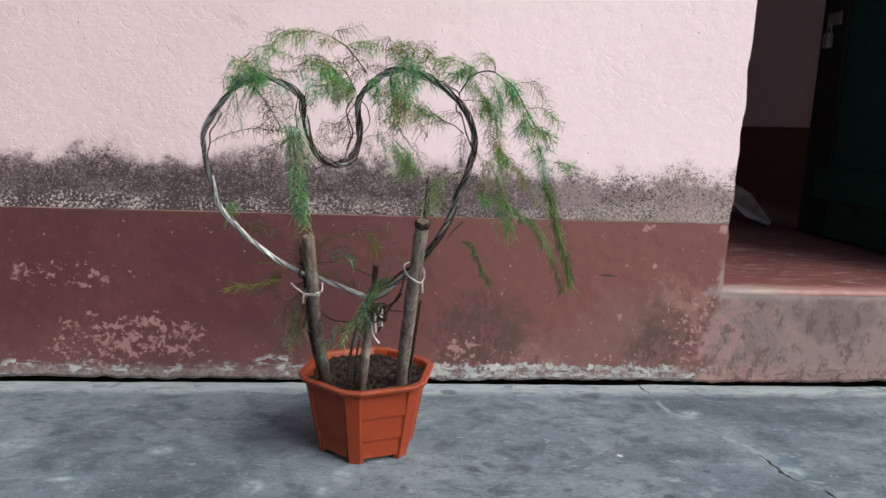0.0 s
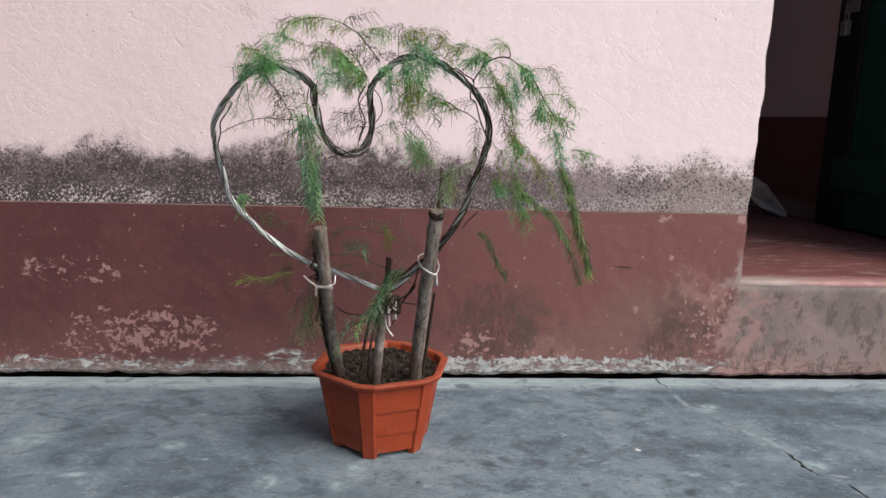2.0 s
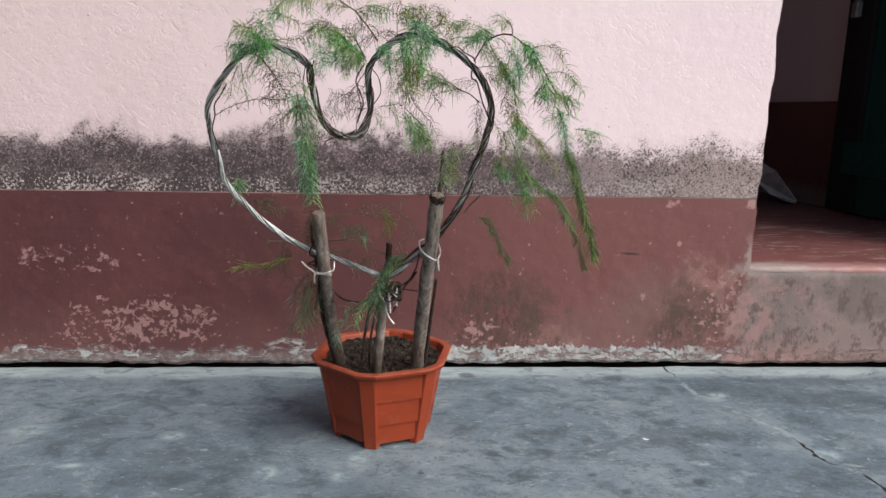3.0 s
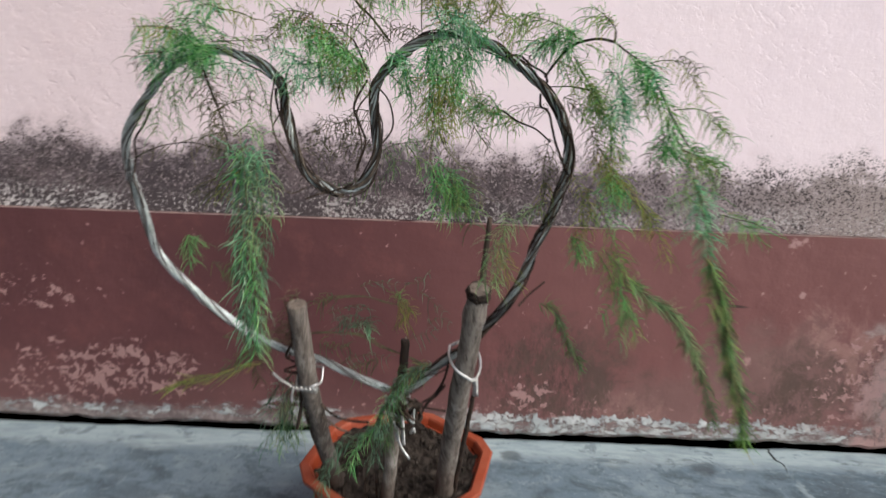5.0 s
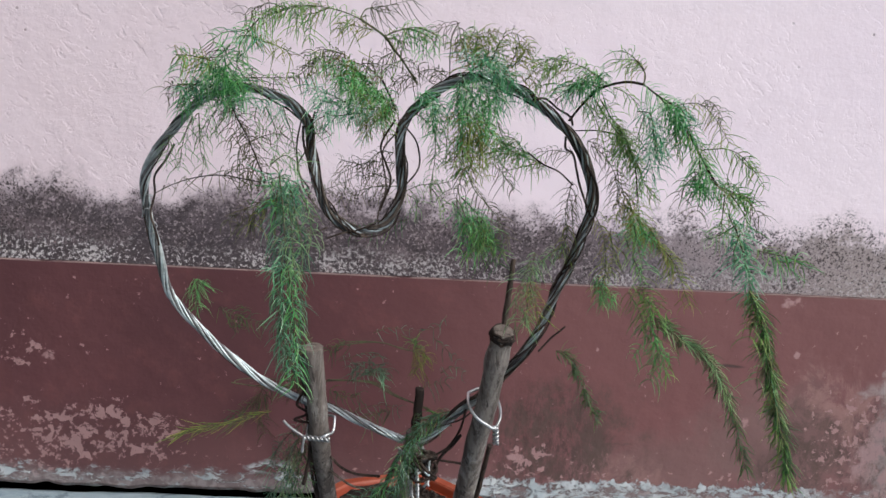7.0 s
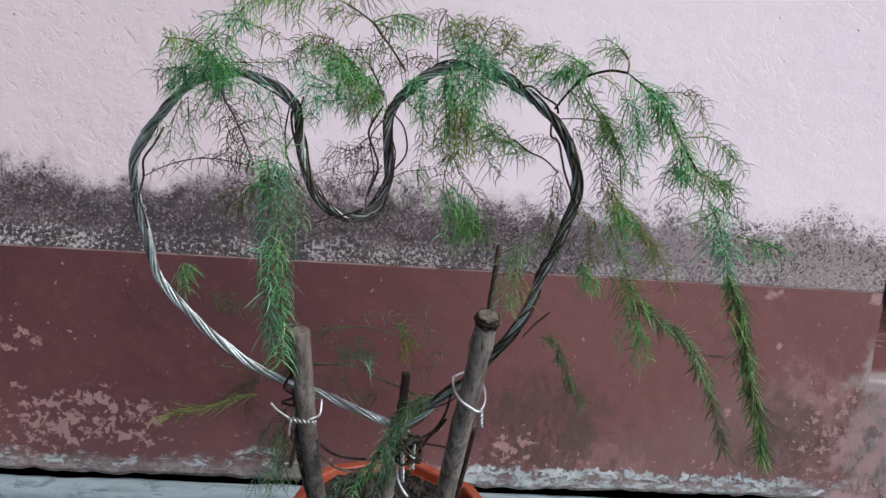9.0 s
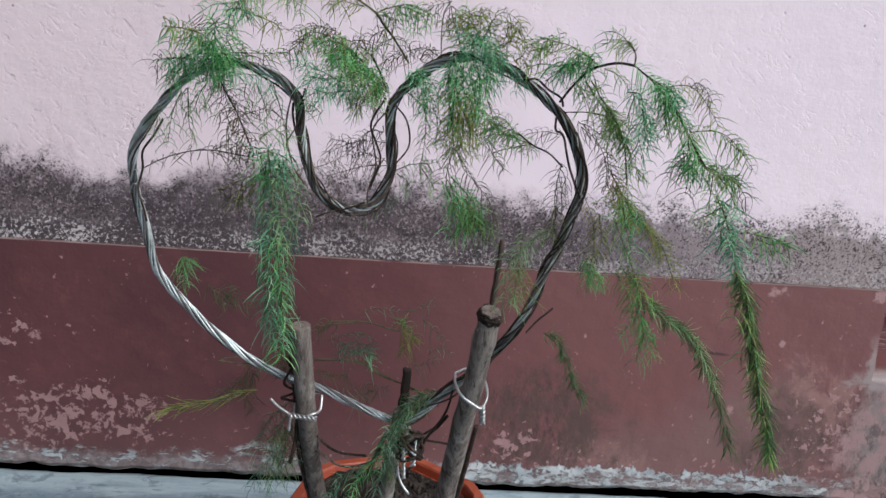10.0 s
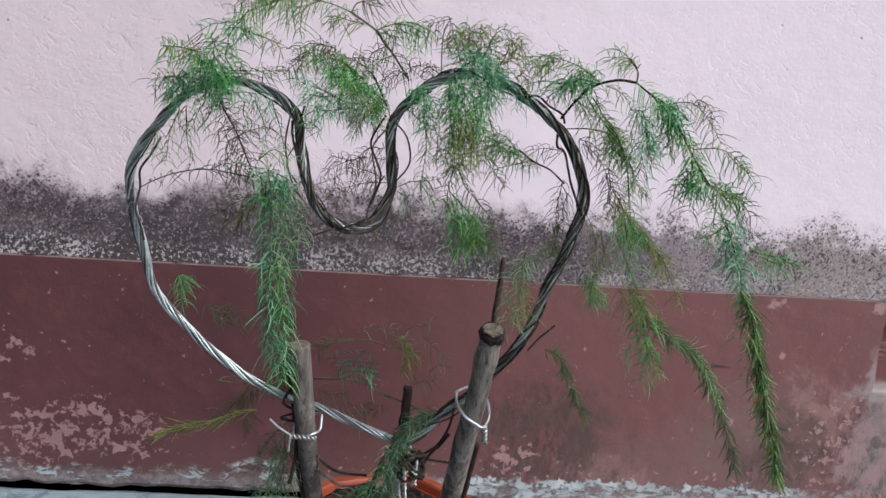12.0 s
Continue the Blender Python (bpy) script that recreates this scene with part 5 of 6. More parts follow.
frond("spray", "fresh", (-0.161, -0.190, 0.602), (-0.169, -0.200, 0.607), (-0.176, -0.210, 0.602), (-0.180, -0.220, 0.593))
frond("comb", "mixed", (-0.142, -0.180, 0.615), (-0.123, -0.180, 0.616), (-0.100, -0.180, 0.618))
frond("comb", "dry", (-0.138, -0.180, 0.610), (-0.140, -0.180, 0.616), (-0.133, -0.180, 0.620))
frond("comb", "dry", (-0.122, -0.175, 0.607), (-0.121, -0.175, 0.616), (-0.118, -0.175, 0.621))
frond("comb", "pale", (-0.187, -0.170, 0.583), (-0.192, -0.172, 0.570), (-0.195, -0.173, 0.556), (-0.196, -0.175, 0.541))
frond("comb", "pale", (-0.182, -0.170, 0.586), (-0.181, -0.172, 0.572), (-0.180, -0.173, 0.558), (-0.177, -0.175, 0.546))
frond("comb", "pale", (-0.206, -0.170, 0.567), (-0.206, -0.172, 0.557), (-0.208, -0.175, 0.546))
frond("comb", "pale", (-0.167, -0.170, 0.591), (-0.172, -0.172, 0.582), (-0.176, -0.175, 0.568))
frond("comb", "pale", (-0.161, -0.165, 0.591), (-0.165, -0.165, 0.581), (-0.171, -0.165, 0.571))
# brown fronds inside the left lobe and the long plume
vine([(-0.159, -0.165, 0.596), (-0.146, -0.191, 0.583), (-0.131, -0.218, 0.569), (-0.118, -0.244, 0.554), (-0.106, -0.270, 0.542)], 0.0005, M_STUB)
frond("comb", "dry", (-0.159, -0.165, 0.596), (-0.146, -0.191, 0.583), (-0.131, -0.218, 0.569), (-0.118, -0.244, 0.554), (-0.106, -0.270, 0.542))
frond("comb", "dry", (-0.131, -0.210, 0.565), (-0.138, -0.215, 0.561), (-0.136, -0.220, 0.548))
frond("comb", "dry", (-0.137, -0.200, 0.571), (-0.143, -0.205, 0.572), (-0.147, -0.210, 0.565))
frond("comb", "dry", (-0.135, -0.200, 0.565), (-0.122, -0.205, 0.571), (-0.108, -0.210, 0.574))
frond("comb", "dry", (-0.122, -0.230, 0.555), (-0.126, -0.235, 0.549), (-0.125, -0.240, 0.539))
frond("comb", "pale", (-0.130, -0.165, 0.594), (-0.124, -0.165, 0.582), (-0.120, -0.165, 0.569), (-0.122, -0.165, 0.550))
frond("comb", "pale", (-0.116, -0.165, 0.595), (-0.112, -0.165, 0.583), (-0.108, -0.165, 0.570), (-0.105, -0.165, 0.554))
frond("comb", "pale", (-0.137, -0.165, 0.593), (-0.138, -0.167, 0.583), (-0.132, -0.170, 0.573))
frond("comb", "pale", (-0.103, -0.270, 0.553), (-0.093, -0.270, 0.560), (-0.082, -0.270, 0.553))
vine([(-0.219, -0.165, 0.519), (-0.202, -0.181, 0.527), (-0.183, -0.197, 0.534), (-0.163, -0.213, 0.539), (-0.144, -0.228, 0.541), (-0.124, -0.244, 0.540), (-0.110, -0.260, 0.540)], 0.0004, M_STUB)
frond("arch", "dry", (-0.219, -0.165, 0.519), (-0.202, -0.181, 0.527), (-0.183, -0.197, 0.534), (-0.163, -0.213, 0.539), (-0.144, -0.228, 0.541), (-0.124, -0.244, 0.540), (-0.110, -0.260, 0.540))
frond("comb", "dry", (-0.157, -0.190, 0.538), (-0.145, -0.195, 0.544), (-0.132, -0.200, 0.542))
frond("comb", "dry", (-0.085, -0.270, 0.536), (-0.098, -0.270, 0.531), (-0.110, -0.270, 0.527), (-0.121, -0.270, 0.521), (-0.131, -0.270, 0.514))
frond("comb", "olive", (-0.095, -0.270, 0.531), (-0.106, -0.270, 0.524), (-0.113, -0.270, 0.517), (-0.115, -0.270, 0.509))
frond("comb", "dry", (-0.106, -0.270, 0.526), (-0.117, -0.270, 0.517), (-0.127, -0.270, 0.509))
frond("spray", "teal", (-0.108, -0.270, 0.541), (-0.097, -0.273, 0.545), (-0.086, -0.277, 0.543), (-0.076, -0.280, 0.537))
frond("spray", "fresh", (-0.102, -0.270, 0.542), (-0.098, -0.280, 0.534), (-0.093, -0.290, 0.525))
frond("comb", "pale", (-0.087, -0.270, 0.539), (-0.077, -0.283, 0.530), (-0.071, -0.297, 0.517), (-0.069, -0.310, 0.504))
frond("hang", "slate", (-0.095, -0.280, 0.547), (-0.089, -0.296, 0.527), (-0.084, -0.312, 0.504), (-0.079, -0.328, 0.478), (-0.074, -0.344, 0.458), (-0.070, -0.360, 0.443))
frond("hang", "slate", (-0.088, -0.280, 0.541), (-0.081, -0.295, 0.523), (-0.074, -0.310, 0.504), (-0.072, -0.325, 0.478), (-0.070, -0.340, 0.457))
frond("hang", "slate", (-0.096, -0.280, 0.539), (-0.094, -0.296, 0.515), (-0.090, -0.312, 0.492), (-0.085, -0.328, 0.471), (-0.080, -0.344, 0.454), (-0.074, -0.360, 0.441))
frond("hang", "fresh", (-0.079, -0.330, 0.496), (-0.073, -0.340, 0.469), (-0.069, -0.350, 0.450), (-0.069, -0.360, 0.433))
frond("comb", "pale", (-0.091, -0.280, 0.536), (-0.083, -0.300, 0.520), (-0.078, -0.320, 0.505), (-0.073, -0.340, 0.492))
frond("hang", "teal", (-0.084, -0.320, 0.501), (-0.083, -0.332, 0.479), (-0.079, -0.343, 0.458), (-0.072, -0.355, 0.441))
# behind the left lobe, by the left stake
frond("tuft", "fresh", (-0.214, -0.070, 0.430), (-0.217, -0.070, 0.414), (-0.215, -0.070, 0.397))
frond("tuft", "fresh", (-0.220, -0.070, 0.428), (-0.214, -0.070, 0.420), (-0.206, -0.070, 0.423))
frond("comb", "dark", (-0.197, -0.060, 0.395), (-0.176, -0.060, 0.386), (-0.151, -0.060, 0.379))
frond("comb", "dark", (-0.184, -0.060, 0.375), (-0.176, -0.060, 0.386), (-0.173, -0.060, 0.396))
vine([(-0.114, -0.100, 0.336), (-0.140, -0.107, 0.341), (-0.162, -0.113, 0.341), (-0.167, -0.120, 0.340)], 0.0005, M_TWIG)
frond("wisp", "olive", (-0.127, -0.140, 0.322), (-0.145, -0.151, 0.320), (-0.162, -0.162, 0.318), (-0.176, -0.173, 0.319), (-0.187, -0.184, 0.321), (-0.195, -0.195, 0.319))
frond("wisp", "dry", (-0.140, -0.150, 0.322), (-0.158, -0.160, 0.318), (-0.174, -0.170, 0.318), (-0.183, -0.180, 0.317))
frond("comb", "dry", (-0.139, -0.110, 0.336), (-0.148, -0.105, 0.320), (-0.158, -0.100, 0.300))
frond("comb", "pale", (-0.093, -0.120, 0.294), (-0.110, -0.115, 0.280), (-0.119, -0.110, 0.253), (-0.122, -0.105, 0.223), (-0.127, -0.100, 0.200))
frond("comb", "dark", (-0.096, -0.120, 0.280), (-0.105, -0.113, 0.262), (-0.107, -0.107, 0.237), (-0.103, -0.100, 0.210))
frond("comb", "slate", (-0.113, -0.110, 0.251), (-0.122, -0.107, 0.237), (-0.134, -0.103, 0.220), (-0.140, -0.100, 0.202))
frond("spray", "dry", (-0.099, -0.125, 0.326), (-0.104, -0.123, 0.347), (-0.105, -0.122, 0.366), (-0.101, -0.120, 0.385))
frond("spray", "dry", (-0.096, -0.125, 0.324), (-0.099, -0.123, 0.337), (-0.109, -0.122, 0.348), (-0.116, -0.120, 0.363))
frond("comb", "dry", (-0.101, -0.125, 0.365), (-0.096, -0.122, 0.378), (-0.098, -0.120, 0.391))
frond("comb", "pale", (-0.096, -0.120, 0.280), (-0.108, -0.113, 0.266), (-0.113, -0.107, 0.243), (-0.113, -0.100, 0.216))
frond("comb", "slate", (-0.099, -0.120, 0.305), (-0.115, -0.113, 0.288), (-0.129, -0.107, 0.266), (-0.135, -0.100, 0.239))
frond("comb", "slate", (-0.104, -0.120, 0.288), (-0.114, -0.113, 0.263), (-0.115, -0.107, 0.237), (-0.120, -0.100, 0.209))
frond("comb", "pale", (-0.101, -0.120, 0.274), (-0.097, -0.110, 0.251), (-0.101, -0.100, 0.225))
frond("comb", "olive", (-0.152, -0.240, 0.622), (-0.160, -0.255, 0.623), (-0.167, -0.270, 0.622))
# over the middle of the heart
vine([(-0.036, -0.165, 0.620), (-0.030, -0.167, 0.609), (-0.024, -0.170, 0.596)], 0.0008, M_STUB)
frond("spray", "mixed", (-0.029, -0.165, 0.599), (-0.043, -0.170, 0.615), (-0.057, -0.175, 0.625), (-0.070, -0.180, 0.633), (-0.084, -0.185, 0.634), (-0.092, -0.190, 0.628))
frond("spray", "olive", (-0.036, -0.170, 0.620), (-0.048, -0.173, 0.629), (-0.062, -0.177, 0.633), (-0.074, -0.180, 0.638))
frond("spray", "fresh", (-0.024, -0.165, 0.598), (-0.040, -0.177, 0.611), (-0.053, -0.188, 0.620), (-0.061, -0.200, 0.625))
frond("spray", "fresh", (-0.034, -0.170, 0.607), (-0.047, -0.180, 0.615), (-0.059, -0.190, 0.615), (-0.067, -0.200, 0.613))
frond("spray", "teal", (-0.041, -0.170, 0.596), (-0.059, -0.180, 0.598), (-0.071, -0.190, 0.604), (-0.083, -0.200, 0.607), (-0.091, -0.210, 0.611))
frond("spray", "teal", (-0.046, -0.170, 0.593), (-0.061, -0.180, 0.591), (-0.072, -0.190, 0.589), (-0.083, -0.200, 0.593))
frond("spray", "mixed", (-0.026, -0.165, 0.595), (-0.038, -0.167, 0.598), (-0.051, -0.168, 0.595), (-0.062, -0.170, 0.586))
frond("comb", "dry", (-0.085, -0.180, 0.633), (-0.094, -0.180, 0.625), (-0.104, -0.180, 0.616))
frond("comb", "dry", (-0.065, -0.180, 0.637), (-0.082, -0.180, 0.640), (-0.095, -0.180, 0.634))
frond("comb", "dry", (-0.052, -0.180, 0.631), (-0.039, -0.180, 0.631), (-0.029, -0.180, 0.625))
frond("comb", "pale", (-0.080, -0.180, 0.589), (-0.088, -0.180, 0.583), (-0.091, -0.180, 0.574))
frond("comb", "dry", (-0.024, -0.170, 0.601), (-0.031, -0.170, 0.592), (-0.036, -0.170, 0.579))
frond("spray", "olive", (-0.029, -0.165, 0.599), (-0.040, -0.167, 0.589), (-0.049, -0.170, 0.582))
frond("comb", "dry", (-0.081, -0.130, 0.573), (-0.088, -0.130, 0.579), (-0.094, -0.130, 0.581))
frond("spray", "fresh", (-0.010, -0.170, 0.600), (-0.001, -0.177, 0.611), (0.007, -0.183, 0.602), (0.013, -0.190, 0.589))
frond("spray", "teal", (-0.007, -0.170, 0.604), (0.001, -0.177, 0.608), (0.010, -0.183, 0.605), (0.016, -0.190, 0.598))
frond("spray", "fresh", (-0.008, -0.170, 0.595), (0.001, -0.175, 0.589), (0.010, -0.180, 0.579))
frond("comb", "dry", (0.018, -0.165, 0.624), (0.005, -0.163, 0.631), (-0.009, -0.162, 0.627), (-0.023, -0.160, 0.617))
frond("comb", "dry", (-0.007, -0.165, 0.618), (-0.016, -0.163, 0.625), (-0.025, -0.162, 0.620), (-0.030, -0.160, 0.610))
frond("comb", "dry", (0.002, -0.165, 0.621), (0.006, -0.162, 0.629), (0.016, -0.160, 0.630))
frond("comb", "pale", (0.006, -0.140, 0.591), (0.010, -0.140, 0.573), (0.010, -0.140, 0.554), (0.007, -0.140, 0.533))
frond("comb", "pale", (0.016, -0.140, 0.585), (0.020, -0.140, 0.571), (0.019, -0.140, 0.554))
frond("comb", "pale", (-0.015, -0.140, 0.528), (-0.001, -0.143, 0.535), (0.014, -0.147, 0.537), (0.027, -0.150, 0.541))
frond("comb", "mixed", (0.007, -0.140, 0.534), (0.015, -0.145, 0.525), (0.022, -0.150, 0.514))
frond("comb", "pale", (-0.012, -0.140, 0.526), (-0.003, -0.140, 0.520), (-0.004, -0.140, 0.511))
frond("comb", "dry", (-0.021, -0.130, 0.532), (-0.042, -0.127, 0.530), (-0.060, -0.123, 0.524), (-0.074, -0.120, 0.519))
frond("comb", "dry", (-0.024, -0.130, 0.552), (-0.043, -0.127, 0.552), (-0.060, -0.123, 0.547), (-0.074, -0.120, 0.539))
frond("comb", "dry", (-0.026, -0.130, 0.561), (-0.039, -0.127, 0.561), (-0.049, -0.123, 0.550), (-0.054, -0.120, 0.539))
frond("comb", "dry", (-0.028, -0.130, 0.537), (-0.044, -0.125, 0.542), (-0.054, -0.120, 0.538))
frond("comb", "dry", (-0.053, -0.130, 0.549), (-0.066, -0.125, 0.551), (-0.075, -0.120, 0.553))
frond("comb", "dry", (-0.085, -0.130, 0.526), (-0.076, -0.125, 0.529), (-0.064, -0.120, 0.535))
frond("comb", "dark", (-0.011, -0.140, 0.504), (-0.029, -0.140, 0.499), (-0.046, -0.140, 0.494), (-0.061, -0.140, 0.496))
# the column in the middle of the right lobe
frond("spray", "olive", (0.043, -0.165, 0.633), (0.039, -0.167, 0.648), (0.041, -0.168, 0.660), (0.051, -0.170, 0.662))
frond("spray", "olive", (0.035, -0.165, 0.632), (0.029, -0.167, 0.646), (0.028, -0.170, 0.657))
frond("spray", "mixed", (0.037, -0.165, 0.638), (0.038, -0.167, 0.652), (0.039, -0.168, 0.661), (0.034, -0.170, 0.665))
frond("spray", "mixed", (0.049, -0.165, 0.631), (0.054, -0.167, 0.645), (0.058, -0.170, 0.656))
frond("comb", "olive", (0.051, -0.165, 0.639), (0.058, -0.166, 0.656), (0.067, -0.167, 0.663), (0.078, -0.169, 0.657), (0.085, -0.170, 0.649))
frond("spray", "olive", (0.063, -0.165, 0.630), (0.070, -0.167, 0.644), (0.072, -0.168, 0.655), (0.081, -0.170, 0.649))
frond("spray", "olive", (0.079, -0.165, 0.625), (0.086, -0.167, 0.633), (0.084, -0.170, 0.643))
frond("spray", "teal", (0.028, -0.175, 0.625), (0.042, -0.180, 0.635), (0.055, -0.185, 0.629), (0.066, -0.190, 0.622))
frond("spray", "teal", (0.035, -0.175, 0.630), (0.048, -0.182, 0.639), (0.061, -0.190, 0.632))
frond("spray", "teal", (0.026, -0.175, 0.636), (0.037, -0.180, 0.641), (0.049, -0.185, 0.639))
frond("spray", "fresh", (0.033, -0.180, 0.623), (0.031, -0.185, 0.605), (0.030, -0.190, 0.587), (0.032, -0.195, 0.570))
frond("spray", "fresh", (0.041, -0.180, 0.623), (0.044, -0.185, 0.606), (0.047, -0.190, 0.591), (0.054, -0.195, 0.580))
frond("spray", "teal", (0.049, -0.180, 0.624), (0.058, -0.185, 0.612), (0.066, -0.190, 0.602))
frond("spray", "teal", (0.066, -0.175, 0.621), (0.080, -0.175, 0.613), (0.091, -0.175, 0.607))
frond("spray", "fresh", (0.056, -0.180, 0.622), (0.056, -0.185, 0.607), (0.052, -0.190, 0.593))
frond("spray", "fresh", (0.027, -0.180, 0.619), (0.025, -0.185, 0.606), (0.027, -0.190, 0.591))
frond("spray", "olive", (0.033, -0.190, 0.596), (0.034, -0.192, 0.579), (0.035, -0.193, 0.561), (0.038, -0.195, 0.544))
frond("spray", "olive", (0.040, -0.190, 0.597), (0.039, -0.193, 0.579), (0.039, -0.195, 0.561))
frond("spray", "mixed", (0.028, -0.190, 0.583), (0.031, -0.193, 0.565), (0.033, -0.195, 0.548))
frond("comb", "pale", (0.059, -0.170, 0.592), (0.064, -0.172, 0.579), (0.070, -0.175, 0.565))
frond("comb", "dry", (0.035, -0.190, 0.552), (0.042, -0.189, 0.537), (0.053, -0.188, 0.526), (0.065, -0.186, 0.512), (0.071, -0.185, 0.498))
frond("comb", "dry", (0.032, -0.190, 0.553), (0.030, -0.188, 0.541), (0.028, -0.185, 0.529))
frond("spray", "fresh", (0.025, -0.185, 0.526), (0.038, -0.183, 0.513), (0.050, -0.182, 0.501), (0.064, -0.180, 0.489))
frond("spray", "fresh", (0.030, -0.185, 0.520), (0.039, -0.182, 0.504), (0.046, -0.180, 0.487))
frond("spray", "mixed", (0.045, -0.185, 0.513), (0.057, -0.182, 0.498), (0.071, -0.180, 0.484))
frond("comb", "dark", (0.050, -0.185, 0.498), (0.060, -0.182, 0.484), (0.066, -0.180, 0.474))
vine([(0.130, -0.150, 0.542), (0.116, -0.155, 0.553), (0.101, -0.160, 0.559), (0.087, -0.165, 0.568)], 0.0007, M_STUB)
frond("spray", "mixed", (0.104, -0.155, 0.558), (0.086, -0.157, 0.564), (0.071, -0.160, 0.569), (0.057, -0.162, 0.570), (0.048, -0.165, 0.565))
frond("spray", "fresh", (0.090, -0.160, 0.566), (0.078, -0.162, 0.571), (0.066, -0.165, 0.574))
frond("comb", "mixed", (0.096, -0.155, 0.559), (0.082, -0.157, 0.555), (0.068, -0.160, 0.551))
frond("comb", "dry", (0.126, -0.150, 0.569), (0.113, -0.150, 0.571), (0.100, -0.150, 0.569))
frond("comb", "mixed", (0.086, -0.160, 0.567), (0.076, -0.160, 0.578), (0.067, -0.160, 0.581))
frond("comb", "dry", (0.061, -0.165, 0.559), (0.068, -0.165, 0.548), (0.076, -0.165, 0.538))
# right arch and its drooping fronds
vine([(0.120, -0.160, 0.596), (0.127, -0.172, 0.609), (0.135, -0.184, 0.620), (0.142, -0.196, 0.624), (0.152, -0.208, 0.626), (0.161, -0.220, 0.624)], 0.001, M_STUB)
frond("spray", "fresh", (0.143, -0.190, 0.624), (0.133, -0.193, 0.630), (0.124, -0.197, 0.632), (0.117, -0.200, 0.626))
frond("spray", "fresh", (0.138, -0.190, 0.624), (0.127, -0.193, 0.626), (0.120, -0.197, 0.623), (0.116, -0.200, 0.616))
frond("spray", "teal", (0.138, -0.190, 0.622), (0.125, -0.193, 0.624), (0.113, -0.197, 0.623), (0.101, -0.200, 0.619))
frond("spray", "mixed", (0.137, -0.190, 0.629), (0.120, -0.193, 0.637), (0.106, -0.195, 0.640), (0.095, -0.198, 0.641), (0.086, -0.200, 0.637))
frond("spray", "mixed", (0.109, -0.190, 0.639), (0.099, -0.190, 0.636), (0.090, -0.190, 0.632))
frond("comb", "mixed", (0.122, -0.190, 0.619), (0.109, -0.187, 0.623), (0.096, -0.183, 0.623), (0.085, -0.180, 0.620))
frond("comb", "dry", (0.115, -0.180, 0.619), (0.109, -0.180, 0.616), (0.102, -0.180, 0.610))
frond("comb", "mixed", (0.132, -0.180, 0.618), (0.138, -0.190, 0.606), (0.143, -0.200, 0.596), (0.149, -0.210, 0.587), (0.156, -0.220, 0.579))
frond("spray", "mixed", (0.137, -0.190, 0.613), (0.145, -0.198, 0.599), (0.155, -0.206, 0.584), (0.163, -0.214, 0.567), (0.167, -0.222, 0.553), (0.174, -0.230, 0.541))
frond("comb", "mixed", (0.127, -0.180, 0.611), (0.132, -0.190, 0.602), (0.135, -0.200, 0.592))
vine([(0.125, -0.155, 0.588), (0.144, -0.164, 0.589), (0.160, -0.173, 0.585), (0.169, -0.182, 0.571), (0.171, -0.191, 0.556), (0.171, -0.200, 0.538)], 0.0005, M_STUB)
frond("comb", "mixed", (0.142, -0.170, 0.589), (0.159, -0.176, 0.585), (0.169, -0.182, 0.571), (0.172, -0.188, 0.555), (0.173, -0.194, 0.538), (0.175, -0.200, 0.516))
frond("comb", "mixed", (0.155, -0.180, 0.585), (0.161, -0.185, 0.573), (0.163, -0.190, 0.560))
vine([(0.161, -0.220, 0.624), (0.161, -0.222, 0.630), (0.158, -0.223, 0.636), (0.153, -0.225, 0.640)], 0.0006, M_TWIG)
frond("comb", "mixed", (0.160, -0.220, 0.634), (0.155, -0.222, 0.640), (0.146, -0.223, 0.641), (0.135, -0.225, 0.640))
frond("comb", "mixed", (0.160, -0.220, 0.634), (0.154, -0.222, 0.640), (0.147, -0.223, 0.645), (0.140, -0.225, 0.646))
frond("comb", "olive", (0.159, -0.220, 0.636), (0.152, -0.220, 0.639), (0.144, -0.220, 0.634))
frond("comb", "mixed", (0.144, -0.200, 0.622), (0.155, -0.200, 0.618), (0.166, -0.200, 0.609))
vine([(0.161, -0.220, 0.624), (0.172, -0.223, 0.616), (0.184, -0.227, 0.608), (0.193, -0.230, 0.594), (0.202, -0.233, 0.578), (0.210, -0.237, 0.564), (0.217, -0.240, 0.553)], 0.0007, M_STUB)
frond("comb", "fresh", (0.161, -0.220, 0.624), (0.172, -0.223, 0.616), (0.185, -0.225, 0.608), (0.194, -0.228, 0.594), (0.203, -0.230, 0.578), (0.211, -0.233, 0.564), (0.219, -0.235, 0.552), (0.232, -0.237, 0.547), (0.245, -0.240, 0.541))
frond("spray", "fresh", (0.170, -0.229, 0.615), (0.177, -0.237, 0.607), (0.182, -0.244, 0.598))
frond("spray", "teal", (0.175, -0.235, 0.611), (0.183, -0.243, 0.606), (0.188, -0.252, 0.594))
frond("spray", "fresh", (0.179, -0.240, 0.605), (0.185, -0.246, 0.592), (0.189, -0.252, 0.583))
frond("spray", "mixed", (0.185, -0.248, 0.593), (0.191, -0.253, 0.582), (0.195, -0.258, 0.571))
frond("comb", "olive", (0.188, -0.220, 0.610), (0.203, -0.217, 0.613), (0.215, -0.214, 0.608), (0.225, -0.211, 0.598), (0.233, -0.208, 0.589), (0.238, -0.205, 0.583))
frond("comb", "dry", (0.210, -0.210, 0.612), (0.215, -0.208, 0.616), (0.224, -0.207, 0.610), (0.231, -0.205, 0.601))
frond("comb", "mixed", (0.204, -0.235, 0.578), (0.219, -0.239, 0.580), (0.230, -0.243, 0.576), (0.240, -0.246, 0.565), (0.248, -0.250, 0.554))
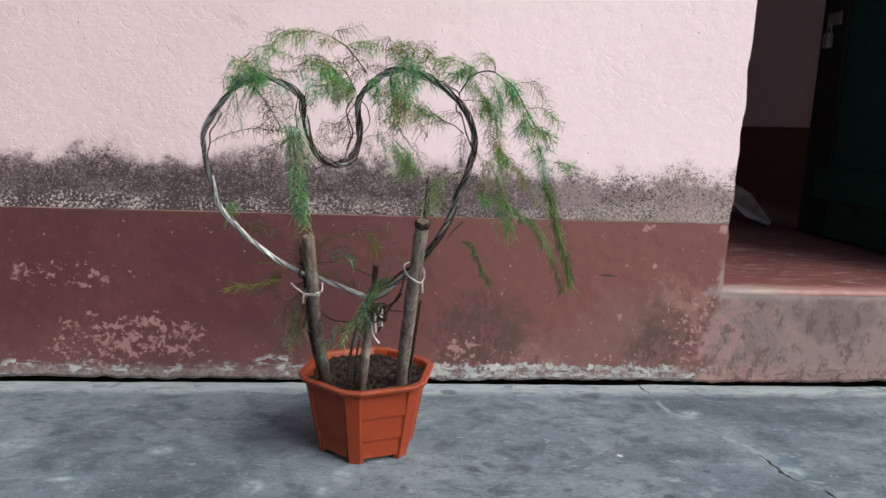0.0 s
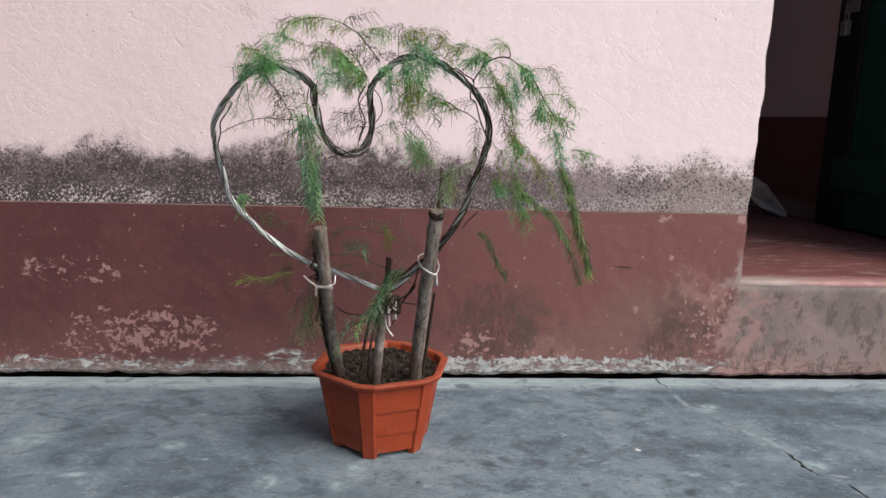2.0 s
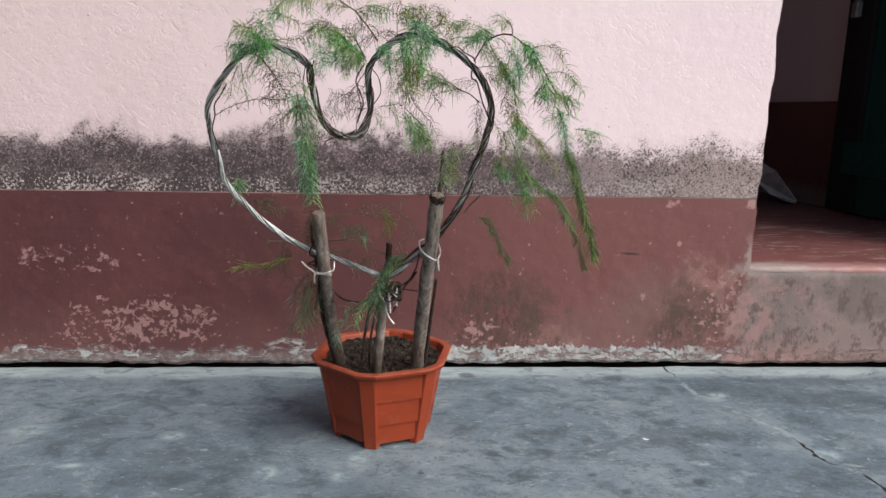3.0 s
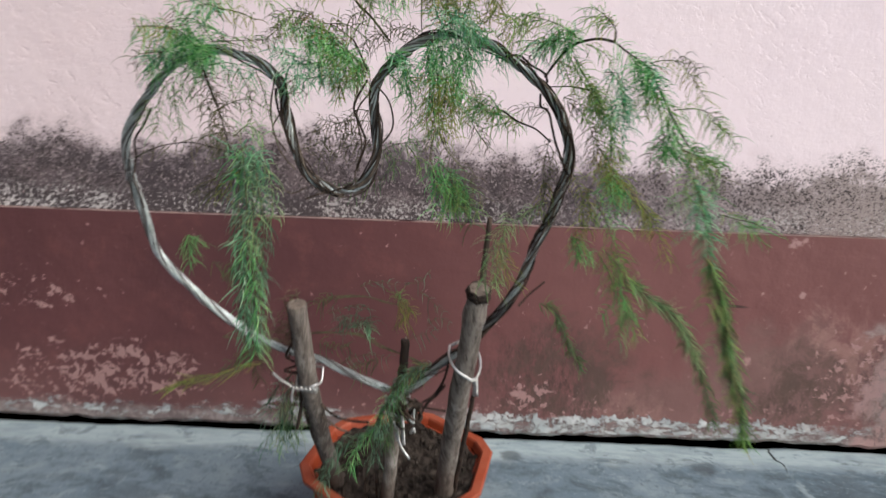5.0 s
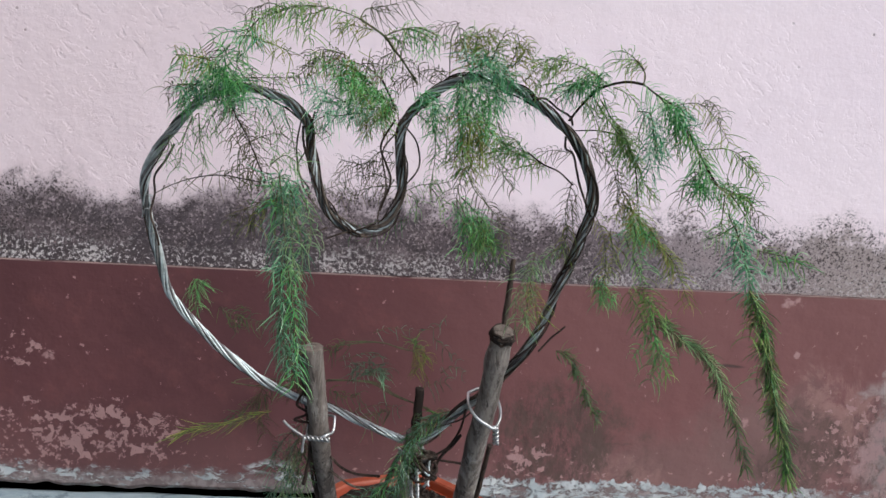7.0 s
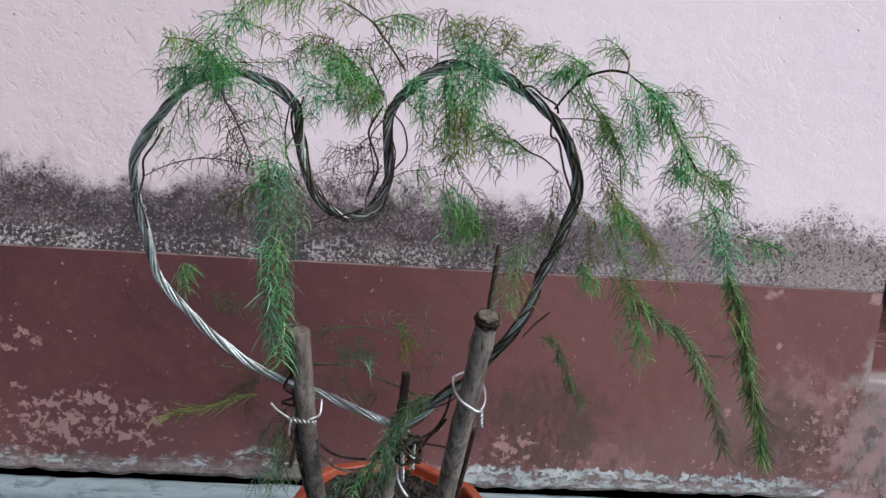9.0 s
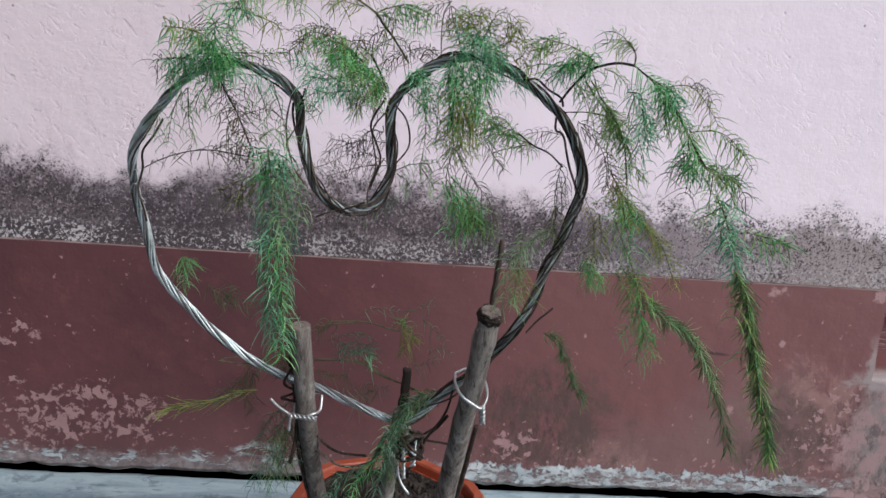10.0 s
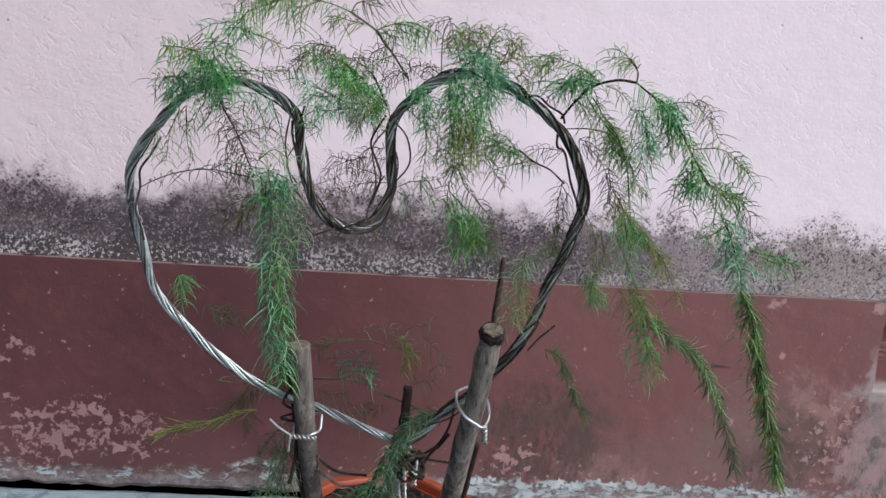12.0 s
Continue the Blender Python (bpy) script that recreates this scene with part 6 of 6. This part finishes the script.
frond("spray", "mixed", (0.225, -0.245, 0.577), (0.232, -0.247, 0.570), (0.240, -0.250, 0.564))
frond("spray", "teal", (0.152, -0.240, 0.603), (0.161, -0.243, 0.602), (0.164, -0.245, 0.588), (0.166, -0.247, 0.578), (0.169, -0.250, 0.566))
frond("spray", "teal", (0.162, -0.240, 0.593), (0.168, -0.245, 0.587), (0.169, -0.250, 0.581))
frond("comb", "pale", (0.158, -0.240, 0.601), (0.154, -0.245, 0.592), (0.151, -0.250, 0.583))
frond("comb", "teal", (0.167, -0.240, 0.587), (0.164, -0.240, 0.573), (0.171, -0.240, 0.554))
frond("comb", "pale", (0.182, -0.243, 0.590), (0.179, -0.238, 0.583), (0.177, -0.233, 0.577))
frond("spray", "fresh", (0.194, -0.257, 0.573), (0.197, -0.257, 0.562), (0.200, -0.257, 0.553), (0.197, -0.257, 0.546))
frond("spray", "fresh", (0.197, -0.261, 0.569), (0.202, -0.262, 0.557), (0.200, -0.262, 0.547))
frond("spray", "fresh", (0.193, -0.254, 0.565), (0.195, -0.254, 0.556), (0.195, -0.254, 0.548))
frond("comb", "dry", (0.195, -0.257, 0.562), (0.190, -0.251, 0.554), (0.189, -0.245, 0.544))
frond("comb", "dry", (0.205, -0.240, 0.552), (0.205, -0.240, 0.542), (0.204, -0.240, 0.533))
frond("spray", "mixed", (0.201, -0.275, 0.555), (0.213, -0.276, 0.551), (0.225, -0.277, 0.547))
frond("comb", "mixed", (0.208, -0.275, 0.549), (0.204, -0.284, 0.536), (0.200, -0.293, 0.525))
frond("comb", "mixed", (0.211, -0.275, 0.550), (0.217, -0.283, 0.540), (0.220, -0.290, 0.529))
frond("comb", "dry", (0.218, -0.276, 0.548), (0.224, -0.281, 0.544), (0.228, -0.286, 0.536))
frond("spray", "teal", (0.208, -0.284, 0.536), (0.213, -0.295, 0.520), (0.213, -0.306, 0.507), (0.212, -0.317, 0.495))
frond("comb", "teal", (0.211, -0.287, 0.532), (0.213, -0.298, 0.516), (0.214, -0.309, 0.501), (0.213, -0.320, 0.487))
frond("comb", "pale", (0.211, -0.290, 0.530), (0.201, -0.293, 0.524), (0.191, -0.296, 0.520))
frond("comb", "teal", (0.213, -0.294, 0.525), (0.207, -0.301, 0.514), (0.206, -0.309, 0.504))
frond("tail", "mixed", (0.211, -0.320, 0.492), (0.220, -0.320, 0.476), (0.226, -0.320, 0.457), (0.231, -0.320, 0.438), (0.237, -0.320, 0.419), (0.244, -0.320, 0.396), (0.251, -0.320, 0.372), (0.254, -0.320, 0.361))
frond("tail", "dark", (0.213, -0.320, 0.490), (0.223, -0.320, 0.472), (0.229, -0.320, 0.450), (0.237, -0.320, 0.423), (0.246, -0.320, 0.396), (0.254, -0.320, 0.370))
frond("tail", "pale", (0.225, -0.320, 0.461), (0.230, -0.320, 0.442), (0.236, -0.320, 0.423), (0.242, -0.320, 0.402))
frond("comb", "mixed", (0.218, -0.320, 0.477), (0.216, -0.320, 0.468), (0.215, -0.320, 0.459))
frond("comb", "pale", (0.227, -0.320, 0.442), (0.224, -0.320, 0.437), (0.223, -0.320, 0.430))
frond("comb", "mixed", (0.233, -0.280, 0.512), (0.241, -0.287, 0.511), (0.250, -0.293, 0.510), (0.254, -0.300, 0.507))
frond("comb", "fresh", (0.243, -0.280, 0.508), (0.248, -0.290, 0.506), (0.250, -0.300, 0.510))
# between the wire and the long tail
frond("spray", "olive", (0.171, -0.155, 0.539), (0.182, -0.157, 0.523), (0.195, -0.160, 0.509), (0.210, -0.162, 0.493), (0.221, -0.165, 0.479))
frond("comb", "olive", (0.209, -0.165, 0.493), (0.221, -0.163, 0.479), (0.231, -0.162, 0.459), (0.239, -0.160, 0.441))
frond("comb", "olive", (0.201, -0.165, 0.500), (0.216, -0.162, 0.482), (0.226, -0.160, 0.467))
frond("spray", "olive", (0.174, -0.155, 0.529), (0.182, -0.160, 0.514), (0.188, -0.165, 0.496))
frond("spray", "fresh", (0.178, -0.180, 0.520), (0.183, -0.190, 0.509), (0.189, -0.200, 0.503))
frond("comb", "fresh", (0.177, -0.180, 0.513), (0.179, -0.190, 0.496), (0.183, -0.200, 0.478))
frond("comb", "dry", (0.140, -0.160, 0.577), (0.154, -0.163, 0.566), (0.163, -0.167, 0.547), (0.163, -0.170, 0.525))
frond("comb", "dry", (0.164, -0.160, 0.558), (0.167, -0.165, 0.542), (0.176, -0.170, 0.530))
frond("comb", "dry", (0.137, -0.160, 0.580), (0.145, -0.165, 0.578), (0.153, -0.170, 0.572))
frond("comb", "olive", (0.147, -0.155, 0.522), (0.155, -0.159, 0.508), (0.160, -0.162, 0.489), (0.160, -0.166, 0.470), (0.157, -0.170, 0.456))
frond("spray", "fresh", (0.155, -0.160, 0.466), (0.160, -0.165, 0.456), (0.170, -0.170, 0.449))
frond("comb", "fresh", (0.152, -0.160, 0.462), (0.158, -0.165, 0.455), (0.159, -0.170, 0.445))
frond("comb", "olive", (0.163, -0.160, 0.505), (0.166, -0.165, 0.486), (0.164, -0.170, 0.467))
frond("comb", "mixed", (0.159, -0.220, 0.507), (0.170, -0.225, 0.484), (0.177, -0.230, 0.466), (0.180, -0.235, 0.450), (0.184, -0.240, 0.434), (0.189, -0.245, 0.418), (0.192, -0.250, 0.408))
frond("spray", "mixed", (0.163, -0.235, 0.473), (0.173, -0.240, 0.465), (0.179, -0.245, 0.453))
frond("spray", "fresh", (0.177, -0.240, 0.452), (0.181, -0.245, 0.435), (0.184, -0.250, 0.420))
frond("comb", "mixed", (0.160, -0.235, 0.469), (0.168, -0.237, 0.458), (0.174, -0.240, 0.442))
frond("comb", "pale", (0.183, -0.250, 0.427), (0.180, -0.250, 0.413), (0.179, -0.250, 0.404))
frond("tail", "dark", (0.181, -0.240, 0.451), (0.200, -0.241, 0.438), (0.216, -0.243, 0.428), (0.226, -0.244, 0.419), (0.235, -0.245, 0.403), (0.245, -0.246, 0.385), (0.251, -0.247, 0.368), (0.258, -0.249, 0.346), (0.261, -0.250, 0.338))
frond("tail", "pale", (0.182, -0.242, 0.450), (0.200, -0.244, 0.437), (0.216, -0.245, 0.428), (0.226, -0.247, 0.419), (0.235, -0.248, 0.403), (0.243, -0.250, 0.386))
frond("comb", "dry", (0.129, -0.150, 0.545), (0.126, -0.150, 0.526), (0.126, -0.150, 0.507), (0.131, -0.150, 0.487))
frond("comb", "olive", (0.129, -0.150, 0.507), (0.127, -0.150, 0.492), (0.124, -0.150, 0.478))
frond("comb", "dry", (0.134, -0.150, 0.534), (0.131, -0.150, 0.521), (0.134, -0.150, 0.505))
frond("comb", "pale", (0.129, -0.150, 0.488), (0.112, -0.160, 0.483), (0.098, -0.170, 0.470))
frond("hang", "pale", (0.093, -0.200, 0.490), (0.089, -0.213, 0.473), (0.086, -0.227, 0.458), (0.083, -0.240, 0.441))
frond("comb", "pale", (0.089, -0.200, 0.479), (0.081, -0.213, 0.464), (0.077, -0.227, 0.451), (0.075, -0.240, 0.439))
frond("comb", "olive", (0.088, -0.220, 0.470), (0.091, -0.230, 0.459), (0.092, -0.240, 0.447))
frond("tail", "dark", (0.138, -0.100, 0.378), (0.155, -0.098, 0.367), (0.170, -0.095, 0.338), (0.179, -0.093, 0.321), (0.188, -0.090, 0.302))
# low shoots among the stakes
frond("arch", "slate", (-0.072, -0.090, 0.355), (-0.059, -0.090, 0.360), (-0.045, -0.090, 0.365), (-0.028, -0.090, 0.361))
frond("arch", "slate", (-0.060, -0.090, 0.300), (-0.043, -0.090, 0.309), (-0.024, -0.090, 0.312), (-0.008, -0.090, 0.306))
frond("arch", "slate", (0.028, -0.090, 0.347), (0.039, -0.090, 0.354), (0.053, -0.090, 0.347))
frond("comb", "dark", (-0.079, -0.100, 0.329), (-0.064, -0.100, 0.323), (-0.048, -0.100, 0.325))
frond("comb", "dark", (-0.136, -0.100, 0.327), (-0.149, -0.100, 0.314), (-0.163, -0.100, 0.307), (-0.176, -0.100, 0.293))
frond("comb", "dry", (-0.141, -0.100, 0.321), (-0.145, -0.100, 0.300), (-0.141, -0.100, 0.280))
vine([(-0.080, -0.115, 0.345), (-0.058, -0.115, 0.345), (-0.042, -0.115, 0.344), (-0.033, -0.115, 0.341), (-0.015, -0.115, 0.331), (0.006, -0.115, 0.324), (0.022, -0.115, 0.317), (0.040, -0.115, 0.303)], 0.0007, M_TWIG)
vine([(-0.070, -0.115, 0.382), (-0.046, -0.115, 0.384), (-0.028, -0.115, 0.383), (-0.014, -0.115, 0.379), (-0.002, -0.115, 0.377)], 0.0006, M_TWIG)
frond("tuft", "slate", (-0.040, -0.115, 0.349), (-0.043, -0.115, 0.356), (-0.049, -0.115, 0.359), (-0.058, -0.115, 0.357))
frond("tuft", "slate", (-0.040, -0.115, 0.349), (-0.037, -0.115, 0.357), (-0.031, -0.115, 0.359), (-0.024, -0.115, 0.356))
frond("tuft", "slate", (-0.040, -0.115, 0.349), (-0.040, -0.115, 0.358), (-0.042, -0.115, 0.366))
frond("tuft", "teal", (-0.038, -0.115, 0.352), (-0.031, -0.115, 0.353), (-0.025, -0.115, 0.350))
frond("tuft", "olive", (-0.002, -0.115, 0.377), (0.004, -0.115, 0.373), (0.006, -0.115, 0.365), (0.002, -0.115, 0.356))
frond("tuft", "olive", (-0.002, -0.115, 0.377), (0.010, -0.115, 0.376), (0.014, -0.115, 0.367))
frond("tuft", "mixed", (-0.001, -0.115, 0.376), (0.003, -0.115, 0.382), (0.001, -0.115, 0.391))
frond("arch", "slate", (0.006, -0.100, 0.333), (0.017, -0.100, 0.338), (0.033, -0.100, 0.342))
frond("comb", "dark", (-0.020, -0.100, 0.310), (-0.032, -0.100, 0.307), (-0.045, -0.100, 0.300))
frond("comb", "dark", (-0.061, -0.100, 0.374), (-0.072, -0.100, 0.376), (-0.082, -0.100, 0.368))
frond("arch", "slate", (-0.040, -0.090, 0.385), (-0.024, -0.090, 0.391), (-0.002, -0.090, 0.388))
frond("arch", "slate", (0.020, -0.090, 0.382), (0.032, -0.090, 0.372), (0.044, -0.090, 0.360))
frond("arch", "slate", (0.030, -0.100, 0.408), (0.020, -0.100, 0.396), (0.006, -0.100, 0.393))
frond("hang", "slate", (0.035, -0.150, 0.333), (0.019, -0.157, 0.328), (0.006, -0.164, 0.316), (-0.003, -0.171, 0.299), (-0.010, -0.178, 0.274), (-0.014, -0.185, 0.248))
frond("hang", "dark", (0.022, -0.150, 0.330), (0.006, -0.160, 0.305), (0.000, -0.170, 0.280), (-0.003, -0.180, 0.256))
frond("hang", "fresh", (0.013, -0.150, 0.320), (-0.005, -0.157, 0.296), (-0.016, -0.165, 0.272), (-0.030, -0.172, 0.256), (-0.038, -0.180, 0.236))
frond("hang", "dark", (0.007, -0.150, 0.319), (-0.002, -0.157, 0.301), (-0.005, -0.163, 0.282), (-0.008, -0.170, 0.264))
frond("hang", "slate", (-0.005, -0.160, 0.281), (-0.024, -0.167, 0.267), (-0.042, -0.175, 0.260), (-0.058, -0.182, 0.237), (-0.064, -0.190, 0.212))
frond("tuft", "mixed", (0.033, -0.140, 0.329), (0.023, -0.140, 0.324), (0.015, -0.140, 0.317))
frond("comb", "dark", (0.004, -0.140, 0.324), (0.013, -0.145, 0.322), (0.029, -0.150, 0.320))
# fill of the bushes
frond("spray", "fresh", (-0.029, -0.170, 0.603), (-0.042, -0.180, 0.609), (-0.054, -0.190, 0.610), (-0.064, -0.200, 0.608))
frond("spray", "mixed", (-0.024, -0.170, 0.594), (-0.037, -0.180, 0.603), (-0.046, -0.190, 0.607), (-0.054, -0.200, 0.602))
frond("spray", "fresh", (-0.053, -0.170, 0.624), (-0.062, -0.180, 0.628), (-0.070, -0.190, 0.628), (-0.077, -0.200, 0.623))
frond("spray", "teal", (-0.061, -0.170, 0.602), (-0.070, -0.180, 0.600), (-0.079, -0.190, 0.600), (-0.085, -0.200, 0.602))
frond("spray", "olive", (-0.045, -0.170, 0.616), (-0.052, -0.173, 0.623), (-0.062, -0.177, 0.623), (-0.071, -0.180, 0.619))
frond("comb", "olive", (-0.071, -0.170, 0.635), (-0.079, -0.173, 0.630), (-0.088, -0.177, 0.623), (-0.094, -0.180, 0.617))
frond("spray", "olive", (0.045, -0.180, 0.596), (0.046, -0.185, 0.580), (0.045, -0.190, 0.567), (0.045, -0.195, 0.555))
frond("spray", "olive", (0.029, -0.180, 0.599), (0.027, -0.185, 0.585), (0.027, -0.190, 0.569), (0.026, -0.195, 0.554))
frond("spray", "fresh", (0.046, -0.180, 0.622), (0.050, -0.185, 0.604), (0.049, -0.190, 0.587), (0.047, -0.195, 0.573))
frond("spray", "fresh", (0.036, -0.180, 0.621), (0.037, -0.188, 0.603), (0.039, -0.195, 0.590))
frond("spray", "teal", (0.029, -0.180, 0.624), (0.024, -0.185, 0.612), (0.021, -0.190, 0.599))
frond("spray", "olive", (0.047, -0.165, 0.639), (0.049, -0.167, 0.650), (0.046, -0.170, 0.660))
frond("spray", "olive", (0.036, -0.165, 0.643), (0.033, -0.167, 0.654), (0.036, -0.170, 0.663))
frond("spray", "olive", (0.068, -0.165, 0.636), (0.075, -0.167, 0.643), (0.077, -0.170, 0.652))
frond("spray", "fresh", (0.052, -0.165, 0.631), (0.062, -0.172, 0.630), (0.072, -0.180, 0.623))
frond("spray", "fresh", (0.032, -0.185, 0.530), (0.043, -0.183, 0.520), (0.055, -0.182, 0.508), (0.064, -0.180, 0.498))
frond("spray", "mixed", (0.034, -0.185, 0.511), (0.046, -0.182, 0.498), (0.055, -0.180, 0.483))
frond("spray", "mixed", (0.081, -0.160, 0.566), (0.067, -0.162, 0.566), (0.056, -0.165, 0.562))
frond("comb", "mixed", (0.073, -0.160, 0.569), (0.063, -0.162, 0.576), (0.052, -0.165, 0.578))
frond("spray", "mixed", (0.149, -0.200, 0.592), (0.156, -0.210, 0.580), (0.159, -0.220, 0.567))
frond("spray", "olive", (0.176, -0.155, 0.533), (0.186, -0.160, 0.517), (0.196, -0.165, 0.506))
frond("spray", "fresh", (0.200, -0.264, 0.560), (0.208, -0.267, 0.552), (0.217, -0.270, 0.547))
frond("spray", "fresh", (0.173, -0.233, 0.612), (0.181, -0.239, 0.602), (0.184, -0.245, 0.592))
# last loose tendrils
vine([(-0.203, -0.166, 0.560), (-0.211, -0.165, 0.546), (-0.220, -0.164, 0.533), (-0.221, -0.162, 0.518), (-0.225, -0.161, 0.501), (-0.221, -0.160, 0.485), (-0.219, -0.159, 0.474)], 0.0009, M_STUB)
vine([(-0.098, -0.171, 0.580), (-0.098, -0.170, 0.569), (-0.094, -0.169, 0.552), (-0.088, -0.168, 0.534)], 0.001, M_STUB)
vine([(-0.089, -0.170, 0.592), (-0.093, -0.169, 0.576), (-0.095, -0.168, 0.562), (-0.092, -0.167, 0.546), (-0.085, -0.165, 0.525)], 0.0008, M_STUB)
vine([(-0.024, -0.170, 0.589), (-0.035, -0.168, 0.568), (-0.030, -0.167, 0.552), (-0.026, -0.166, 0.538), (-0.033, -0.164, 0.516)], 0.0009, M_STUB)
vine([(-0.037, -0.161, 0.502), (-0.054, -0.161, 0.495), (-0.066, -0.160, 0.492), (-0.078, -0.160, 0.487)], 0.0008, M_STUB)
vine([(0.134, -0.170, 0.563), (0.146, -0.168, 0.543), (0.148, -0.167, 0.524), (0.143, -0.166, 0.511)], 0.0011, M_STUB)
vine([(0.116, -0.171, 0.583), (0.117, -0.170, 0.573), (0.124, -0.169, 0.568), (0.132, -0.167, 0.543), (0.144, -0.165, 0.517)], 0.001, M_STUB)
vine([(0.086, -0.173, 0.611), (0.097, -0.173, 0.612), (0.107, -0.172, 0.605), (0.118, -0.172, 0.599), (0.121, -0.171, 0.592)], 0.0009, M_STUB)
vine([(0.141, -0.149, 0.482), (0.131, -0.148, 0.477), (0.128, -0.147, 0.461), (0.125, -0.146, 0.450)], 0.001, M_STUB)
vine([(0.113, -0.142, 0.390), (0.122, -0.143, 0.402), (0.130, -0.144, 0.410), (0.135, -0.144, 0.415)], 0.0009, M_STUB)
vine([(0.059, -0.143, 0.345), (0.045, -0.142, 0.336), (0.033, -0.141, 0.324), (0.017, -0.140, 0.315), (0.007, -0.140, 0.312)], 0.0016, M_STUB)
vine([(0.048, -0.134, 0.303), (0.040, -0.133, 0.291), (0.030, -0.132, 0.279), (0.021, -0.131, 0.257), (0.014, -0.129, 0.241)], 0.0014, M_STUB)
vine([(0.051, -0.135, 0.329), (0.047, -0.134, 0.309), (0.038, -0.132, 0.291), (0.025, -0.131, 0.278), (0.050, -0.131, 0.273)], 0.0011, M_STUB)
vine([(-0.091, -0.129, 0.300), (-0.093, -0.128, 0.285), (-0.094, -0.126, 0.267), (-0.099, -0.124, 0.243)], 0.0018, M_STUB)
vine([(-0.074, -0.127, 0.274), (-0.064, -0.126, 0.263), (-0.050, -0.125, 0.256), (-0.026, -0.125, 0.254)], 0.0013, M_STUB)
vine([(-0.096, -0.141, 0.346), (-0.104, -0.139, 0.329), (-0.093, -0.139, 0.321), (-0.106, -0.138, 0.314), (-0.093, -0.138, 0.311)], 0.0012, M_STUB)
vine([(0.014, -0.144, 0.291), (0.024, -0.144, 0.288), (0.017, -0.143, 0.278), (0.027, -0.143, 0.272), (0.020, -0.142, 0.262)], 0.0012, M_STUB)
vine([(-0.087, -0.112, 0.342), (-0.063, -0.113, 0.344), (-0.036, -0.112, 0.343), (-0.015, -0.111, 0.331), (0.016, -0.110, 0.317), (0.037, -0.109, 0.304)], 0.0007, M_TWIG)
vine([(-0.080, -0.115, 0.377), (-0.054, -0.116, 0.382), (-0.032, -0.116, 0.384), (-0.016, -0.115, 0.380), (-0.005, -0.115, 0.377)], 0.0006, M_TWIG)
vine([(-0.104, -0.141, 0.346), (-0.122, -0.141, 0.347), (-0.142, -0.141, 0.346), (-0.163, -0.141, 0.348)], 0.0006, M_TWIG)
